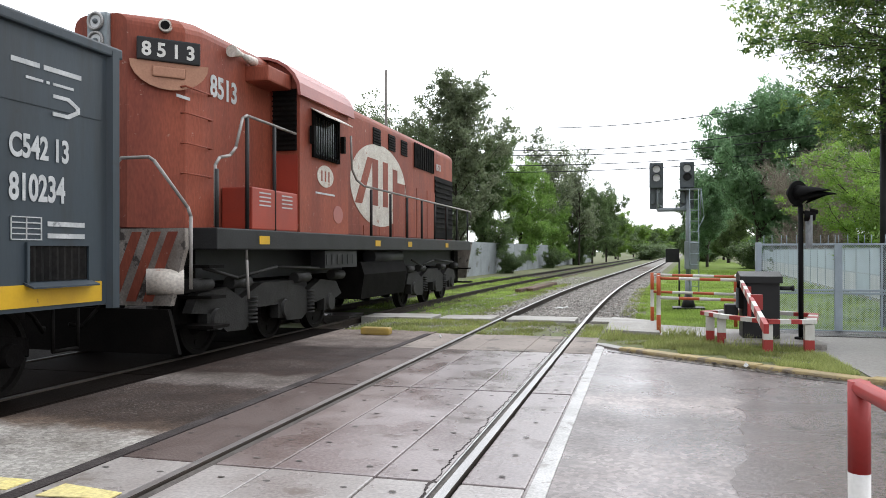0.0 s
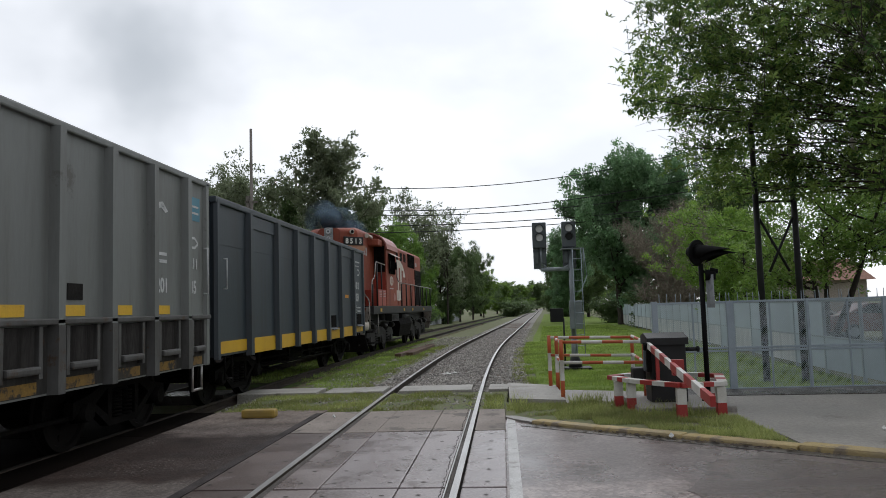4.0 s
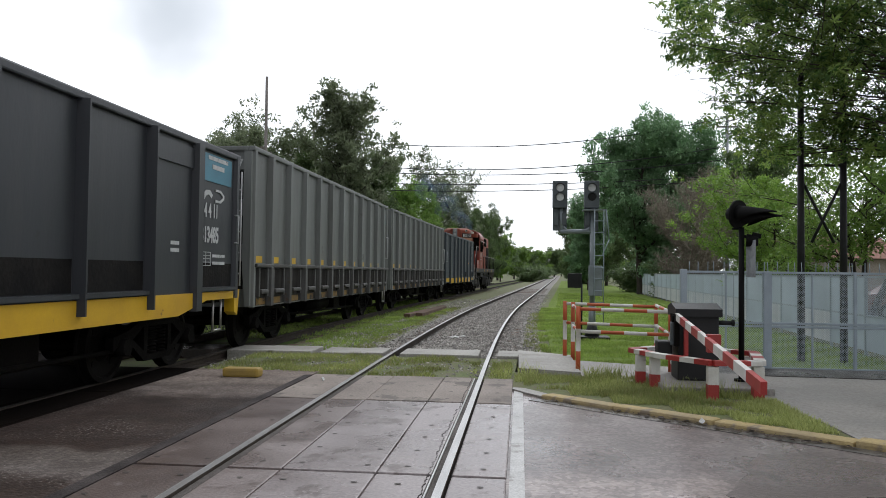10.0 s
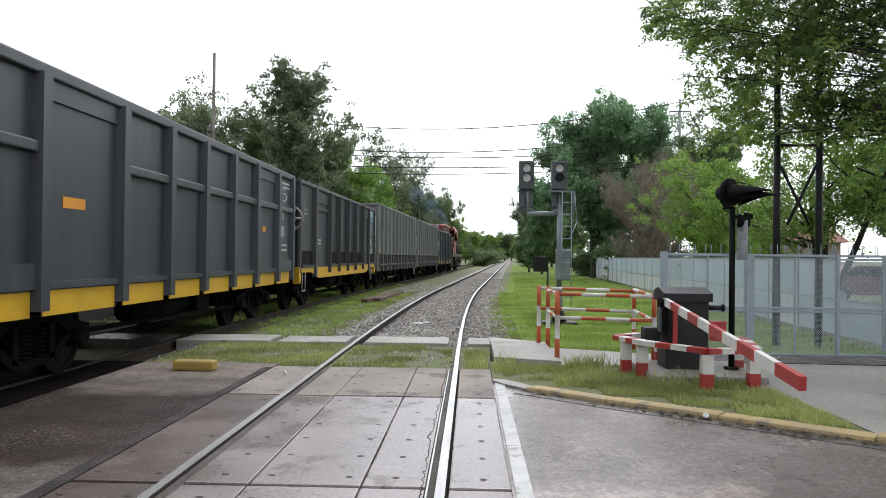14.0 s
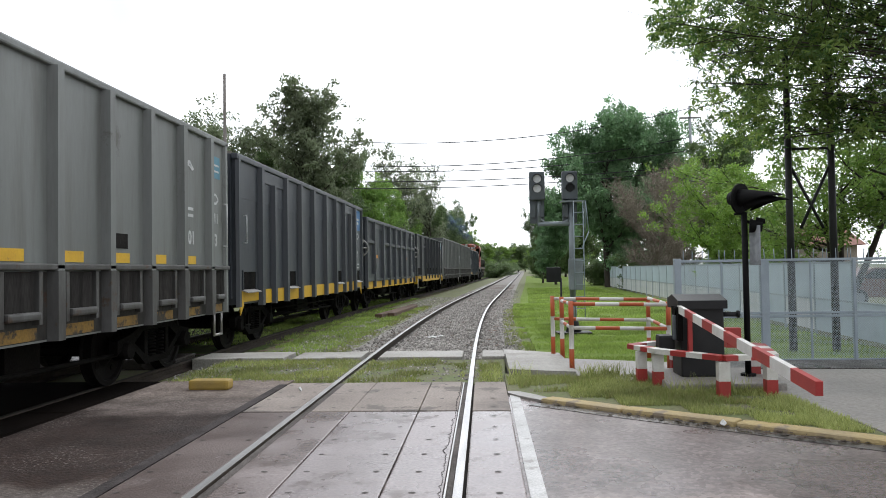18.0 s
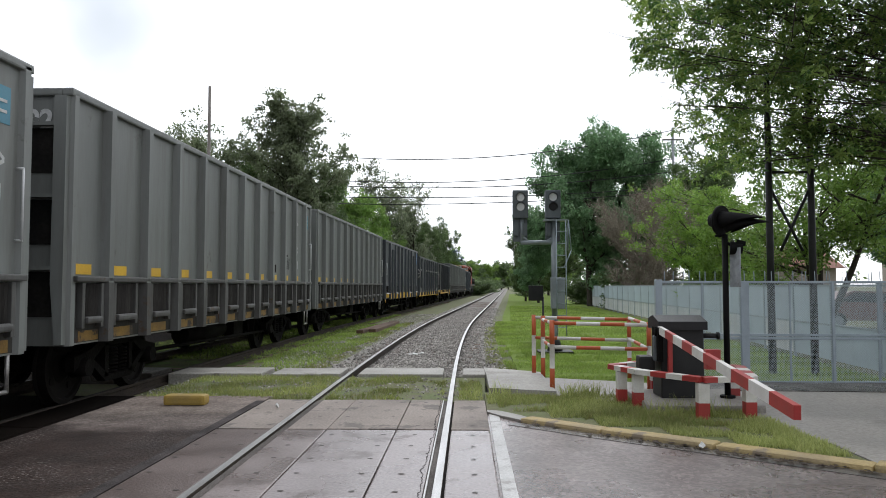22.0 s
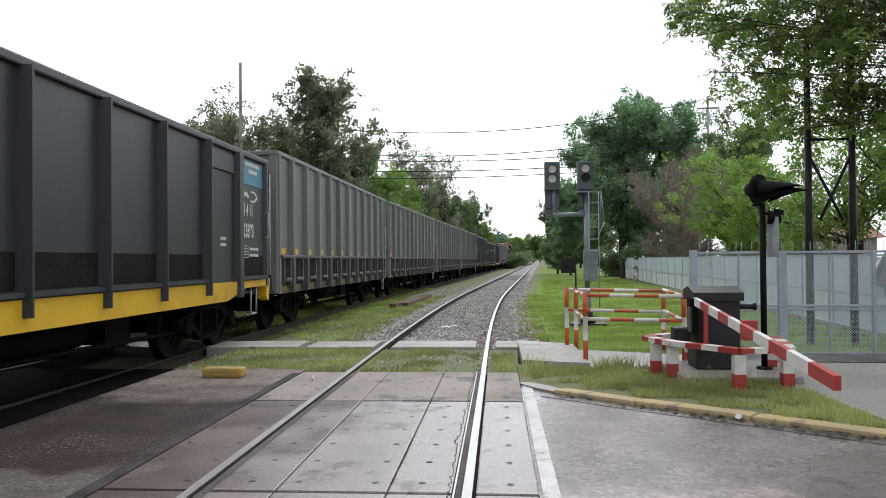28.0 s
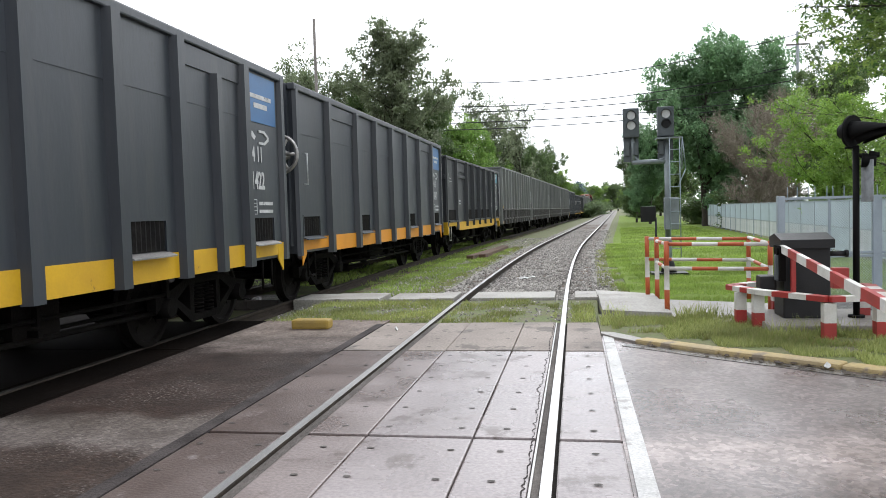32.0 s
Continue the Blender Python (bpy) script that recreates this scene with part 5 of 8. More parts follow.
def far_fence():
    f = thing("sheet_fence", "pale blue sheet fence with white boards along the grass", "fence")
    a, b = Vector((7.38, 12.1, 0)), Vector((10.3, 64.0, 0))
    d = (b - a).normalized()
    ang = math.degrees(math.atan2(d.y, d.x))
    n, ln = 26, (b - a).length / 26
    bms = {}
    for k in range(n):
        p = a + d * (k * ln)
        if k < 2:
            if "m" not in bms:
                wv, wf = [], []
                x = -0.7
                while x < ln:
                    for sg in (1, -1):
                        xa, xb = (x, x + 0.76) if sg > 0 else (x + 0.76, x)
                        za, zb = 0.75, 1.51
                        c = [(xa, za), (xb, zb)]
                        c = [(min(max(u, 0.03), ln - 0.03), za + (zb - za) * (min(max(u, 0.03), ln - 0.03) - xa) / (xb - xa)) for u, v in c]
                        q = len(wv)
                        for u, v in c:
                            wv += [(u - 0.0018, 0, v), (u, 0.0018, v), (u + 0.0018, 0, v), (u, -0.0018, v)]
                        wf += [(q + i, q + (i + 1) % 4, q + 4 + (i + 1) % 4, q + 4 + i) for i in range(4)]
                    x += 0.055
                bms["m"] = raw_mesh("wire_panel", wv, wf, M["mesh_wire"])
            ob = new("wire_panel", bms["m"])
        else:
            ob = new("fence_sheet", bms.setdefault("s", mesh_of((lambda bm: (bevelled(bm, 0.03, ln - 0.03, -0.012, 0.012, 0.74, 1.52, r=0.004), bm)[1])(bmesh.new()), "fence_sheet", M["fence_blue"])))
        ob.parent = f
        ob.matrix_local = pose(p.x, p.y, -0.06, 0, 0, ang)
        po = new("fence_post", bms.setdefault("p", mesh_of((lambda bm: (bevelled(bm, -0.03, 0.03, -0.03, 0.03, -0.15, 1.57, r=0.006), bm)[1])(bmesh.new()), "fence_post", M["grey_metal"])))
        po.parent = f
        po.matrix_local = pose(p.x, p.y, -0.06, 0, 0, ang)
        white = k in (3, 5) or k > 6
        if white:
            x = 0.05
            while x < ln - 0.06:
                if "b" not in bms:
                    bm = bmesh.new()
                    bevelled(bm, 0, 0.125, -0.01, 0.01, 0.02, 0.72, r=0.004)
                    bms["b"] = mesh_of(bm, "fence_board", M["fence_white"])
                bo = new("fence_board", bms["b"])
                bo.parent = f
                bo.matrix_local = pose(p.x, p.y, -0.06, 0, 0, ang) @ pose(x, 0, 0)
                x += 0.16
        else:
            if "w" not in bms:
                bm = bmesh.new()
                bevelled(bm, 0.03, ln - 0.03, -0.012, 0.012, 0.02, 0.72, r=0.004)
                bms["w"] = mesh_of(bm, "fence_sheet", M["fence_blue"])
            bo = new("fence_sheet", bms["w"])
            bo.parent = f
            bo.matrix_local = pose(p.x, p.y, -0.06, 0, 0, ang)
    for z in (1.53, 0.73):
        ob = bbox("fence_rail", M["grey_metal"], f, 0, (b - a).length, -0.022, 0.022, z - 0.02, z + 0.02, r=0.004)
        ob.matrix_local = pose(a.x, a.y, -0.06, 0, 0, ang)


railing()
barrier()
crossing_light()
rail_signal()
mesh_fence()
far_fence()


# ---- the train ----
W = 1.49        # half width of a wagon
WHEELS = []     # wheelsets that roll


def wheelset_mesh():
    bm = bmesh.new()
    tube(bm, (-1.05, 0, 0), (1.05, 0, 0), 0.075, seg=12)
    for s in (-1, 1):
        x = s * GAUGE / 2
        prof = [(-0.07, 0.485), (-0.045, 0.475), (-0.035, 0.462), (0.065, 0.455), (0.068, 0.40), (0.03, 0.38), (0.012, 0.20), (0.05, 0.14), (0.07, 0.0)]
        prev = None
        for u, r in prof:
            ring = [bm.verts.new((x + s * u, r * math.cos(2 * math.pi * k / 28), r * math.sin(2 * math.pi * k / 28))) for k in range(28)]
            if prev:
                for k in range(28):
                    bm.faces.new((prev[k], prev[(k + 1) % 28], ring[(k + 1) % 28], ring[k]))
            prev = ring
        for k in range(4):
            a = math.pi / 2 * k
            tube(bm, (x + s * 0.02, 0.29 * math.cos(a), 0.29 * math.sin(a)), (x + s * 0.035, 0.29 * math.cos(a), 0.29 * math.sin(a)), 0.05, seg=8)
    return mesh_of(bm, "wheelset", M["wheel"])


def bogie_mesh():
    bm = bmesh.new()
    for s in (-1, 1):
        x0, x1 = sorted((s * 1.06, s * 1.17))
        # cast side frame with an arched top and window openings
        extrude(bm, [(-1.15, 0.42), (-1.15, 0.60), (-0.80, 0.66), (-0.45, 0.78), (0.45, 0.78), (0.80, 0.66), (1.15, 0.60), (1.15, 0.42), (0.98, 0.50), (0.74, 0.50), (0.42, 0.68), (-0.42, 0.68), (-0.74, 0.50), (-0.98, 0.50)], 0, x0, x1)
        extrude(bm, [(-0.80, 0.52), (-0.36, 0.22), (0.36, 0.22), (0.80, 0.52), (0.72, 0.56), (0.30, 0.31), (-0.30, 0.31), (-0.72, 0.56)], 0, x0, x1)
        for y in (-0.34, 0.34):
            box(bm, x0, x1, y - 0.05, y + 0.05, 0.28, 0.72)
        for y in (-0.92, 0.92):
            tube(bm, (s * 1.03, y, 0.46), (s * 1.24, y, 0.46), 0.13, 0.11, seg=14)
        for y in (-0.13, 0.13):
            for k in range(7):
                tube(bm, (s * 1.12, y, 0.32 + k * 0.048), (s * 1.12, y, 0.345 + k * 0.048), 0.085, seg=12)
    box(bm, -1.12, 1.12, -0.2, 0.2, 0.42, 0.66)
    tube(bm, (0, 0, 0.6), (0, 0, 0.95), 0.28, seg=14)
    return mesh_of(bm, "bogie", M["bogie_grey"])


WHEELSET, BOGIE = wheelset_mesh(), bogie_mesh()


def add_bogie(car, y):
    b = new("bogie", BOGIE)
    b.parent = car
    b.matrix_local = pose(0, y, 0)
    for dy in (-0.92, 0.92):
        w = new("wheelset", WHEELSET)
        w.parent = b
        w.matrix_local = pose(0, dy, 0.466)
        WHEELS.append(w)


def coupler(car, y, s):
    def build(bm):
        box(bm, -0.09, 0.09, min(y - s * 0.3, y + s * 0.25), max(y - s * 0.3, y + s * 0.25), 0.82, 1.02)
        bevelled(bm, -0.17, 0.17, min(y + s * 0.2, y + s * 0.42), max(y + s * 0.2, y + s * 0.42), 0.76, 1.08, r=0.04)
    made("coupler", M["under"], car, build)
    made("brake_hose", M["under"], car, lambda bm: pipe(bm, [(0.3, y - s * 0.05, 0.85), (0.34, y + s * 0.12, 0.7), (0.3, y + s * 0.3, 0.52), (0.2, y + s * 0.42, 0.55)], 0.025, 6))


def flat(name, material, car, y0, y1, z0, z1, x=None, label="", t=0.004):
    """A thin marking on the side that faces the road; y counts back from the front end of the box."""
    x = W if x is None else x
    return made(name, material, car, lambda bm: box(bm, x - 0.002, x + t, y0, y1, z0, z1), label)


def side_text(car, text, y, z, size, x, stretch=1.0, name="stencil"):
    # reads from the rear towards the front of the wagon
    return lettering(name, text, size, M["letter"], car, Matrix.Translation((x + 0.003, y, z)) @ Matrix(((0, 0, 1, 0), (1, 0, 0, 0), (0, 1, 0, 0), (0, 0, 0, 1))), stretch=stretch)


def end_text(car, text, x, y, z, size):
    return lettering("stencil", text, size, M["letter"], car, Matrix.Translation((x, y - 0.003, z)) @ pose(0, 0, 0, 90, 0, 0))


def hand_brake(car, y, z=2.3, chain=True):
    X = 1.36
    def wheel(bm):
        n = 24
        for k in range(n):
            a, b = 2 * math.pi * k / n, 2 * math.pi * (k + 1) / n
            tube(bm, (X + 0.29 * math.cos(a), y - 0.26, z + 0.29 * math.sin(a)), (X + 0.29 * math.cos(b), y - 0.26, z + 0.29 * math.sin(b)), 0.030, seg=6, caps=False)
        for k in range(6):
            a = 2 * math.pi * k / 6
            tube(bm, (X, y - 0.25, z), (X + 0.27 * math.cos(a), y - 0.26, z + 0.27 * math.sin(a)), 0.024, seg=6)
        tube(bm, (X, y, z), (X, y - 0.30, z), 0.085, seg=12)
    w = made("brake_wheel", M["steel_bright"], car, wheel, "grey spoked hand-brake wheel")
    if chain:
        def links(bm):
            zz = z - 0.25
            k = 0
            while zz > 0.95:
                d = 0.03
                if k % 2:
                    box(bm, 1.26 - d, 1.26 + d, y - 0.075, y - 0.06, zz - 0.05, zz)
                else:
                    box(bm, 1.26 - 0.01, 1.26 + 0.01, y - 0.09, y - 0.04, zz - 0.05, zz)
                zz -= 0.055
                k += 1
        made("brake_chain", M["under"], car, links)


def shell(car, m, L, z0, z1, w=W, t=0.05, taper=0.0):
    """Open box: two sides, two ends and a floor."""
    h, f = L / 2, z0 + 0.3
    def build(bm):
        out = box(bm, -w, w, -h, h, z0, z1)
        bmesh.ops.delete(bm, geom=[q for q in bm.faces if q.calc_center_median().z > z1 - 0.001], context="FACES_ONLY")
        lip = [bm.verts.new((x, y, z1)) for x, y in ((-w + t, -h + t), (w - t, -h + t), (w - t, h - t), (-w + t, h - t))]
        low = [bm.verts.new((x, y, f)) for x, y in ((-w + t, -h + t), (w - t, -h + t), (w - t, h - t), (-w + t, h - t))]
        for k in range(4):
            n = (k + 1) % 4
            bm.faces.new((out[4 + k], out[4 + n], lip[n], lip[k]))
            bm.faces.new((lip[k], lip[n], low[n], low[k]))
        bm.faces.new(low)
    return made("body", m, car, build)


def rim(car, m, L, z1, w=W, size=0.11, out=0.055):
    h = L / 2
    def build(bm):
        for s in (-1, 1):
            x0, x1 = sorted((s * (w - 0.07), s * (w + out)))
            bevelled(bm, x0, x1, -h - 0.05, h + 0.05, z1 - size, z1, r=0.02)
            y0, y1 = sorted((s * (h - 0.07), s * (h + 0.05)))
            bevelled(bm, -w + 0.07, w - 0.07, y0, y1, z1 - size, z1 - 0.002, r=0.02)
    return made("top_rim", m, car, build)


def rib(car, m, y, z0, z1, half=0.075, depth=0.10, sides=(1, -1), name="rib"):
    for s in sides:
        def build(bm):
            o = [(W, y - half - 0.03), (W + depth, y - half), (W + depth, y + half), (W, y + half + 0.03)]
            extrude(bm, [(s * a, b) for a, b in o], 2, z0, z1)
        made(name, m, car, build)


def fleet_marks(car, L, number, kind, sign=None, x=None):
    h = L / 2
    x = (W if x is None else x) + 0.004
    e = h - 0.02
    side_text(car, number, h - 1.36, 1.88, 0.33, x, 0.66)
    side_text(car, kind, h - 1.36, 2.26, 0.29, x, 0.70)
    # maker's plate of small unreadable lines
    for k in range(5):
        flat("data_line", M["letter"], car, h - 1.34, h - 1.0, 1.52 + 0.05 * k, 1.53 + 0.05 * k, x)
    for a in (1.34, 1.17, 1.0):
        flat("data_line", M["letter"], car, h - a, h - a + 0.012, 1.52, 1.73, x)
    for k in range(2):
        flat("data_line", M["letter"], car, h - 0.92, h - 0.45, 1.54 + 0.11 * k, 1.585 + 0.11 * k, x)
    # plain mark in the place of the operator's badge
    up = 0.0 if sign else 0.18
    def badge(bm):
        extrude(bm, [(h - q, z + up) for q, z in ((0.86, 2.5), (0.66, 2.5), (0.52, 2.57), (0.52, 2.63), (0.66, 2.70), (0.86, 2.70), (0.86, 2.665), (0.68, 2.665), (0.57, 2.61), (0.57, 2.59), (0.68, 2.535), (0.86, 2.535))], 0, x, x + 0.009)
    made("badge", M["letter"], car, badge, "plain white badge outline")
    if not sign:
        for y0, y1, z in ((1.34, 1.02, 3.08), (0.97, 0.5, 3.08), (1.18, 0.98, 2.96), (0.94, 0.9, 2.96), (0.86, 0.6, 2.96)):
            flat("caption_bar", M["letter"], car, h - y0, h - y1, z, z + (0.045 if z > 3 else 0.025), x + 0.005)
    if sign:
        flat("sign_panel", M[sign], car, h - 1.30, h - 0.24, 2.80, z_top(car) - 0.14, x + 0.004, "blue sign panel")
        for k, (a, b) in enumerate(((0.95, 0.2), (0.8, 0.35))):
            flat("sign_bar", M["letter"], car, h - a - 0.2, h - b - 0.2, 3.13 - 0.13 * k, 3.19 - 0.12 * k, x + 0.009)
        made("leaping_mark", M["letter"], car, lambda bm: extrude(bm, [(h - 1.34, 2.56), (h - 1.2, 2.66), (h - 1.06, 2.67), (h - 0.95, 2.60), (h - 1.0, 2.55), (h - 1.1, 2.60), (h - 1.2, 2.57), (h - 1.26, 2.51)], 0, x, x + 0.004), "plain white badge shape")


def z_top(car):
    return car["top"]


def common(car, L, bogie_in=1.95, low=0.98):
    for s in (1, -1):
        add_bogie(car, s * (L / 2 - bogie_in))
        coupler(car, s * L / 2, s)
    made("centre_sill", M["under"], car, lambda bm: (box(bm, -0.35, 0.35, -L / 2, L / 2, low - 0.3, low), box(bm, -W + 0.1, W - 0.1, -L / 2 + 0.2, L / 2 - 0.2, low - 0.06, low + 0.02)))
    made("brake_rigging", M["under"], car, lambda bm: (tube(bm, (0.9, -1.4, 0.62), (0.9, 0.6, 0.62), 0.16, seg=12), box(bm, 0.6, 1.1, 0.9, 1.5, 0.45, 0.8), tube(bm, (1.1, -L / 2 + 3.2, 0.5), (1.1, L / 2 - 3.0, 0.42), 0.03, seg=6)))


def key_pale(number):
    """Wagons whose door lips are worn to bare metal."""
    return number in ("813089", "811422")


def wagon_a(number, m, L, z1, yellow, ribs, heads, doors, wheel_end=True, label="", kind="54 4 11", sign="sign_blue", patch=False):
    """Plate-sided gondola: tall ribs, a painted sill between them and small drop doors."""
    car = thing("gondola_wagon", label, "freight wagon", group="wagons of the train")
    car["top"] = z1
    h, z0 = L / 2, 0.86
    shell(car, m, L, z0 + 0.02, z1, taper=0.12)
    rim(car, m, L, z1)
    for r in ribs:
        short = any(a < r < b for a, b in heads)
        rib(car, m, h - r, z0 - 0.04, z1 - (0.36 if short else 0.1), half=0.062 if short else 0.075)
    for r in (0.06, L - 0.06):
        rib(car, m, h - r, z0 - 0.02, z1 - 0.05, half=0.05, depth=0.06)
    edges = [0.12, *ribs, L - 0.12]
    for k, (a, b) in enumerate(zip(edges, edges[1:])):
        for s in (1, -1):
            low = 0.84 if 0 < k < len(edges) - 2 else 0.92
            made("sill_band", yellow, car, lambda bm: box(bm, s * W - 0.004 * (s < 0), s * W + 0.004 * (s > 0) + s * 0.012, h - b + 0.10, h - a - 0.10, low, 1.12))
    # drop doors with vertical corrugations and a tilted lip under each
    for a, b in doors:
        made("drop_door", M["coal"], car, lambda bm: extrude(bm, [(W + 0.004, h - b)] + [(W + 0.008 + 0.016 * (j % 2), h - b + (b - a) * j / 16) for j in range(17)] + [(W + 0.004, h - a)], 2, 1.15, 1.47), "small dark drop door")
        made("door_frame", m, car, lambda bm: (box(bm, W, W + 0.03, h - b - 0.03, h - b, 1.13, 1.50), box(bm, W, W + 0.03, h - a, h - a + 0.03, 1.13, 1.50), box(bm, W, W + 0.03, h - b, h - a, 1.47, 1.50)))
        made("drop_door_ledge", M["steel_bright"] if key_pale(number) else m, car, lambda bm: extrude(bm, [(W, 1.145), (W + 0.12, 1.10), (W + 0.12, 1.085), (W, 1.12)], 1, h - b - 0.05, h - a + 0.05))
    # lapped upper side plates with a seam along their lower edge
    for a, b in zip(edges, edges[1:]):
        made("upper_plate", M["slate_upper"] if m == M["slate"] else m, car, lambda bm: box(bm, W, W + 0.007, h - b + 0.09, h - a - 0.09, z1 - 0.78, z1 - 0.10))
    # upper stiffening panel near each end
    for a, b in heads:
        made("corner_panel", m, car, lambda bm: box(bm, W, W + 0.03, h - b + 0.07, h - a - 0.07, z1 - 0.36, z1 - 0.12))
    if wheel_end or number == "813089":
        for e in (1, -1):
            made("corner_flap", yellow, car, lambda bm: extrude(bm, [(e * (h - 0.12), 1.10), (e * (h - 0.34), 1.10), (e * (h - 0.34), 0.86), (e * (h - 0.16), 0.68)], 0, W + 0.005, W + 0.02))
    for x, z in ((1.18, 0.66), (1.0, 0.52)):
        made("brake_rod", M["bogie_grey"], car, lambda bm: tube(bm, (x, -h + 2.9, z), (x, h - 2.9, z - 0.04), 0.022, seg=6))
    for y in (-3.2, -1.1, 1.1, 3.2):
        made("rod_hanger", M["bogie_grey"], car, lambda bm: (box(bm, 1.15, 1.21, y - 0.03, y + 0.03, 0.58, 0.9), box(bm, 0.97, 1.21, y - 0.025, y + 0.025, 0.48, 0.54)))
    for e in (1, -1):
        made("step_iron", M["bogie_grey"], car, lambda bm: pipe(bm, [(W - 0.03, e * (h - 0.5), 0.95), (W - 0.03, e * (h - 0.5), 0.48), (W - 0.03, e * (h - 0.82), 0.48), (W - 0.03, e * (h - 0.82), 0.95)], 0.018, 6))
    fleet_marks(car, L, number, kind, sign)
    end_text(car, number[-3:], 0.78, -h, z1 - 0.52, 0.30)
    if wheel_end:
        hand_brake(car, -h - 0.02, z1 - 1.15)
    for x in (-1.3, 0.45, 1.36):
        for s in (-1, 1):
            made("end_rib", m, car, lambda bm: box(bm, x - 0.06, x + 0.06, *sorted((s * h, s * (h + 0.09))), 1.0, z1 - 0.05))
    if patch:
        flat("placard", M["amber"], car, h - 2.62, h - 2.18, 1.96, 2.05, W + 0.002, "small orange patch")
    made("grab_iron", M["letter"], car, lambda bm: pipe(bm, [(W + 0.02, -h + 0.35, 2.0), (W + 0.08, -h + 0.35, 2.0), (W + 0.08, -h + 0.35, 2.5), (W + 0.02, -h + 0.35, 2.5)], 0.012, 6))
    common(car, L)
    return car


def wagon_b(number, L=12.3, z1=3.67, label="", end="sign_teal"):
    """Tall light-grey gondola: many slim ribs, a rail at two metres' height and a lattice of boxes below it."""
    m = M["light_grey"]
    car = thing("gondola_wagon", label, "freight wagon", group="wagons of the train")
    car["top"] = z1
    h, z0 = L / 2, 0.80
    shell(car, m, L, z0, z1, taper=0.25)
    rim(car, m, L, z1, size=0.09, out=0.05)
    ys = [h - 0.83 - 1.064 * k for k in range(11)]
    for y in ys:
        rib(car, m, y, z0 + 0.02, z1 - 0.08, half=0.06, depth=0.10)
    for y in ys:
        rib(car, M["frame_grey"], y, z0, 1.505, half=0.064, depth=0.106, sides=(1,), name="rib_foot")
    for y in (h - 0.05, -h + 0.05):
        rib(car, m, y, z0, z1 - 0.04, half=0.045, depth=0.05)
    for s in (1, -1):
        made("waist_rail", M["frame_grey"], car, lambda bm: bevelled(bm, *sorted((s * (W + 0.0), s * (W + 0.10))), -h + 0.05, h - 0.05, 1.51, 1.575, r=0.015))
    edges = [h - 0.08, *ys, -h + 0.08]
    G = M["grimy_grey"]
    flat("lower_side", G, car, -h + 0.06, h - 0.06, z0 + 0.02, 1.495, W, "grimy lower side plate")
    for k, (a, b) in enumerate(zip(edges, edges[1:])):
        y0 = b + 0.15
        y1 = y0 + (0.62 if a - b > 1 else 0.46)
        made("drop_door", M["door_grille"], car, lambda bm: extrude(bm, [(W + 0.006, y0 + 0.045)] + [(W + 0.012 + 0.034 * (j % 2), y0 + 0.045 + j * (y1 - y0 - 0.09) / 16) for j in range(17)] + [(W + 0.006, y1 - 0.045)], 2, 1.11, 1.49), "dark slatted drop door")
        for ya in (y0 - 0.02, y1 - 0.045):
            made("door_post", M["frame_grey"], car, lambda bm: bevelled(bm, W, W + 0.075, ya, ya + 0.065, 0.98, 1.50, r=0.008))
        made("door_ledge", M["frame_grey"], car, lambda bm: bevelled(bm, W, W + 0.11, y0 + 0.05, y1 - 0.05, 1.03, 1.11, r=0.025))
        flat("sill_mark", M["sill_dirty"], car, y0 + 0.03, y1 + 0.02, 0.83, 0.95, W + 0.004, "rust-streaked yellow sill mark")
        if 0 < k:
            flat("reflector", M["amber_yellow"], car, b + 0.10, b + 0.10 + (a - b) * 0.46, 1.595, 1.715, W + 0.002, "yellow reflector strip")
    # open end steps: three recesses one above another, their shade painted as black plates
    for s in (-1, 1):
        ye = s * h
        for k in range(3):
            z = 1.12 + k * 0.80
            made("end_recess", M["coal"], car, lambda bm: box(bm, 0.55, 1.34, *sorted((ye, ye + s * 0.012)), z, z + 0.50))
            made("end_step", m, car, lambda bm: box(bm, 0.5, 1.42, *sorted((ye, ye + s * 0.09)), z + 0.52, z + 0.56))
        for s2 in (1, -1):
            made("corner_wedge", m, car, lambda bm: extrude(bm, [(s2 * 1.50, 0.82), (s2 * 1.50, z1 - 0.1), (s2 * 1.36, z1 - 0.1), (s2 * 1.36, 1.5), (s2 * 1.42, 0.82)], 1, *sorted((ye, ye + s * 0.10))))
        for a, b in ((0.42, 0.54),):
            made("end_post", m, car, lambda bm: box(bm, a, b, *sorted((ye, ye + s * 0.095)), 0.95, z1 - 0.1))
    end_text(car, number[-3:], 0.82, -h, z1 - 0.46, 0.32)
    e = h - 0.14
    side_text(car, number[-3:], h - 0.74, 1.90, 0.27, W + 0.002, 0.85)
    side_text(car, "201", h - 1.72, 1.90, 0.27, W + 0.002, 0.9)
    side_text(car, "4211", h - 0.74, 2.27, 0.22, W + 0.002, 0.9)
    for k in range(2):
        flat("data_line", M["letter"], car, h - 1.78, h - 1.4, 2.30 + 0.1 * k, 2.345 + 0.1 * k, W + 0.002)
    flat("sign_panel", M[end], car, h - 0.75, h - 0.26, 3.0, 3.36, W + 0.002, "blue-green sign panel")
    for k in range(2):
        flat("sign_bar", M["letter"], car, h - 0.7, h - 0.32, 3.10 + 0.1 * k, 3.13 + 0.1 * k, W + 0.008)
    made("leaping_mark", M["letter"], car, lambda bm: extrude(bm, [(h - 1.78, 3.03), (h - 1.68, 3.12), (h - 1.52, 3.15), (h - 1.36, 3.03), (h - 1.44, 3.0), (h - 1.56, 3.06), (h - 1.68, 3.03)], 0, W + 0.002, W + 0.006), "plain white badge shape")
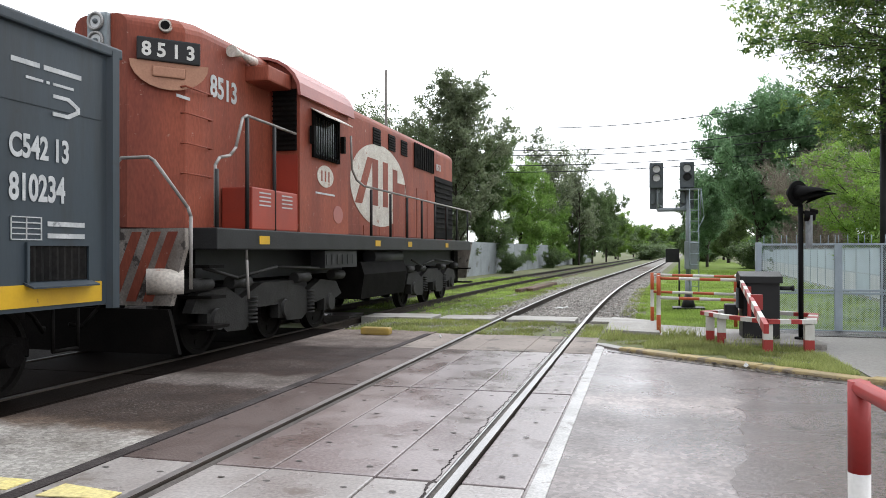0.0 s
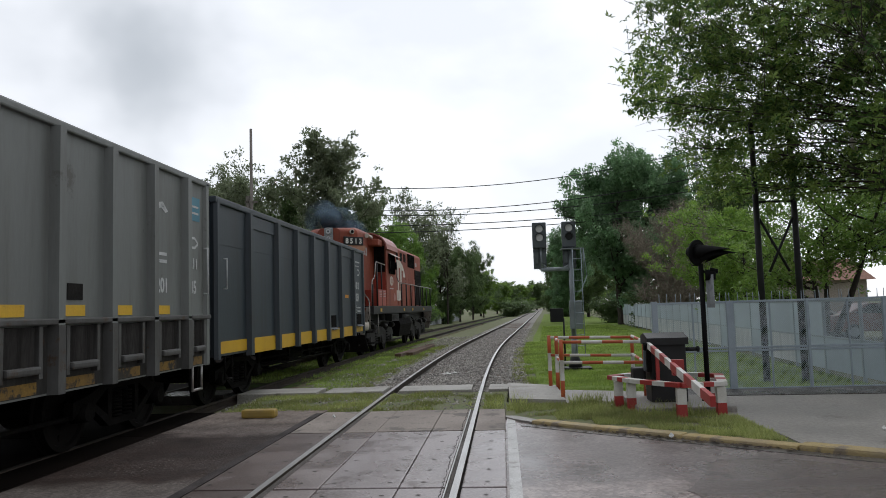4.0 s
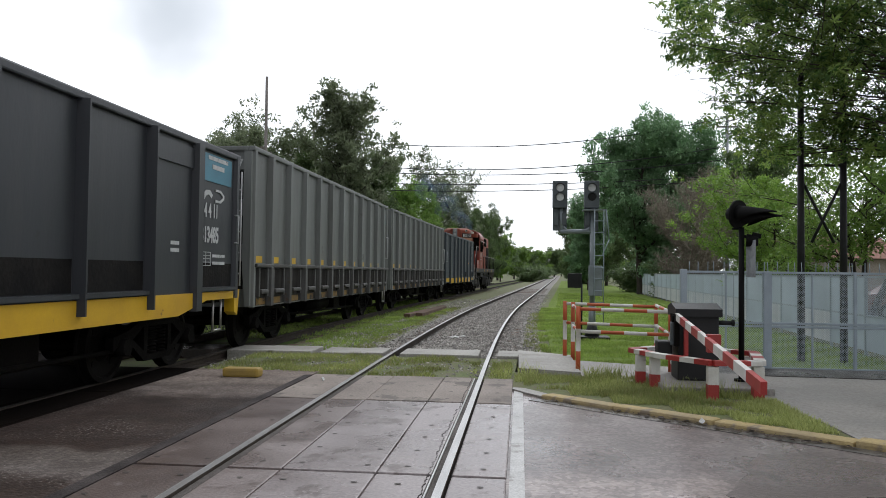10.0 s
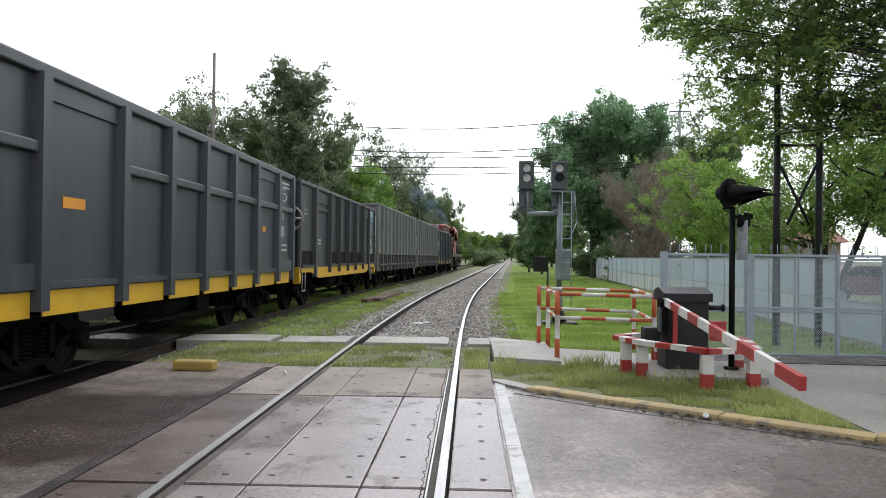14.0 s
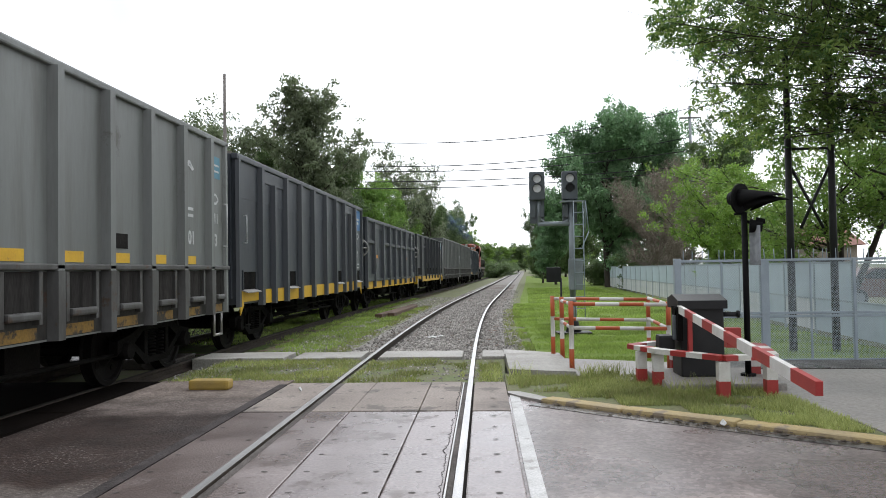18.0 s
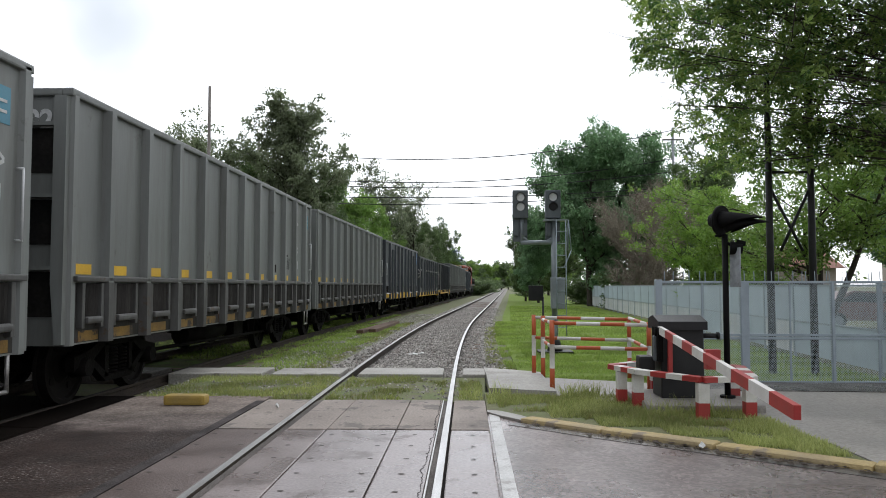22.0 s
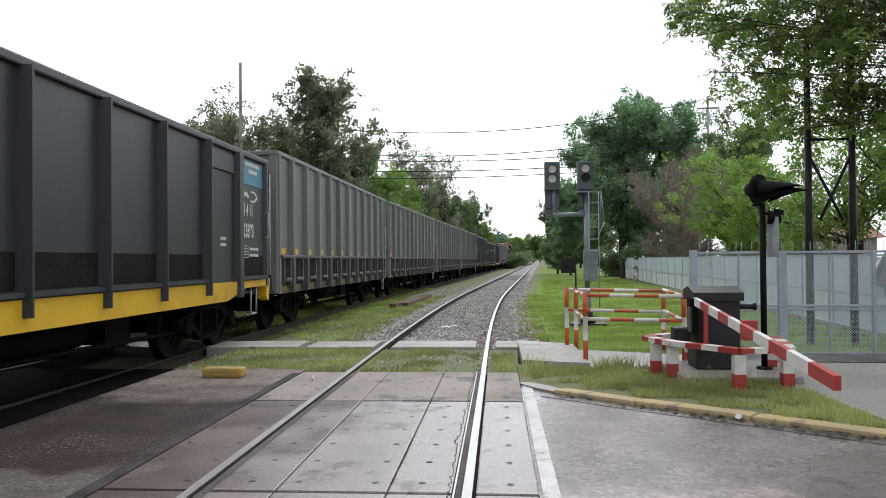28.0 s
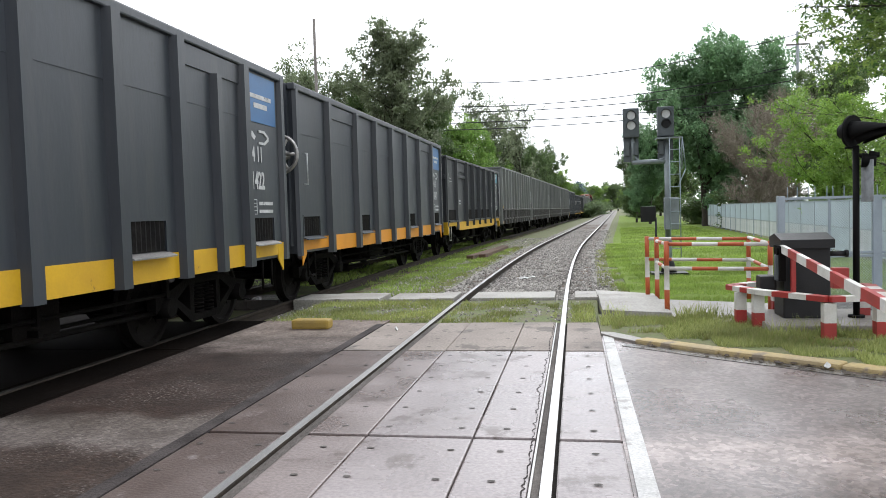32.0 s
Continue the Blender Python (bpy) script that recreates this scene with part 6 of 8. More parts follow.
    made("badge", M["letter"], car, lambda bm: extrude(bm, [(h - 0.74, 2.57), (h - 0.44, 2.57), (h - 0.33, 2.63), (h - 0.33, 2.68), (h - 0.44, 2.75), (h - 0.74, 2.75), (h - 0.74, 2.715), (h - 0.46, 2.715), (h - 0.37, 2.665), (h - 0.37, 2.65), (h - 0.46, 2.605), (h - 0.74, 2.605)], 0, W + 0.002, W + 0.006), "plain white badge outline")
    flat("inspection_plate", M["coal"], car, h - 3.78, h - 3.48, 1.77, 1.95, W + 0.002, "small black inspection plate")
    made("grab_iron", M["letter"], car, lambda bm: pipe(bm, [(W + 0.02, e - 0.02, 1.9), (W + 0.09, e - 0.02, 1.9), (W + 0.09, e - 0.02, 2.6), (W + 0.02, e - 0.02, 2.6)], 0.012, 6))
    made("step_iron", M["steel_bright"], car, lambda bm: (pipe(bm, [(W - 0.02, e - 0.35, 0.85), (W - 0.02, e - 0.35, 0.45), (W - 0.02, e - 0.02, 0.45), (W - 0.02, e - 0.02, 0.85)], 0.022, 6)))
    common(car, L, low=0.92)
    return car


def wagon_c(number, L=11.9, z1=3.36, label="", sign="sign_teal", marks="54 4 11", ladder=False):
    """Dark gondola with slanting ribs, a black recess over the sill and a fish-bellied yellow sill."""
    m = M["dark_grey"]
    car = thing("gondola_wagon", label, "freight wagon", group="wagons of the train")
    car["top"] = z1
    h = L / 2
    shell(car, m, L, 1.0, z1, taper=0.1)
    rim(car, m, L, z1, size=0.10)
    ribs = [1.56, 2.95, 4.45, 5.85, 7.25, 8.6, 10.3]
    wide = {0, 6}
    for k, r in enumerate(ribs):
        if k in wide:
            rib(car, m, h - r, 0.86, z1 - 0.08, half=0.09, depth=0.10)
        else:
            for s in (1, -1):
                made("rib", m, car, lambda bm: extrude(bm, [(s * W, h - r - 0.05), (s * (W + 0.13), h - r - 0.015), (s * (W + 0.13), h - r + 0.015), (s * W, h - r + 0.05)], 2, 0.95, z1 - 0.08))
    for y in (h - 0.05, -h + 0.05):
        rib(car, m, y, 1.0, z1 - 0.04, half=0.05, depth=0.06)
    edges = [0.1, *ribs, L - 0.1]
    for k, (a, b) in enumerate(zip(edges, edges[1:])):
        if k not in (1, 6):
            # a flat black plate marks the recess; nothing is sunk into the side
            flat("dark_recess", M["coal"], car, h - b + 0.08, h - a - 0.08, 1.20, 1.56, W + 0.002, "flat black panel for the lower recess")
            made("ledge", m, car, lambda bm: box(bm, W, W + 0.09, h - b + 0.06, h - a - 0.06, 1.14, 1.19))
    for s in (1, -1):
        x0, x1 = sorted((s * (W + 0.01), s * (W + 0.045)))
        made("sill_band", M["yellow"], car, lambda bm: extrude(bm, [(h - 0.15, 1.12), (h - 0.15, 1.00), (h - 1.2, 1.00), (h - 2.1, 0.82), (-h + 2.1, 0.82), (-h + 1.2, 1.00), (-h + 0.15, 1.00), (-h + 0.15, 1.12)], 0, x0, x1), "rusty yellow fish-bellied sill")
    for s in (1, -1):
        made("head_stock", M["yellow"], car, lambda bm: extrude(bm, [(s * (h - 0.1), 1.14), (s * (h + 0.10), 1.14), (s * (h + 0.02), 0.72), (s * (h - 0.12), 0.78)], 0, W - 0.12, W + 0.05))
    for a, b in ((1.56, 2.95), (8.6, 10.3)):
        made("corner_panel", m, car, lambda bm: box(bm, W, W + 0.03, h - b + 0.1, h - a - 0.1, z1 - 0.45, z1 - 0.16))
    made("stiffener", m, car, lambda bm: box(bm, W, W + 0.06, h - 10.2, h - 8.7, z1 - 0.66, z1 - 0.58))
    fleet_marks(car, L, number, marks, sign)
    end_text(car, number[-3:], 0.62 if ladder else 0.78, -h, z1 - 0.52, 0.34)
    made("end_beam", m, car, lambda bm: bevelled(bm, -W, W, -h - 0.07, -h + 0.01, 2.60, 2.72, r=0.02))
    if ladder:
        made("end_ladder", M["letter"], car, lambda bm: [tube(bm, (0.48, -h - 0.10, z), (0.78, -h - 0.10, z), 0.014, seg=6) for z in (1.3, 1.7, 2.1, 2.5, 2.9)] + [tube(bm, (x, -h - 0.10, 1.1), (x, -h - 0.10, z1), 0.016, seg=6) for x in (0.48, 0.78)], "pale end ladder")
    else:
        hand_brake(car, -h - 0.02, z1 - 1.0, False)
    for k in range(2):
        flat("data_line", M["letter"], car, -h + 2.0, -h + 2.45, 1.75 + 0.1 * k, 1.80 + 0.1 * k, W + 0.002)
        flat("data_line", M["letter"], car, h - 2.3, h - 2.05, 1.70 + 0.1 * k, 1.75 + 0.1 * k, W + 0.002)
    made("bracket_mark", M["letter"], car, lambda bm: (box(bm, W + 0.002, W + 0.006, -h + 0.5, -h + 0.52, 2.3, 2.8), box(bm, W + 0.002, W + 0.006, -h + 0.52, -h + 0.95, 2.52, 2.54), box(bm, W + 0.002, W + 0.006, -h + 0.55, -h + 0.9, 2.62, 2.64)))
    made("ladder_frame", M["letter"], car, lambda bm: pipe(bm, [(W + 0.03, h - 0.12, 1.9), (W + 0.1, h - 0.12, 1.9), (W + 0.1, h - 0.12, 2.35), (W + 0.03, h - 0.12, 2.35)], 0.012, 6))
    made("end_ladder", M["letter"], car, lambda bm: [tube(bm, (1.30, h + 0.08, z), (1.55, h + 0.08, z), 0.012, seg=6) for z in (1.4, 1.75, 2.1, 2.45, 2.8)] + [tube(bm, (1.55, h + 0.08, 1.2), (1.55, h + 0.08, 3.1), 0.014, seg=6)])
    for y in (-h + 0.5, h - 0.8):
        made("step_iron", M["steel_bright"], car, lambda bm: pipe(bm, [(W - 0.02, y, 1.0), (W - 0.02, y, 0.52), (W - 0.02, y + 0.3, 0.52), (W - 0.02, y + 0.3, 1.0)], 0.02, 6))
    common(car, L, low=1.0)
    return car


def wagon_d(number, L=12.0, z1=3.36, label=""):
    """Dark gondola with a heavy horizontal stiffener under the rim."""
    m = M["slate"]
    car = thing("gondola_wagon", label, "freight wagon", group="wagons of the train")
    car["top"] = z1
    h = L / 2
    shell(car, m, L, 0.92, z1, taper=0.1)
    rim(car, m, L, z1, size=0.13, out=0.07)
    ribs = [1.45, 3.1, 4.55, 6.0, 7.4, 8.85, 10.6]
    for r in ribs:
        rib(car, m, h - r, 0.86, z1 - 0.1, half=0.08, depth=0.11)
    for y in (h - 0.06, -h + 0.06):
        rib(car, m, y, 0.86, z1 - 0.05, half=0.07, depth=0.09)
    made("stiffener", m, car, lambda bm: [bevelled(bm, *sorted((s * W, s * (W + 0.08))), y0, y1, 2.44, 2.56, r=0.02) for s in (1, -1) for y0, y1 in ((-h + 0.05, h - 10.6), (h - 8.85, h - 0.05))])
    for a, b in ((8.85, 10.6), (1.45, 3.1)):
        made("corner_panel", m, car, lambda bm: box(bm, W, W + 0.03, h - b + 0.1, h - a - 0.1, z1 - 0.34, z1 - 0.13))
    edges = [0.14, *ribs, L - 0.14]
    for k, (a, b) in enumerate(zip(edges, edges[1:])):
        for s in (1, -1):
            made("sill_band", M["yellow"], car, lambda bm: box(bm, *sorted((s * (W + 0.001), s * (W + 0.016))), h - b + 0.11, h - a - 0.11, 0.80, 1.06))
            made("ledge", m, car, lambda bm: box(bm, *sorted((s * W, s * (W + 0.07))), h - b + 0.09, h - a - 0.09, 1.08, 1.34 if k in (0, 7) else 1.15))
    fleet_marks(car, L, number, "54 4 11", None)
    for k in range(2):
        flat("data_line", M["letter"], car, h - 0.9, h - 0.25, 3.0 + 0.09 * k, 3.04 + 0.09 * k, W + 0.004)
    for y, w in ((h - 2.5, 0.24), (h - 10.12, 0.46)):
        flat("placard", M["amber"], car, y, y + w, 1.93, 2.05, W + 0.002, "small orange patch")
    hand_brake(car, -h - 0.02, 2.25)
    for s in (1, -1):
        for x in (-1.35, -0.4, 0.5, 1.38):
            made("end_rib", m, car, lambda bm: box(bm, x - 0.06, x + 0.06, *sorted((s * h, s * (h + 0.1))), 0.95, z1 - 0.05))
        made("end_stiffener", m, car, lambda bm: box(bm, -W, W, *sorted((s * h, s * (h + 0.07))), 2.40, 2.52))
    end_text(car, number[-3:], 0.78, -h, z1 - 0.52, 0.30)
    common(car, L)
    return car


def louvre(bm, x, y0, y1, z0, z1, n, t=0.02):
    for k in range(n):
        z = z0 + (z1 - z0) * k / n
        extrude(bm, [(x, z), (x + t, z), (x + 0.004, z + (z1 - z0) / n * 0.8), (x, z + (z1 - z0) / n * 0.8)], 1, y0, y1)


def locomotive():
    car = thing("diesel_locomotive", "weathered red diesel locomotive with white oval badge", "locomotive")
    R, D = M["loco_red"], M["deck_grey"]
    L = 16.2            # y runs from the near end (0) to the leading end (L)
    made("frame", D, car, lambda bm: (bevelled(bm, -1.47, 1.47, 1.1, L - 0.5, 1.44, 1.73, r=0.02), box(bm, -0.9, 0.9, 0.5, L - 0.2, 1.0, 1.44)))
    # hoods: rounded top edges
    def hood_outline(half, z0, z1, r=0.30):
        o = [(-half, z0), (-half, z1 - r)]
        o += [(-half + r - r * math.cos(a), z1 - r + r * math.sin(a) * 0.75) for a in [math.pi / 2 * k / 5 for k in range(1, 6)]]
        return o + [(-u, v) for u, v in o[::-1]]
    made("long_hood", R, car, lambda bm: extrude(bm, hood_outline(0.93, 1.73, 4.56), 1, 5.55, L - 0.75))
    def nose(bm):
        # short hood with cut-off corners at the end
        z1 = 4.66
        secs = [(0.72, 0.40, 4.56), (1.25, 0.90, 4.62), (1.6, 0.93, z1), (4.0, 0.93, z1)]
        rings = []
        for y, hw, zt in secs:
            o = hood_outline(hw, 1.73, zt, 0.28 if hw > 0.6 else 0.2)
            rings.append([bm.verts.new((u, y, v)) for u, v in o])
        n = len(rings[0])
        for a, b in zip(rings, rings[1:]):
            for k in range(n):
                bm.faces.new((a[k], a[(k + 1) % n], b[(k + 1) % n], b[k]))
        bm.faces.new(rings[0])
        bm.faces.new(rings[-1][::-1])
    made("short_hood", R, car, nose)
    def cab(bm):
        o = [(-1.45, 1.73), (-1.45, 3.95)] + [(-1.45 + 0.75 * (1 - math.cos(a)) * 1.0, 3.95 + 0.60 * math.sin(a)) for a in [math.pi / 2 * k / 6 for k in range(1, 7)]]
        o = o + [(-u, v) for u, v in o[::-1]]
        extrude(bm, o, 1, 3.55, 5.6)
    made("cab", R, car, cab)
    made("cab_roof", M["loco_roof"], car, lambda bm: extrude(bm, [(1.47, 3.93), (1.52, 3.93)] + [(1.52 - 0.8 * (1 - math.cos(a)), 3.97 + 0.62 * math.sin(a)) for a in [math.pi / 2 * k / 6 for k in range(1, 7)]] + [(0.1, 4.60), (0.1, 4.56)] + [(1.47 - 0.75 * (1 - math.cos(a)), 3.95 + 0.60 * math.sin(a)) for a in [math.pi / 2 * k / 6 for k in range(6, 0, -1)]], 1, 3.45, 5.75), "faded pink-red cab roof")
    # number boards and lamps on the near end
    q = made("number_board", M["black"], car, lambda bm: bevelled(bm, -0.40, 0.40, -0.03, 0.03, -0.15, 0.15, r=0.02), "black number board with white digits")
    q.matrix_local = pose(0.80, 1.035, 4.05, 0, 0, 46)
    lettering("number_lettering", "8 5 1 3", 0.25, M["white"], q, pose(-0.345, -0.034, -0.09, 90, 0, 0), stretch=0.95)
    ml = made("marker_light", M["logo_white"], car, lambda bm: tube(bm, (0.73, 1.06, 4.38), (0.78, 0.98, 4.38), 0.082, seg=16), "pale ring round a dark marker lamp")
    made("dark_lens", M["coal"], ml, lambda bm: tube(bm, (0.77, 0.996, 4.38), (0.783, 0.976, 4.38), 0.058, seg=16))
    hl = made("headlight", M["signal_grey"], car, lambda bm: bevelled(bm, -0.16, 0.16, 0.64, 0.74, 4.0, 4.52, r=0.05), "twin round headlights in a grey plate")
    for z in (4.39, 4.14):
        made("lamp", M["lens"], hl, lambda bm: tube(bm, (0, 0.625, z), (0, 0.66, z), 0.088, seg=20))
        def ring(bm):
            for k in range(20):
                a, b = 2 * math.pi * k / 20, 2 * math.pi * (k + 1) / 20
                tube(bm, (0.105 * math.cos(a), 0.62, z + 0.105 * math.sin(a)), (0.105 * math.cos(b), 0.62, z + 0.105 * math.sin(b)), 0.022, seg=6, caps=False)
        made("lamp_ring", M["steel_bright"], hl, ring)
        made("bulb", M["signal_dark"], hl, lambda bm: ball(bm, (0, 0.615, z), 0.035, 10, 6))
    # faded crescent and small hatch under the number board
    def crescent(bm):
        extrude(bm, [(-0.50, 0.0), (0.50, 0.0)] + [(0.50 * math.cos(a), -0.36 * math.sin(a)) for a in [math.pi * k / 12 for k in range(1, 12)]], 1, -0.004, 0.004)
    cr = made("faded_crescent", M["peach"], car, crescent, "faded peach crescent under the number board")
    cr.matrix_local = pose(0.80, 1.05, 3.90, 0, 0, 46)
    ht = made("small_hatch", M["peach"], car, lambda bm: bevelled(bm, -0.22, 0.20, -0.03, 0.0, -0.20, -0.06, r=0.02))
    ht.matrix_local = pose(0.80, 1.045, 3.90, 0, 0, 46)
    flat("caption", M["letter"], car, 1.0, 1.3, 3.44, 3.48, 0.935)
    side_text(car, "8513", 1.78, 3.62, 0.42, 0.935, 0.86, "number_lettering")
    made("mask_panel", M["loco_red_clean"], car, lambda bm: box(bm, 0.40, 0.42, 0.85, 0.87, 3.0, 3.5))
    made("horn", M["logo_white"], car, lambda bm: (tube(bm, (1.02, 2.5, 4.36), (1.02, 2.2, 4.34), 0.03, 0.09, seg=12), tube(bm, (1.02, 2.5, 4.36), (1.02, 2.85, 4.33), 0.03, 0.08, seg=12), tube(bm, (0.85, 2.5, 4.36), (1.02, 2.5, 4.36), 0.03)))
    made("air_intake", R, car, lambda bm: bevelled(bm, 0.80, 1.32, 2.75, 3.55, 4.02, 4.26, r=0.03))
    # cab front wall: dark slatted window
    made("front_window", M["coal"], car, lambda bm: (box(bm, 0.98, 1.40, 3.535, 3.55, 3.05, 4.05),))
    made("window_grille", M["under"], car, lambda bm: [box(bm, 0.98, 1.40, 3.50, 3.53, z, z + 0.02) for z in [3.05 + 0.08 * k for k in range(13)]])
    made("cab_door", M["loco_red_clean"], car, lambda bm: box(bm, 0.97, 1.42, 3.53, 3.55, 1.78, 2.98))
    w = made("side_window", M["glass_dark"], car, lambda bm: box(bm, 1.445, 1.455, 4.05, 5.05, 3.06, 3.72), "dark side window with guard bars")
    made("window_frame", M["under"], w, lambda bm: (box(bm, 1.45, 1.50, 4.0, 4.08, 3.0, 3.78), box(bm, 1.45, 1.50, 5.02, 5.1, 3.0, 3.78), box(bm, 1.45, 1.50, 4.0, 5.1, 3.0, 3.06), box(bm, 1.45, 1.50, 4.0, 5.1, 3.72, 3.78)))
    for k in range(10):
        made("guard_bar", M["under"], w, lambda bm: tube(bm, (1.52, 4.1 + 0.1 * k, 3.0), (1.52, 4.1 + 0.1 * k, 3.75), 0.010, seg=6))
    made("sun_visor", M["logo_white"], w, lambda bm: extrude(bm, [(1.46, 3.82), (1.46, 3.80), (1.72, 3.66), (1.72, 3.68)], 1, 3.95, 5.15))
    made("mirror", M["under"], w, lambda bm: (box(bm, 1.48, 1.56, 3.86, 3.95, 3.2, 3.5), box(bm, 1.48, 1.56, 5.15, 5.22, 3.2, 3.5)))
    def disc(bm, x, y, z, ry, rz, n=40):
        o = [(y + ry * math.cos(2 * math.pi * k / n), z + rz * math.sin(2 * math.pi * k / n)) for k in range(n)]
        extrude(bm, o, 0, x, x + 0.006)
    made("small_badge", M["logo_white"], car, lambda bm: disc(bm, 1.452, 4.55, 2.72, 0.34, 0.19), "small plain white oval")
    made("badge_bars", R, car, lambda bm: [box(bm, 1.459, 1.462, 4.36 + 0.15 * k, 4.41 + 0.15 * k, 2.63, 2.81) for k in range(3)])
    flat("caption", M["letter"], car, 4.15, 4.95, 2.40, 2.43, 1.452)
    made("faded_patch", M["loco_roof"], car, lambda bm: disc(bm, 1.451, 5.1, 2.08, 0.22, 0.16), "faded pink patch")
    # great white oval on the long hood
    made("oval_badge", M["logo_white"], car, lambda bm: disc(bm, 0.932, 8.8, 2.92, 1.85, 0.94), "large weathered white oval badge")
    for o in ([(7.2, 2.45), (7.62, 2.45), (8.3, 3.5), (7.95, 3.5)], [(8.25, 2.45), (8.62, 2.45), (8.62, 3.5), (8.25, 3.5)], [(8.95, 2.45), (9.3, 2.45), (9.3, 3.5), (8.95, 3.5)], [(9.65, 2.45), (10.0, 2.45), (10.0, 3.4), (9.65, 3.4)]):
        made("oval_bar", R, car, lambda bm: extrude(bm, o, 0, 0.939, 0.942))
    # louvres and doors of the long hood
    for y in (8.3, 9.35, 10.3):
        made("louvre", M["under"], car, lambda bm: (box(bm, 0.93, 0.936, y, y + 0.5, 3.84, 4.22), louvre(bm, 0.936, y, y + 0.5, 3.84, 4.22, 6)))
    made("radiator_grille", M["coal"], car, lambda bm: (box(bm, 0.93, 0.95, 11.4, 13.2, 3.65, 4.3), [box(bm, 0.95, 0.975, 11.4 + 0.18 * k, 11.43 + 0.18 * k, 3.65, 4.3) for k in range(11)]))
    made("leading_grille", M["coal"], car, lambda bm: (box(bm, 0.93, 0.95, 13.4, 15.4, 1.78, 3.6), [box(bm, 0.95, 0.98, 13.4, 15.4, 1.8 + 0.15 * k, 1.84 + 0.15 * k) for k in range(12)]))
    for k in range(9):
        y = 5.75 + k * 0.98
        made("hood_door", R, car, lambda bm: (bevelled(bm, 0.93, 0.945, y, y + 0.92, 1.78, 1.98 if 0.8 < y < 9.4 else 3.1, r=0.004),))
    side_text(car, "8513", 13.5, 3.78, 0.26, 0.96, 0.9, "number_lettering")
    made("exhaust", M["under"], car, lambda bm: (bevelled(bm, -0.25, 0.25, 8.2, 9.0, 4.5, 4.75, r=0.03),))
    # battery box, steps and handrails
    made("battery_box", M["loco_red_clean"], car, lambda bm: bevelled(bm, 0.95, 1.44, 2.05, 3.5, 1.73, 2.34, r=0.02), "bright red battery box with vents")
    for y in (2.25, 2.95):
        for z in (2.08, 2.14, 2.20, 2.26):
            made("vent_slot", M["letter"], car, lambda bm: box(bm, 1.44, 1.446, y, y + 0.35, z, z + 0.02))
    for pts, r in (
        ([(1.40, 1.17, 1.75), (1.40, 1.17, 2.55), (1.40, 1.27, 2.66), (1.40, 1.53, 2.72), (1.40, 1.68, 2.85), (1.40, 1.86, 3.28), (1.40, 1.98, 3.34), (1.40, 3.5, 3.31)], 0.022),
        ([(1.42, 5.8, 3.62), (1.42, 5.85, 3.0), (1.42, 6.1, 2.80), (1.42, 6.5, 2.72), (1.42, L - 0.3, 2.68), (1.42, L - 0.2, 2.5)], 0.022),
        ([(0.45, 0.42, 1.8), (0.45, 0.42, 2.5), (0.55, 0.42, 2.58), (0.95, 0.42, 2.58), (1.02, 0.43, 2.53), (1.40, 0.56, 1.96), (1.43, 0.58, 1.85), (1.43, 0.58, 0.95)], 0.022),
        ([(1.42, 1.9, 1.7), (1.44, 1.9, 1.3), (1.44, 1.95, 0.75)], 0.02),
    ):
        made("handrail", M["rail_pipe"], car, lambda bm: pipe(bm, pts, r, 7), "thin worn grey handrail")
    for y in (1.17, 1.95, 2.75, 6.9, 8.1, 9.3, 10.5, 11.7, 12.9, 14.1, L - 0.7):
        made("stanchion", D, car, lambda bm: tube(bm, (1.42, y, 1.70), (1.42, y, 3.3 if 1.8 < y < 3 else 2.68 if y > 3 else 2.5), 0.03, seg=7))
    for z in (2.45, 2.85, 3.25, 3.6):
        made("grab_iron", R, car, lambda bm: pipe(bm, [(0.9, 1.15, z), (0.99, 1.12, z), (0.99, 1.75, z), (0.93, 1.75, z)], 0.013, 6))
    for d in ((0.95, 1.5, 0.95, 1.35, 0.42, 0.46), (0.95, 1.45, 1.0, 1.35, 0.80, 0.84), (0.95, 1.42, 1.0, 1.35, 1.2, 1.24), (1.0, 1.5, L - 0.75, L - 0.35, 0.42, 0.46), (1.0, 1.45, L - 0.75, L - 0.35, 0.85, 0.89)):
        boxes("step", M["under"], car, d)
    for d in ((0.9, 0.95, 0.9, 1.4, 0.4, 1.5), (0.95, 1.0, L - 0.8, L - 0.3, 0.4, 1.5)):
        boxes("step_hanger", M["under"], car, d)
    # pilots with red and white chevrons
    pl = made("pilot", M["pilot_white"], car, lambda bm: extrude(bm, [(-1.45, 1.7), (1.45, 1.7), (1.45, 1.45), (1.25, 0.75), (-1.25, 0.75), (-1.45, 1.45)], 1, 0.42, 0.5), "grimy white pilot with red chevrons")
    made("pilot", M["pilot_white"], car, lambda bm: extrude(bm, [(-1.45, 1.7), (1.45, 1.7), (1.25, 0.55), (-1.25, 0.55)], 1, L - 0.22, L - 0.14))
    for x in (-1.2, -0.8, 0.35, 0.62, 0.86):
        made("chevron", M["loco_red"], pl, lambda bm: extrude(bm, [(x, 0.8), (x + 0.14, 0.8), (x + 0.5, 1.66), (x + 0.36, 1.66)], 1, 0.412, 0.418))
    made("snow_plough", M["under"], car, lambda bm: extrude(bm, [(-1.3, 0.72), (1.3, 0.72), (1.45, 0.18), (-1.45, 0.18)], 1, 0.30, 0.36))
    made("air_cylinder", M["logo_white"], car, lambda bm: tube(bm, (1.0, 0.3, 1.05), (1.35, 0.55, 1.05), 0.16, seg=16))
    made("coupler_cap", M["steel_bright"], car, lambda bm: tube(bm, (0.5, 0.1, 0.9), (0.5, -0.25, 0.9), 0.1))
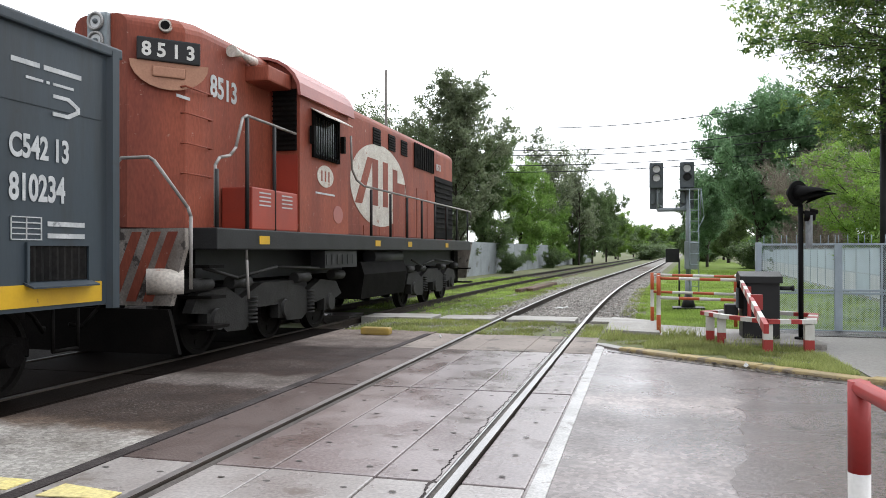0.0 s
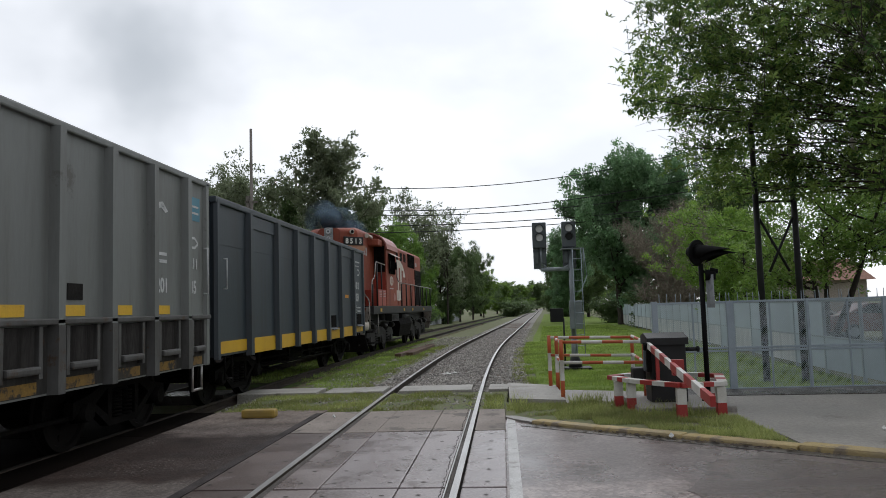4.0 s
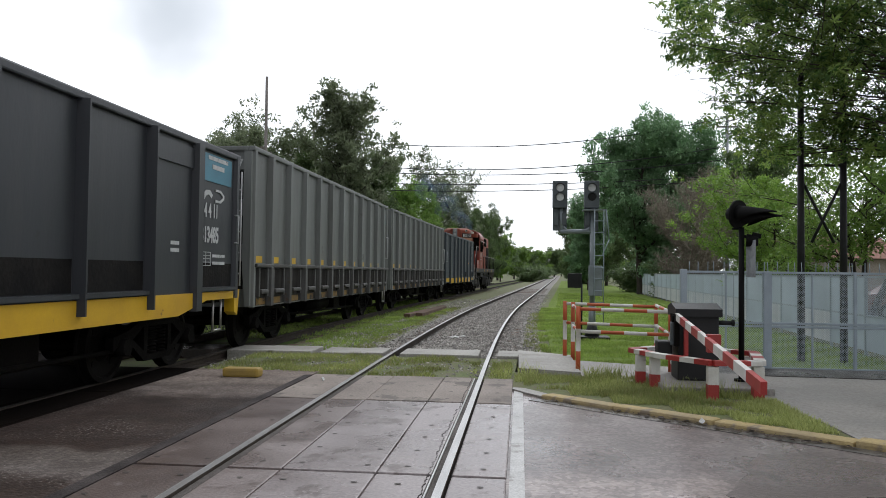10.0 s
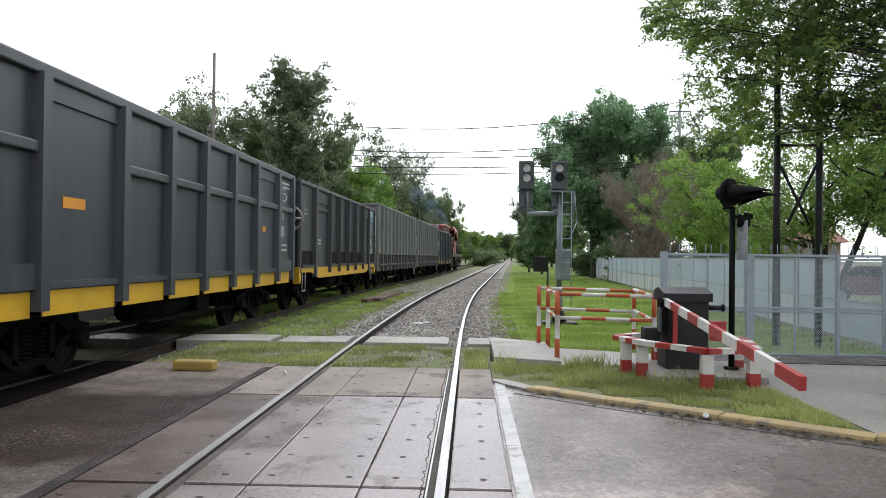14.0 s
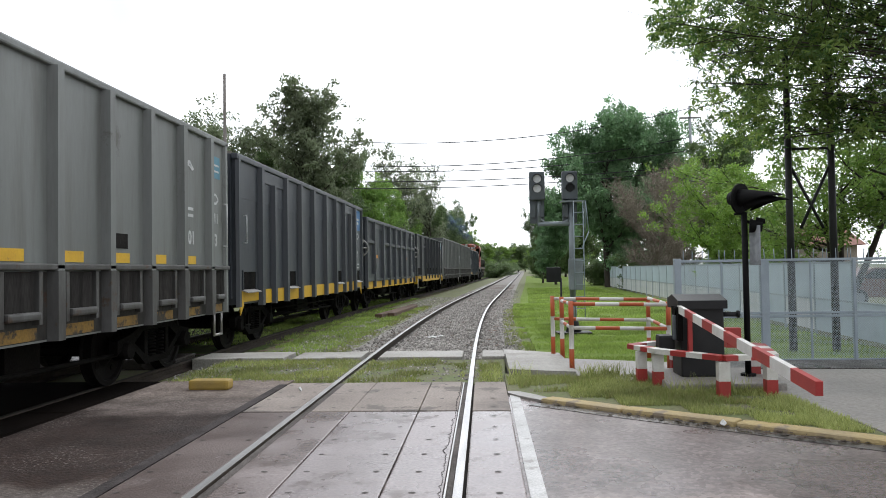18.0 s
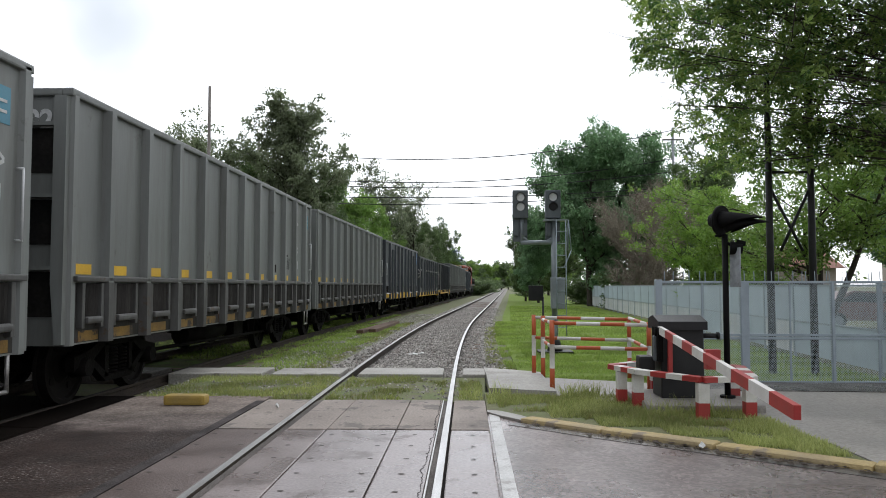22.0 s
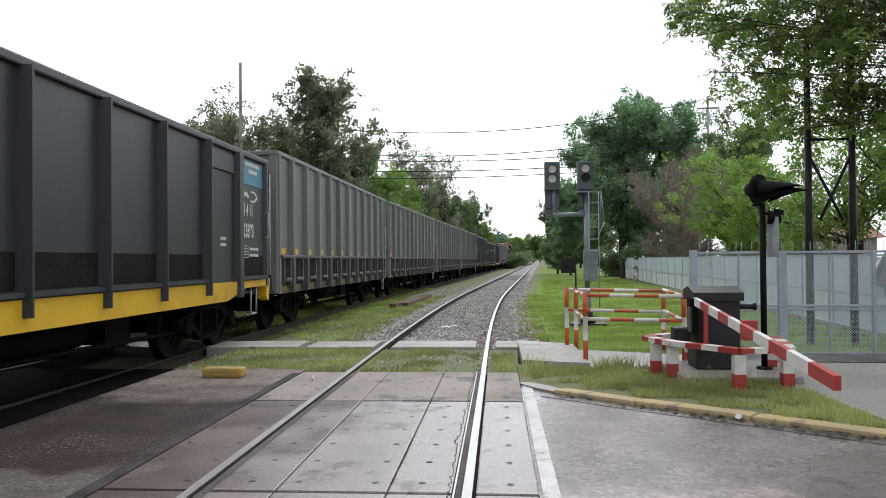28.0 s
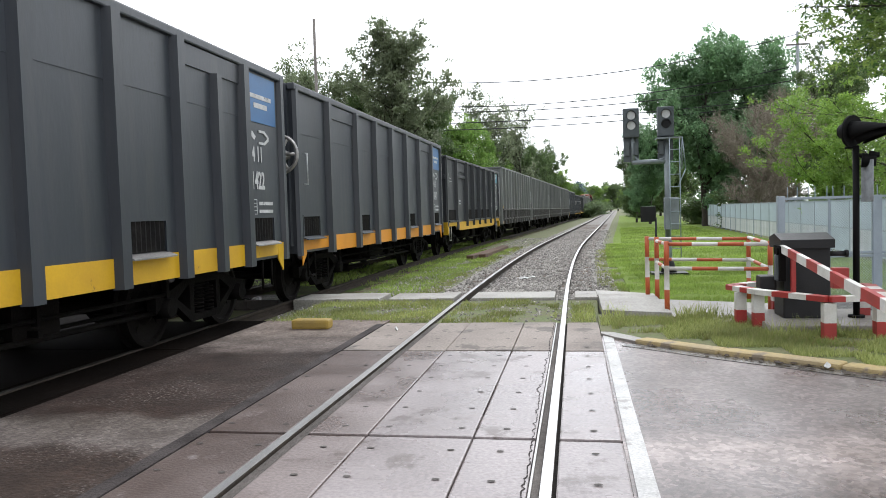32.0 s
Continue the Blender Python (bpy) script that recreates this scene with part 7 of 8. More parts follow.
    # fuel tank, reservoirs
    made("fuel_tank", M["bogie_grey"], car, lambda bm: (extrude(bm, [(-1.3, 1.2), (1.3, 1.2), (1.38, 0.95), (1.3, 0.45), (-1.3, 0.45), (-1.38, 0.95)], 1, 6.6, 9.4),))
    made("air_reservoir", D, car, lambda bm: tube(bm, (1.18, 7.4, 1.30), (1.18, 9.3, 1.30), 0.15, seg=14))
    made("battery_tray", D, car, lambda bm: (box(bm, 1.15, 1.42, 4.6, 6.1, 1.12, 1.42), [box(bm, 1.42, 1.43, 4.65 + 0.24 * k, 4.8 + 0.24 * k, 1.18, 1.36) for k in range(6)]))
    for y in (2.2, 7.0, 9.2, 12.6):
        flat("step_mark", M["yellow"], car, y, y + 0.3, 1.52, 1.64, 1.474)
    for yc in (3.35, 12.3):
        def truck(bm):
            for s in (1, -1):
                x0, x1 = sorted((s * 1.08, s * 1.22))
                extrude(bm, [(-2.45, 0.62), (-2.3, 0.86), (-1.6, 0.92), (-1.2, 0.74), (-0.6, 0.94), (0.4, 0.94), (1.0, 0.74), (1.5, 0.92), (2.2, 0.86), (2.45, 0.62), (2.2, 0.55), (1.9, 0.60), (1.25, 0.52), (0.75, 0.28), (0.2, 0.30), (-0.1, 0.58), (-0.75, 0.58), (-1.1, 0.28), (-1.6, 0.30), (-2.0, 0.58)], 0, x0, x1)
                for y in (-1.85, 0.15, 1.9):
                    tube(bm, (s * 1.0, y, 0.50), (s * 1.27, y, 0.50), 0.17, 0.15, seg=14)
                    box(bm, x0, x1, y - 0.24, y + 0.24, 0.36, 0.66)
                for y in (-0.92, 1.05):
                    for k in range(7):
                        tube(bm, (s * 1.2, y, 0.36 + k * 0.06), (s * 1.2, y, 0.39 + k * 0.06), 0.105, seg=12)
                for y in (-2.3, -1.3, 0.7, 2.2):
                    tube(bm, (s * 1.22, y - 0.25, 0.98), (s * 1.22, y + 0.25, 0.98), 0.09, seg=12)
                pipe(bm, [(s * 1.3, -2.3, 1.2), (s * 1.32, -1.5, 1.05), (s * 1.3, -0.3, 1.18), (s * 1.3, 1.8, 1.1)], 0.025, 6)
            box(bm, -1.1, 1.1, -1.2, 1.2, 0.6, 0.95)
        t = made("truck", M["truck_grey"], car, truck)
        t.matrix_local = pose(0, yc, 0)
        for dy in (-1.85, 0.15, 1.9):
            ws = new("wheelset", WHEELSET)
            ws.parent = t
            ws.matrix_local = pose(0, dy, 0.466)
            WHEELS.append(ws)
    coupler(car, 0.35, -1)
    coupler(car, L - 0.2, 1)
    return car


A_RIBS = [1.1, 2.75, 4.2, 5.35, 6.65, 7.85, 9.05, 9.95, 10.9]
TRAIN_CARS = [(locomotive(), -0.55, 0.0)]  # car, metres behind the first wagon's front of its reference point, shift
spec = [
    ("a1", 0.35, 12.3), ("b2", 13.1, 12.3), ("b3", 26.3, 12.3), ("c4", 39.5, 11.9), ("d5", 52.15, 12.0), ("a6", 64.9, 12.3), ("b7", 77.9, 12.3),
    ("b8", 91.1, 12.3), ("b9", 104.3, 12.3), ("b10", 117.5, 12.3), ("c11", 130.7, 11.9), ("a12", 143.47, 12.2), ("a13", 156.3, 12.2),
]
NUM = {"a1": "810234", "b2": "201205", "b3": "201827", "c4": "813485", "d5": "811810", "a6": "813089", "b7": "201873", "b8": "201892", "b9": "201181", "b10": "201118", "c11": "813593", "a12": "813147", "a13": "811422"}
LBL = {
    "a1": "dark blue-grey gondola wagon with yellow sill bands", "b": "weathered light-grey ribbed gondola wagon on black bogies",
    "c4": "dark grey gondola wagon with black recesses and yellow sill", "c11": "dark grey gondola wagon with rusty yellow fish-bellied sill",
    "d5": "slate-grey gondola wagon with a heavy horizontal stiffener", "a6": "dark slate gondola wagon with yellow sill bands",
    "a12": "dark slate gondola wagon with orange sill bands", "a13": "dark slate gondola wagon with a blue sign panel",
}
for key, off, ln in spec:
    if key[0] == "a":
        mm = M["blue_grey"] if key == "a1" else M["slate"]
        z1 = 3.52 if key == "a1" else 3.6
        wide = [1.65, 3.35, 4.85, 6.3, 7.7, 9.1, 10.75]
        close = [1.38, 2.17, 3.07, 4.27, 5.5, 6.85, 8.07, 9.27, 10.17, 11.0]
        ribs = [r * ln / 12.3 for r in (wide if key in ("a1", "a12") else close)]
        heads = [(ribs[0], ribs[1]), (ribs[-2], ribs[-1])] if key in ("a1", "a12") else [(ribs[0], ribs[2]), (ribs[-3], ribs[-1])]
        doors = [(0.42, 1.15), (3.87, 4.55)] if key == "a1" else [(0.55, 1.3), (3.85, 4.6), (8.15, 8.9), (11.2, 11.95)] if key == "a12" else [(0.48, 1.2), (3.4, 4.1), (8.45, 9.12), (11.28, 11.98)]
        car = wagon_a(NUM[key], mm, ln, z1, M["amber"] if key == "a12" else M["yellow"], ribs, heads, doors, key in ("a12", "a13"), LBL[key], "C542 13" if key == "a1" else "54 4 11", None if key == "a1" else "sign_blue", key == "a1")
    elif key[0] == "b":
        car = wagon_b(NUM[key], ln, label=LBL["b"] if key != "b8" else "weathered light-grey gondola wagon with a dark scrawled mark")
        if key == "b8":
            hh = ln / 2 - 2.85
            made("scrawl", M["coal"], car, lambda bm: [extrude(bm, [(hh + 0.09 * q, 1.86 + 0.05 * (q % 2)), (hh + 0.09 * q + 0.03, 1.86), (hh + 0.09 * q + 0.06, 2.12 - 0.06 * (q % 3)), (hh + 0.09 * q + 0.03, 2.14)], 0, W + 0.001, W + 0.004) for q in range(7)] + [box(bm, W + 0.001, W + 0.004, hh + 0.15, hh + 0.42, 2.17, 2.22)], "dark spray-painted scrawl")
    elif key[0] == "c":
        car = wagon_c(NUM[key], ln, label=LBL[key], ladder=key == "c11")
    else:
        car = wagon_d(NUM[key], ln, label=LBL[key])
    TRAIN_CARS.append((car, off + ln / 2, 0.0))


# metres along the track of the first wagon's front, every two seconds
RUN = [4.86, 14.02, 23.22, 32.5, 41.86, 51.34, 60.94, 70.71, 80.7, 90.95, 101.47, 112.19, 123.06, 134.06, 145.17, 156.38, 167.65]


def run_at(t):
    k = min(int(t / 2), len(RUN) - 2)
    f = t / 2 - k
    p0, p1 = RUN[max(k - 1, 0)], RUN[k]
    p2, p3 = RUN[k + 1], RUN[min(k + 2, len(RUN) - 1)]
    if k == 0:
        p0 = 2 * p1 - p2
    if k == len(RUN) - 2:
        p3 = 2 * p2 - p1
    return 0.5 * (2 * p1 + (p2 - p0) * f + (2 * p0 - 5 * p1 + 4 * p2 - p3) * f * f + (3 * p1 - p0 - 3 * p2 + p3) * f ** 3)


PUFFS = []


def smoke():
    rr = random.Random(6)
    for k in range(18):
        f = k / 17
        back, up, side, r = 0.4 + 12.0 * f + rr.uniform(-0.4, 0.4), 5.0 + 2.2 * f ** 0.7 + rr.uniform(-0.5, 0.5), -1.6 * f + rr.uniform(-0.5, 0.5), 0.42 + 0.24 * f
        bm = bmesh.new()
        bmesh.ops.create_icosphere(bm, subdivisions=3, radius=r)
        for v in bm.verts:
            n = v.co.normalized()
            v.co += n * r * 0.28 * noise.noise(n * 1.1 + Vector((back * 3, 0, 0)))
            v.co.y *= 1.9
        ob = part("smoke_puff", bm, M["smoke"])
        for p in ob.data.polygons:
            p.use_smooth = True
        tagged(ob, "thin bluish diesel exhaust haze above the train", "smoke", group="exhaust smoke")
        PUFFS.append((ob, back, up, side))


smoke()


def motions():
    for k, (car, behind, _) in enumerate(TRAIN_CARS):
        rows = []
        for t in range(33):
            s = run_at(t) - behind
            if k == 0:
                # the engine's mark is its near end; turn it about its middle
                mid = s + 8.1
                a = -math.degrees(math.atan(slope(mid)))
                rows.append((t, pose(TRAIN + bend(mid), mid, 0, 0, 0, a) @ pose(0, -8.1, 0)))
            else:
                rows.append((t, pose(TRAIN + bend(s), s, 0, 0, 0, -math.degrees(math.atan(slope(s))))))
        walk(car, rows)
    # every axle rolls with the train
    rest = [(w, w.location.y, w.location.z) for w in WHEELS]
    times = [k * 0.125 for k in range(257)]
    turn = [-math.degrees((run_at(t) - run_at(0)) / 0.466) for t in times]
    for w, y, z in rest:
        walk(w, [(t, pose(0, y, z, a)) for t, a in zip(times, turn)])
    # thin exhaust haze that trails behind the engine
    for puff, back, up, side in PUFFS:
        rows = []
        for t in range(33):
            # still inside the hood at first, then blown out of the exhaust and trailing
            f = min(max((t - 3.0) / 2.0, 0.0), 1.0)
            s = run_at(t) + 0.55 + 8.6 - back * f
            rows.append((t, pose(TRAIN + bend(s) + side * f, s, 3.1 + (up - 3.1) * f, 0, 0, -math.degrees(math.atan(slope(s))))))
        walk(puff, rows)


# ---- trees and distance ----
def limb_path(rnd, p, d, ln, steps, wander, lift):
    pts = [p]
    for _ in range(steps):
        d = (d + Vector((rnd.uniform(-1, 1), rnd.uniform(-1, 1), rnd.uniform(-1, 1))) * wander + Vector((0, 0, lift))).normalized()
        pts.append(pts[-1] + d * (ln / steps))
    return pts


def tubes(bm, pts, r0, r1, seg):
    n = len(pts) - 1
    for k in range(n):
        tube(bm, pts[k], pts[k + 1], r0 + (r1 - r0) * k / n, r0 + (r1 - r0) * (k + 1) / n, seg=seg, caps=False)


def tree_meshes(seed, height, radius, leaves, leaf, trunk_r, low=0.15, clump=0.4, limbs=18, up=0.5, stems=1, bare=False, gap=0.15, lift=0.06, under=None, palm=0, lean=0.0):
    """Trunk with limbs all the way up, each with boughs and twigs; single leaves gather in uneven clumps at the twigs."""
    rnd = random.Random(seed)
    bm = bmesh.new()
    fine = bmesh.new() if bare else bm
    tips = []
    for st in range(stems):
        a = rnd.uniform(0, 6.283)
        tilt = 0.0 if stems == 1 else rnd.uniform(0.12, 0.45)
        d0 = Vector((math.cos(a) * math.sin(tilt), math.sin(a) * math.sin(tilt), math.cos(tilt)))
        hh = height * (1 if st == 0 else rnd.uniform(0.65, 0.95)) * 0.86
        trunk = limb_path(rnd, Vector((0, 0, -0.3)), d0, hh, 9, 0.07, 0.05)
        tr = trunk_r * (1 if stems == 1 else 0.7)
        tubes(bm, trunk, tr * 1.2, tr * 0.2, 8)
        n = max(6, limbs // stems)
        for k in range(n):
            f = low + (0.97 - low) * (k + rnd.random()) / n
            s = f * 9
            q = min(int(s), 8)
            p = trunk[q].lerp(trunk[q + 1], s - q)
            g = (f - low) / (1 - low)
            env = (math.sin(math.pi * (0.16 + 0.74 * g)) ** 0.8) * rnd.uniform(0.55, 1.15)
            if rnd.random() < gap:
                env *= 0.45
            az = rnd.gauss(math.pi, 0.75) if lean and rnd.random() < lean else rnd.uniform(0, 6.283)
            el = up * rnd.uniform(0.1, 1.2) + 0.45 * g
            d = Vector((math.cos(az) * math.cos(el), math.sin(az) * math.cos(el), math.sin(el)))
            main = limb_path(rnd, p, d, radius * env, 5, 0.16, lift)
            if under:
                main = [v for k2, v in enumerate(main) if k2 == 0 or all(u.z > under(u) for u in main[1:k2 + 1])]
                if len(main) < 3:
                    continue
            r = tr * (0.13 if palm else 0.42) * (1.1 - 0.6 * g)
            tubes(bm, main, r, r * 0.25, 6)
            for m in range(1, len(main)):
                tips.append((main[m], 1.0 if m > 1 else 0.6))
                for _ in range(3 if bare else 2):
                    dd = (main[m] - main[m - 1]).normalized()
                    side = Vector((rnd.uniform(-1, 1), rnd.uniform(-1, 1), rnd.uniform(-0.4, 0.8)))
                    bough = limb_path(rnd, main[m], (dd * 0.7 + side).normalized(), radius * rnd.uniform(0.16, 0.34), 3, 0.2, lift * 0.5)
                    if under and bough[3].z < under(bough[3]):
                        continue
                    tubes(fine, bough, r * 0.3, r * 0.1 + 0.004, 4)
                    tips += [(bough[2], 1.0), (bough[3], 1.4)]
                    for _ in range(13 if bare else 1):
                        tw = limb_path(rnd, bough[rnd.choice((1, 2, 3))], (dd * 0.5 + Vector((rnd.uniform(-1, 1), rnd.uniform(-1, 1), rnd.uniform(-0.3, 1)))).normalized(), radius * rnd.uniform(0.10, 0.2), 2, 0.25, 0.03)
                        tubes(fine, tw, r * 0.12 + 0.005, 0.007 if bare else 0.004, 3)
                        tips.append((tw[2], 1.2))
    wood = mesh_of(bm, "trunk", M["twig"] if bare else M["bark"])
    for p in wood.polygons:
        p.use_smooth = True
    if not leaves:
        return wood, mesh_of(fine, "twig_crown", M["twig"])
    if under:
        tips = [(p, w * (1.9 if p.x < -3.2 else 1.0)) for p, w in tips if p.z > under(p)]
    nr = np.random.RandomState(seed)
    pts = np.array([tuple(p) for p, _ in tips])
    wt = np.array([w for _, w in tips]) * nr.uniform(0.2, 1.6, len(tips)) ** (2.5 if palm else 1.0)
    pick = nr.choice(len(pts), leaves, p=wt / wt.sum())
    c = pts[pick] + np.clip(nr.normal(0, 1, (leaves, 3)), -1.7, 1.7) * clump * 0.5 * np.array((1, 1, 0.7))
    n = nr.normal(0, 1, (leaves, 3)) + (0, 0, 0.7 if not palm else 1.6)
    n /= np.linalg.norm(n, axis=1)[:, None]
    a = np.cross(n, nr.normal(0, 1, (leaves, 3)))
    a /= np.linalg.norm(a, axis=1)[:, None]
    b = np.cross(n, a)
    s = leaf * nr.uniform(0.55, 1.3, (leaves, 1))
    if palm:
        # hand-shaped leaves: drooping leaflets that share the stalk's end
        rows = [c]
        for k in range(palm):
            w = 6.2832 * k / palm
            u = a * math.cos(w) + b * math.sin(w)
            v = b * math.cos(w) - a * math.sin(w)
            ln = s * (1.0 if k % palm else 0.7)
            mid = c + u * ln * 0.6 - n * ln * 0.10
            rows += [mid + v * ln * 0.25, c + u * ln * 1.15 - n * ln * 0.55, mid - v * ln * 0.25]
        vs = np.stack(rows, 1).reshape(-1, 3)
        q = 1 + 3 * palm
        fs = [(q * i, q * i + 1 + 3 * k, q * i + 2 + 3 * k, q * i + 3 + 3 * k) for i in range(leaves) for k in range(palm)]
    else:
        vs = np.stack([c - a * s, c + b * s * 0.42 + n * s * 0.14, c + a * s, c - b * s * 0.42 + n * s * 0.14], 1).reshape(-1, 3)
        fs = [(4 * i, 4 * i + 1, 4 * i + 2, 4 * i + 3) for i in range(leaves)]
    me = bpy.data.meshes.new("crown")
    me.from_pydata(vs.tolist(), [], fs)
    me.update()
    return wood, me


TREES = {}


def tree_kind(key, leaf_material, **kw):
    trunk, crown = tree_meshes(**kw)
    if leaf_material != M["twig"]:
        crown.materials.append(leaf_material)
    TREES[key] = (trunk, crown, max((v.co.z for v in (crown or trunk).vertices)))


def tree(key, x, y, height, label, turn=0.0, wide=1.0, name="tree", z=-0.16):
    trunk, crown, h = TREES[key]
    e = thing(name, label, "tree", group="trees along the railway")
    k = height / h
    e.matrix_basis = pose(x, y, z, 0, 0, turn) @ Matrix.Diagonal((k * wide, k * wide, k, 1))
    for nm, me in (("trunk", trunk), ("twig_crown" if key == "bare" else "crown", crown)):
        if me:
            o = new(nm, me)
            o.parent = e
    return e


tree_kind("broad", M["leaf_dark"], seed=11, height=10, radius=5.6, leaves=60000, leaf=0.12, trunk_r=0.22, low=0.10, clump=0.5, limbs=26)
tree_kind("airy", M["leaf_grey"], seed=23, height=10, radius=4.6, leaves=42000, leaf=0.12, trunk_r=0.14, low=0.12, clump=0.45, limbs=34, up=0.7, stems=1, gap=0.3)
tree_kind("spire", M["leaf_grey"], seed=29, height=11, radius=4.2, leaves=34000, leaf=0.12, trunk_r=0.14, low=0.12, clump=0.34, limbs=26, up=0.9, gap=0.3)
tree_kind("bright", M["leaf_bright"], seed=31, height=6, radius=4.2, leaves=42000, leaf=0.07, trunk_r=0.12, low=0.16, clump=0.34, limbs=20, up=0.35)
tree_kind("mid", M["leaf_mid"], seed=47, height=9, radius=5.6, leaves=46000, leaf=0.13, trunk_r=0.18, low=0.12, clump=0.45, limbs=24)
tree_kind("bare", M["twig"], seed=53, height=6, radius=2.6, leaves=0, leaf=0.05, trunk_r=0.11, low=0.2, bare=True, limbs=24, up=0.7, stems=2)
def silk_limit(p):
    """Height under which the great tree carries no leaves, fitted to the camera's sight lines; it rises towards the tip
    of its long side.
    """
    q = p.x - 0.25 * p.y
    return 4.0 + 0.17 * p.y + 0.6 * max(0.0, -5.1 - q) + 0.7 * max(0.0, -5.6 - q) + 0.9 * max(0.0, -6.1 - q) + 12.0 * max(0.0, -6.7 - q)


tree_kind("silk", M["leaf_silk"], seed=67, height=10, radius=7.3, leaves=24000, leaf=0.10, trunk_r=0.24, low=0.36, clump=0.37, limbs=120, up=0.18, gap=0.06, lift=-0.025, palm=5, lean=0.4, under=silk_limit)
tree_kind("limby", M["leaf_mid"], seed=83, height=8, radius=4.8, leaves=21000, leaf=0.085, trunk_r=0.17, low=0.48, clump=0.32, limbs=24, up=0.25, stems=3, gap=0.3, lift=0.02)
tree_kind("cool", M["leaf_cool"], seed=19, height=10, radius=4.3, leaves=70000, leaf=0.12, trunk_r=0.2, low=0.14, clump=0.46, limbs=34, up=0.55, gap=0.12)
tree_kind("sparse", M["leaf_grey"], seed=37, height=12, radius=4.8, leaves=9500, leaf=0.13, trunk_r=0.13, low=0.35, clump=0.36, limbs=26, up=0.75, gap=0.2)
tree_kind("lime", M["leaf_lime"], seed=43, height=9, radius=4.2, leaves=52000, leaf=0.12, trunk_r=0.17, low=0.10, clump=0.42, limbs=26, up=0.45)
tree_kind("bush", M["leaf_dark"], seed=71, height=3, radius=2.4, leaves=12000, leaf=0.10, trunk_r=0.06, low=0.06, clump=0.32, limbs=22, stems=3)

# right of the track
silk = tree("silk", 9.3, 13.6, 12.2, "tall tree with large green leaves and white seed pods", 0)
pod_spots = [v.co.copy() for v in TREES["silk"][1].vertices if v.index % 4391 == 0 and v.co.x > -3.0]
bm = bmesh.new()
ball(bm, (0, 0, 0), 0.085, 14, 9, 1.3)
for v in bm.verts:
    v.co += v.co.normalized() * (noise.noise(v.co * 22) * 0.035 + noise.noise(v.co * 60) * 0.012)
pod = mesh_of(bm, "seed_pod", M["fluff"])
for p in pod.polygons:
    p.use_smooth = True
for spot in pod_spots:
    for c in range(random.choice((1, 1, 2, 3))):
        o = new("seed_pod", pod)
        o.parent = silk
        o.matrix_local = Matrix.Translation(spot + Vector((random.uniform(-0.15, 0.15), random.uniform(-0.15, 0.15), -0.16 * c - 0.05))) @ pose(0, 0, 0, random.uniform(-25, 25), random.uniform(-25, 25), random.uniform(0, 360)) @ Matrix.Diagonal((*[random.uniform(0.6, 1.1)] * 3, 1))
tree("limby", 10.2, 22.5, 7.6, "leafy green tree with many dark limbs", 120)
tree("cool", 23.0, 40.0, 9.5, "green tree behind the parked cars", 30, 0.95)
tree("broad", 29.5, 47.0, 9.5, "green tree behind the parked cars", 110, 0.8)
tree("limby", 18.5, 27.0, 8.0, "leafy green tree with many dark limbs", 20)
tree("bright", 10.6, 31.0, 6.2, "young bright-green feathery tree", 15, 1.0)
tree("bare", 10.5, 47.0, 8.4, "leafless brown tree with fine twigs", 60, 1.0)
tree("bare", 12.9, 50.0, 8.2, "leafless brown tree with fine twigs", 200, 1.0)
tree("cool", 14.2, 62.0, 14.4, "tall cool-green tree beside the track", 0, 0.85)
tree("cool", 9.9, 60.0, 15.0, "tall cool-green tree beside the track", 80, 0.82)
tree("broad", 17.8, 57.0, 12.4, "tall dark green tree beside the track", 140, 0.75)
tree("cool", 7.0, 72.0, 9.6, "dark green tree beside the track", 250, 0.72)
tree("broad", 6.4, 80.0, 9.4, "dark green tree beside the track", 290, 0.62)
tree("broad", 11.8, 100.0, 12.0, "dark green tree far along the track", 310, 0.9)
tree("mid", 14.0, 128.0, 12.0, "green tree far along the track", 20)
tree("bush", 10.9, 52.0, 2.8, "dark shrub under the trees", 0, 1.2, "shrub")
tree("bush", 13.2, 53.0, 3.2, "dark shrub under the trees", 90, 1.3, "shrub")
tree("bush", 16.5, 50.0, 3.4, "dark shrub under the trees", 30, 1.3, "shrub")
tree("bush", 10.2, 67.0, 3.0, "dark shrub under the trees", 180, 1.4, "shrub")
# left of the train
tree("airy", -15.6, 44.0, 12.0, "airy grey-green tree behind the train", 10, 0.9)
tree("airy", -18.4, 47.0, 11.6, "airy grey-green tree behind the train", 130, 0.85)
tree("broad", -13.2, 50.0, 11.2, "dense dark green tree behind the train", 60, 0.75)
tree("spire", -10.3, 44.0, 13.1, "tall airy grey-green tree behind the train", 220, 0.86)
tree("broad", -9.8, 51.0, 10.6, "dense dark green tree behind the train", 170, 0.62)
tree("lime", -9.3, 63.0, 10.6, "rounded bright-green tree behind the train", 40, 0.85)
tree("lime", -7.4, 72.0, 8.8, "rounded bright-green tree behind the train", 140, 0.75)
blossom = tree("sparse", -8.4, 73.0, 14.0, "thin-crowned tree with bare upper branches", 80, 1.0)
tree("sparse", -5.7, 82.0, 13.2, "thin-crowned tree with bare upper branches", 200, 0.8)
tree("broad", -6.4, 84.0, 10.8, "dense dark green tree behind the train", 100, 0.66)
tree("broad", -5.0, 94.0, 10.6, "dense dark green tree behind the train", 290, 0.6)
tree("broad", -3.9, 108.0, 10.6, "dense dark green tree far along the track", 200, 0.6)
tree("mid", -2.9, 130.0, 9.8, "green tree far along the track", 20, 0.7)
tree("broad", -26.0, 48.0, 10.0, "dense dark green tree behind the train", 250)
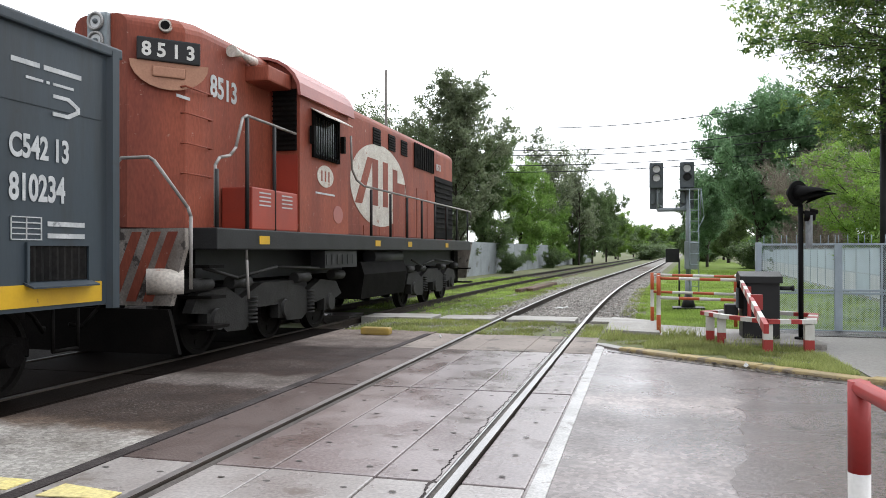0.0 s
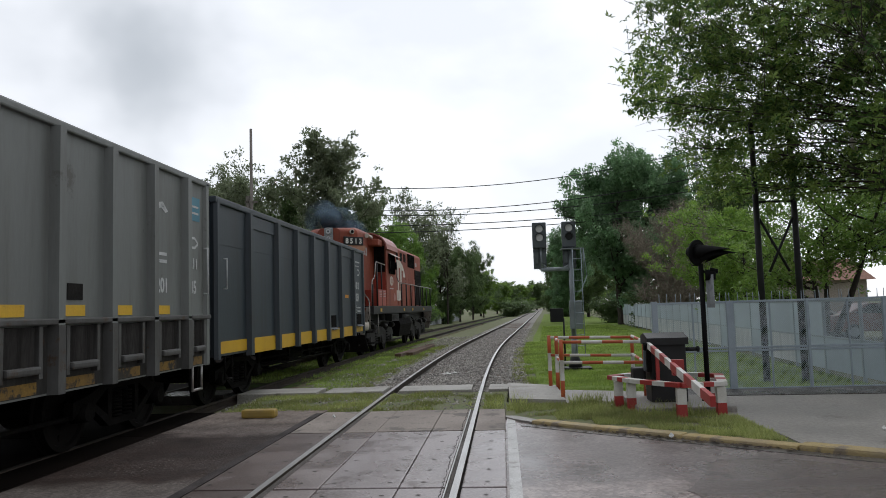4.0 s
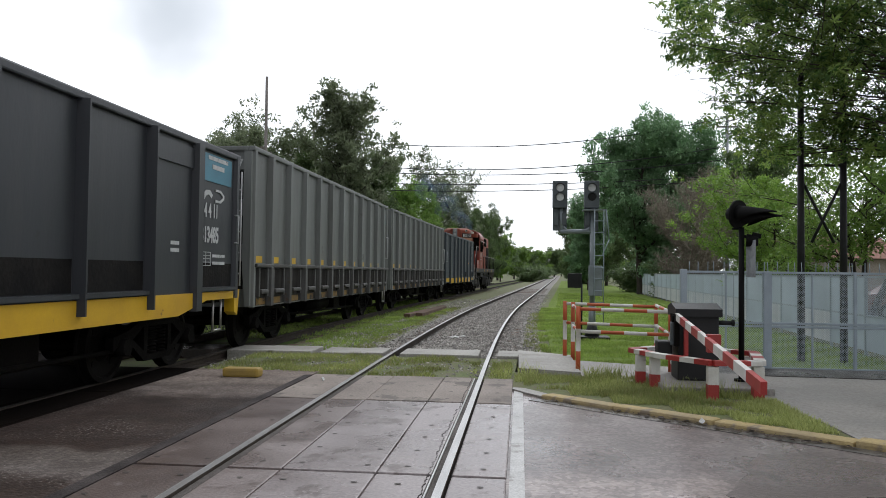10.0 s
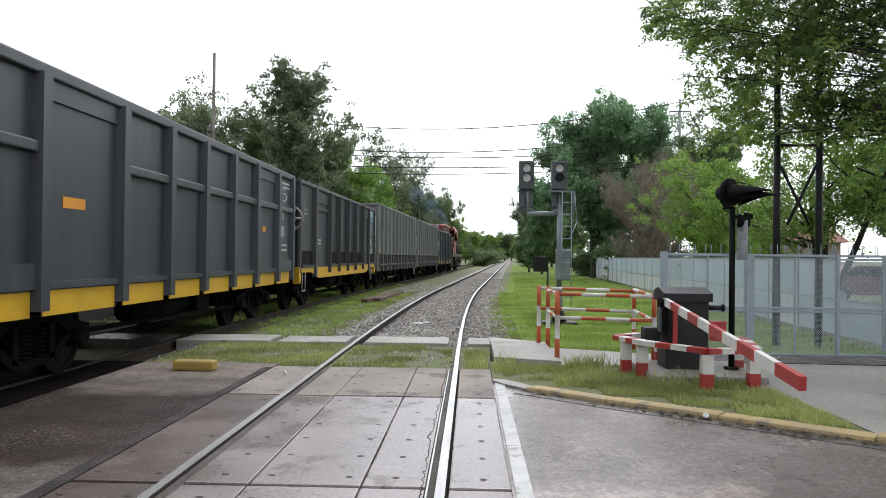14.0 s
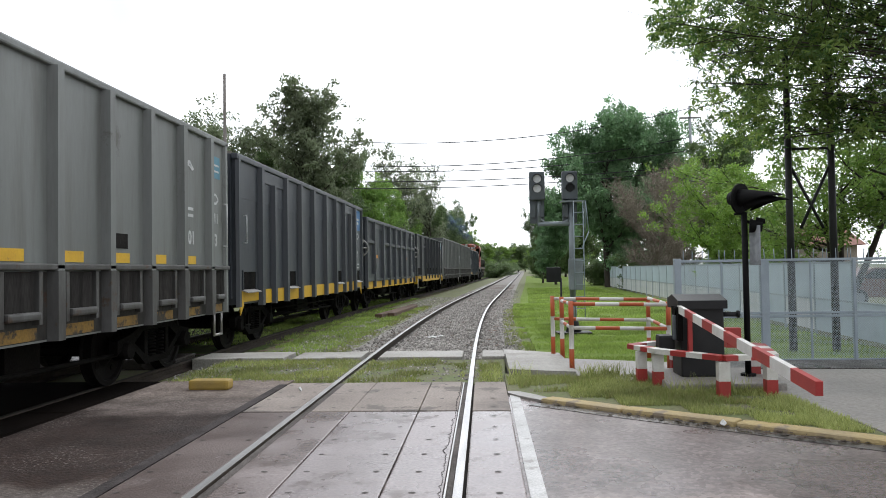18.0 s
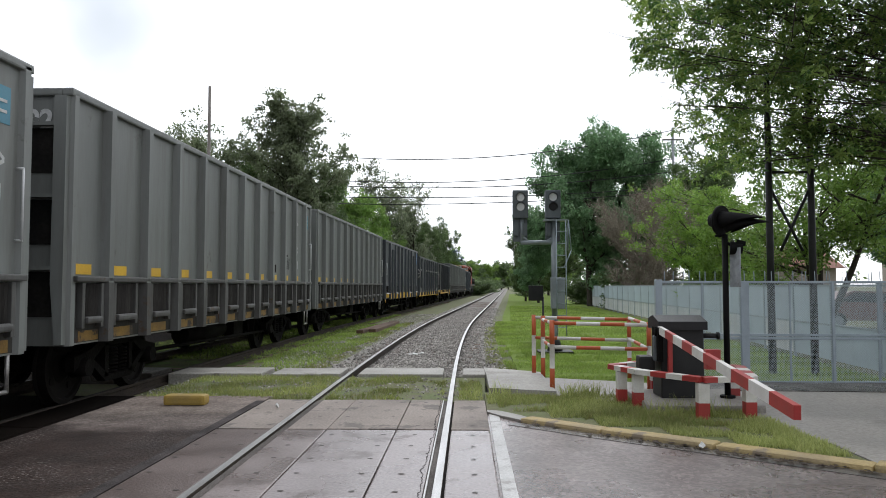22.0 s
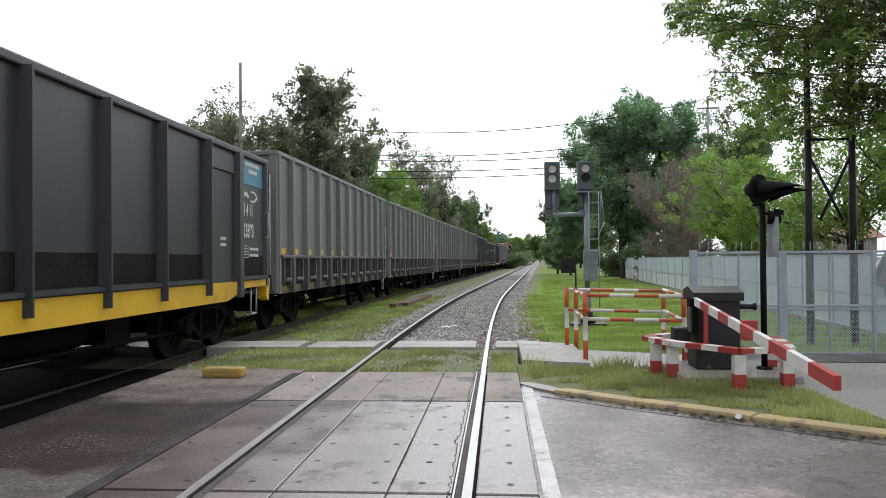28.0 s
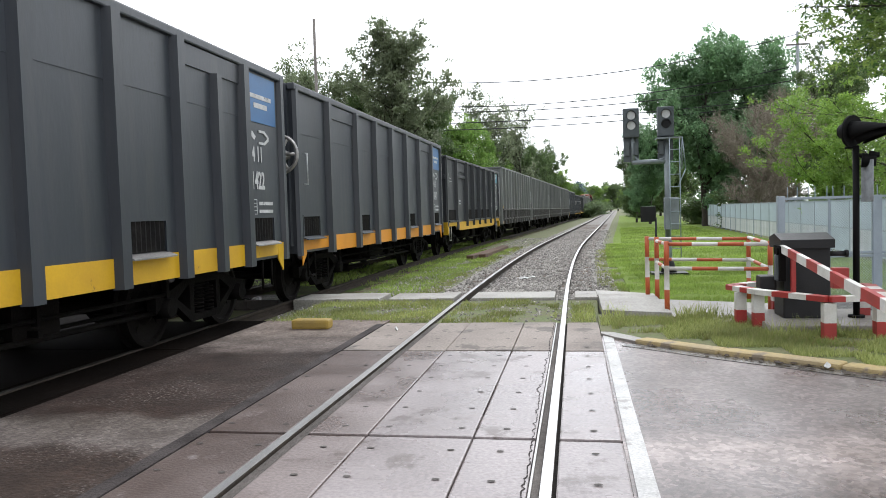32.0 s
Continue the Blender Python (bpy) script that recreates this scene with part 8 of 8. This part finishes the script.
tree("mid", -32.0, 46.0, 9.0, "dense green tree behind the train", 50)
for k, (x, y, h) in enumerate(((-4.0, 150, 9), (-1.0, 190, 9.5), (2, 230, 10), (6, 270, 11), (14, 300, 12), (22, 290, 12), (24, 210, 11), (19, 165, 11), (28, 260, 12), (-8, 240, 11), (34, 330, 13), (20, 360, 14), (4, 340, 13), (-8, 300, 13), (44, 300, 13), (12, 380, 14), (28, 400, 15), (-16, 350, 14))):
    tree("mid" if k % 2 else "broad", x, y, h, "green tree at the far end of the line", 37 * k, 1.2)
for k in range(4):
    tree("bush", -9.2 + bend(33 + 17 * k), 33 + 17 * k, 2.0, "dark green shrub along the grey wall", 50 * k, 1.1, "shrub")
for k in range(10):
    tree("bush", -3.6 + bend(130 + 14 * k), 130 + 14 * k, 3.4, "green shrub far along the line", 50 * k, 1.6, "shrub")
    tree("bush", 5.5 + bend(110 + 16 * k), 110 + 16 * k, 3.2, "green shrub far along the line", 70 * k, 1.6, "shrub")


def distance():
    wl = thing("boundary_wall", "low grey rendered boundary wall behind the train", "wall", kind="structure")
    for k in range(14):
        y = 36 + 5.0 * k
        x = -10.4 + bend(y)
        ob = bbox("wall_panel", M["wall_grey"], wl, 0.02, 4.98, -0.08, 0.08, -0.2, 2.1, r=0.02)
        ob.matrix_local = pose(x, y, -0.1, 0, 0, 90 - math.degrees(math.atan(slope(y))))
    up = thing("utility_pole", "slender weathered utility pole above the trees", "utility pole")
    made("pole", M["pole_wood"], up, lambda bm: tube(bm, (-13.6, 40.0, -0.3), (-13.6, 40.0, 12.2), 0.12, 0.075, seg=10))
    made("cross_arm", M["pole_wood"], up, lambda bm: (box(bm, -13.95, -13.25, 39.9, 40.0, 7.9, 8.0), box(bm, -13.9, -13.7, 39.9, 40.0, 7.2, 8.3)))
    up = thing("utility_pole", "slender concrete pole among the trees", "utility pole")
    made("pole", M["wall_grey"], up, lambda bm: tube(bm, (16.0, 58.0, -0.3), (16.0, 58.0, 13.6), 0.15, 0.10, seg=10))
    made("cross_arm", M["pole_wood"], up, lambda bm: box(bm, 15.2, 16.8, 57.9, 58.0, 12.6, 12.72))
    up = thing("utility_pole", "tall wooden pole hidden among the trees", "utility pole")
    made("pole", M["pole_wood"], up, lambda bm: tube(bm, (-16.0, 58.0, -0.3), (-16.0, 58.0, 13.4), 0.15, 0.10, seg=10))
    def cable(bm, a, b, sag, r=0.035):
        a, b = Vector(a), Vector(b)
        pts = [a.lerp(b, k / 18) - Vector((0, 0, sag * 4 * (k / 18) * (1 - k / 18))) for k in range(19)]
        rings = [[bm.verts.new(p + Vector((0, r * math.cos(1.2566 * k), r * math.sin(1.2566 * k)))) for k in range(5)] for p in pts]
        for p, q in zip(rings, rings[1:]):
            for k in range(5):
                bm.faces.new((p[k], p[(k + 1) % 5], q[(k + 1) % 5], q[k]))
    for k, (z0, z1, sag) in enumerate(((12.2, 13.4, 1.5), (10.2, 11.2, 1.2), (9.7, 10.2, 0.9), (8.6, 9.0, 0.5), (8.1, 8.7, 0.6))):
        cb = thing("overhead_cable", "thin black overhead cable across the line", "cable", group="overhead cables")
        made("wire", M["wire"], cb, lambda bm: cable(bm, (-16, 58, z0), (16, 58, z1), sag))
    fr = thing("pole_frame", "two tall dark poles joined by cross braces", "pole frame")
    for x in (5.76, 6.52):
        made("pole", M["black"], fr, lambda bm: tube(bm, (x, 14.5, -0.2), (x, 14.5, 5.3 if x < 6 else 5.4), 0.07, 0.055, seg=10))
    for a, b in (((5.76, 14.5, 3.55), (6.52, 14.5, 3.55)), ((5.76, 14.5, 3.3), (6.35, 14.5, 2.1)), ((6.52, 14.5, 3.3), (5.95, 14.5, 2.1))):
        made("cross_brace", M["black"], fr, lambda bm: tube(bm, a, b, 0.028))
    hs = thing("house", "two-storey cream house with brick porch and tiled roof", "house")
    made("wall", M["plaster"], hs, lambda bm: box(bm, 38, 52, 60, 70, -0.2, 6.0))
    made("wall", M["brick_wall"], hs, lambda bm: box(bm, 40.5, 45, 58.6, 60.02, -0.2, 4.4))
    made("roof", M["roof_tile"], hs, lambda bm: extrude(bm, [(59, 5.9), (71, 5.9), (65, 8.2)], 0, 37.4, 52.6))
    for x in (38.6, 41.2, 43.4, 47.0):
        for z in (1.2, 3.2):
            near = 40.5 < x < 45
            yw = 58.6 if near else 60.0
            w = made("window", M["glass_dark"], hs, lambda bm: box(bm, x, x + 0.9, yw - 0.05, yw + 0.02, z, z + 1.1))
            made("frame", M["white"], w, lambda bm: [box(bm, a, b, yw - 0.1, yw - 0.04, c, d) for a, b, c, d in ((x - 0.08, x, z - 0.08, z + 1.18), (x + 0.9, x + 0.98, z - 0.08, z + 1.18), (x, x + 0.9, z + 1.1, z + 1.18), (x, x + 0.9, z - 0.08, z))])
    h2 = thing("house", "low white house with a tiled roof", "house")
    made("wall", M["plaster"], h2, lambda bm: box(bm, 22, 30, 62, 70, -0.2, 3.0))
    made("roof", M["roof_tile"], h2, lambda bm: extrude(bm, [(61.4, 2.9), (70.6, 2.9), (66, 4.8)], 0, 21.5, 30.5))


distance()


def blades(name, label, spots, count, material, tall, seed, bald=-0.28):
    """Grass: single bent blades scattered over (x0, x1, y0, y1, z, weight) patches."""
    nr = np.random.RandomState(seed)
    wsum = sum(s[5] for s in spots)
    V, F = [], []
    for x0, x1, y0, y1, z, wt in spots:
        n = int(count * wt / wsum)
        x, y = nr.uniform(x0, x1, n), nr.uniform(y0, y1, n)
        keep = np.array([noise.noise((a * 1.3, b * 1.3, seed)) > bald and abs(a) > 0.1 and abs(a + GAUGE) > 0.1 for a, b in zip(x, y)])
        x, y = x[keep], y[keep]
        n = len(x)
        x = x + np.array([bend(b) for b in y]) * (y.min() > 12)
        h = tall * nr.uniform(0.4, 1.2, n)
        a = nr.uniform(0, 6.283, n)
        w = 0.004 + 0.004 * nr.rand(n) + 0.0005 * np.maximum(y - 14, 0)
        lean = nr.normal(0, 0.45, (n, 2)) * h[:, None]
        p0 = np.stack([x - w * np.cos(a), y - w * np.sin(a), np.full(n, z)], 1)
        p1 = np.stack([x + w * np.cos(a), y + w * np.sin(a), np.full(n, z)], 1)
        p2 = np.stack([x + lean[:, 0], y + lean[:, 1], z + h], 1)
        k = len(V)
        V.extend(np.stack([p0, p1, p2], 1).reshape(-1, 3).tolist())
        F.extend([(k + 3 * i, k + 3 * i + 1, k + 3 * i + 2) for i in range(n)])
    ob = new(name, raw_mesh(name, V, F, material))
    tagged(ob, label, "grass", kind="stuff")


blades("grass", "short green grass blades", [(1.5, 4.5, 13.3, 22, -0.14, 4.0), (1.5, 7.5, 16, 34, -0.14, 5.0), (1.6, 7.0, 34, 60, -0.14, 3.0), (3.1, 7.3, 12.2, 17, -0.14, 3.0), (0.95, 1.6, 13.9, 34, -0.15, 1.6), (-4.3, -2.8, 13.95, 32, -0.16, 2.4), (-8.5, -4.4, 17, 42, -0.15, 4.0)], 170000, M["blade"], 0.075, 5)
blades("strip_grass", "patchy green grass between the crossing and the footway", [(-4.1, 0.42, 10.5, 12.9, -0.03, 2.2)], 17000, M["blade_verge"], 0.055, 25, 0.0)
blades("verge_grass", "short green grass blades behind the kerb", [(0.47, 2.3, 9.45, 10.62, 0.008, 1.5), (1.15, 3.4, 9.0, 9.5, 0.008, 1.1), (1.6, 2.3, 8.5, 9.0, 0.008, 0.4), (2.2, 3.5, 8.0, 9.0, 0.008, 1.3), (2.7, 3.5, 7.5, 8.0, 0.008, 0.5), (3.1, 3.5, 7.2, 7.5, 0.008, 0.15)], 20000, M["blade_verge"], 0.065, 15, -0.30)
blades("dry_grass", "yellowing grass blades along the tracks", [(-4.1, 0.42, 10.45, 12.9, -0.03, 2.0), (0.6, 1.1, 13.9, 30, -0.16, 0.8), (-3.0, -2.6, 14.0, 34, -0.16, 1.0), (0.6, 3.4, 9.4, 10.5, 0.008, 1.6), (1.5, 3.4, 8.55, 9.4, 0.008, 1.4)], 30000, M["blade_dry"], 0.075, 8, -0.05)


blades("tall_weeds", "taller weeds round the railing and plinth", [(1.45, 2.35, 10.5, 10.72, 0.008, 1.2), (2.1, 3.5, 9.1, 9.34, 0.008, 0.8), (0.5, 1.3, 10.6, 10.9, 0.008, 0.5)], 900, M["blade_verge"], 0.2, 31, -0.1)


def parked_car(x, y, turn, paint, label):
    c = thing("parked_car", label, "car", group="parked cars")
    c.matrix_basis = pose(x, y, -0.16, 0, 0, turn)
    prof = [(-2.1, 0.32), (-2.12, 0.75), (-1.95, 0.88), (-1.1, 0.95), (-0.45, 1.40), (0.75, 1.44), (1.45, 1.02), (2.05, 0.95), (2.12, 0.7), (2.1, 0.32)]
    def body(bm):
        extrude(bm, prof, 0, -0.84, 0.84)
        bmesh.ops.bevel(bm, geom=[e for e in bm.edges], offset=0.05, segments=2, affect="EDGES")
    made("body", paint, c, body)
    for s in (1, -1):
        made("side_window", M["glass_dark"], c, lambda bm: extrude(bm, [(-0.95, 0.98), (-0.40, 1.34), (0.70, 1.38), (1.25, 1.04)], 0, *sorted((s * 0.835, s * 0.85))))
        for yy in (-1.3, 1.3):
            w = made("wheel", M["tyre"], c, lambda bm: tube(bm, (s * 0.68, yy, 0.31), (s * 0.86, yy, 0.31), 0.31, seg=20))
            made("rim", M["grey_metal"], w, lambda bm: tube(bm, (s * 0.86, yy, 0.31), (s * 0.868, yy, 0.31), 0.19, seg=16))
        made("tail_light", M["red"], c, lambda bm: box(bm, *sorted((s * 0.55, s * 0.80)), 2.10, 2.13, 0.70, 0.86))
        made("headlight", M["lens"], c, lambda bm: box(bm, *sorted((s * 0.50, s * 0.78)), -2.14, -2.10, 0.62, 0.76))
    made("windscreen", M["glass_dark"], c, lambda bm: extrude(bm, [(-1.06, 1.0), (-0.50, 1.38), (-0.52, 1.40), (-1.09, 1.01)], 0, -0.70, 0.70))


parked_car(13.2, 31.5, 80, M["car_white"], "white parked car behind the fence")
parked_car(15.6, 30.2, 85, M["car_red"], "faded red parked car behind the fence")
parked_car(12.6, 19.0, 25, M["car_grey"], "grey parked car behind the fence")


def litter():
    rr = random.Random(21)
    def scrap(x, y, z, s, label):
        def build(bm):
            vs = [bm.verts.new((x + s * math.cos(a) * rr.uniform(0.6, 1), y + s * math.sin(a) * rr.uniform(0.6, 1), z + rr.uniform(0.008, 0.05))) for a in [k * 0.785 for k in range(8)]]
            top = bm.verts.new((x, y, z + 0.07))
            low = bm.verts.new((x, y, z + 0.004))
            for a, b in zip(vs, vs[1:] + vs[:1]):
                bm.faces.new((a, b, top))
                bm.faces.new((b, a, low))
        tagged(made("paper_scrap", M["litter"], None, build), label, "litter", group="litter")
    scrap(-1.02, 18.0, -0.14, 0.16, "crumpled white scrap between the rails")
    scrap(-0.85, 18.2, -0.14, 0.09, "crumpled white scrap between the rails")
    scrap(2.33, 7.55, -0.005, 0.045, "small white scrap beside the kerb")
    scrap(-2.05, 9.6, 0.0, 0.03, "small white scrap on the crossing panel")
    scrap(4.6, 7.4, 0.06, 0.04, "small white scrap on the pavement")
    verts, faces = [], []
    line = offset(KERB, -0.10)
    for _ in range(170):
        k = rr.choice((1, 2, 2, 3, 3, 3, 4))
        f = rr.random()
        x = line[k][0] + (line[k + 1][0] - line[k][0]) * f + rr.gauss(0, 0.05)
        y = line[k][1] + (line[k + 1][1] - line[k][1]) * f + rr.gauss(0, 0.05)
        a, s, q = rr.uniform(0, 6.28), rr.uniform(0.012, 0.05), len(verts)
        for d, w in ((0, 1), (1.57, 0.5), (3.14, 1), (4.71, 0.5)):
            verts.append((x + math.cos(a + d) * s * w, y + math.sin(a + d) * s * w, 0.002 + rr.uniform(0, 0.014)))
        faces.append((q, q + 1, q + 2, q + 3))
    ob = new("fallen_leaves", raw_mesh("fallen_leaves", verts, faces, M["dead_leaf"]))
    tagged(ob, "dark dead leaves gathered along the kerb", "leaves", kind="stuff")


litter()

# ---- small pieces ----
scatter_stones()
crossing_panels()


motions()
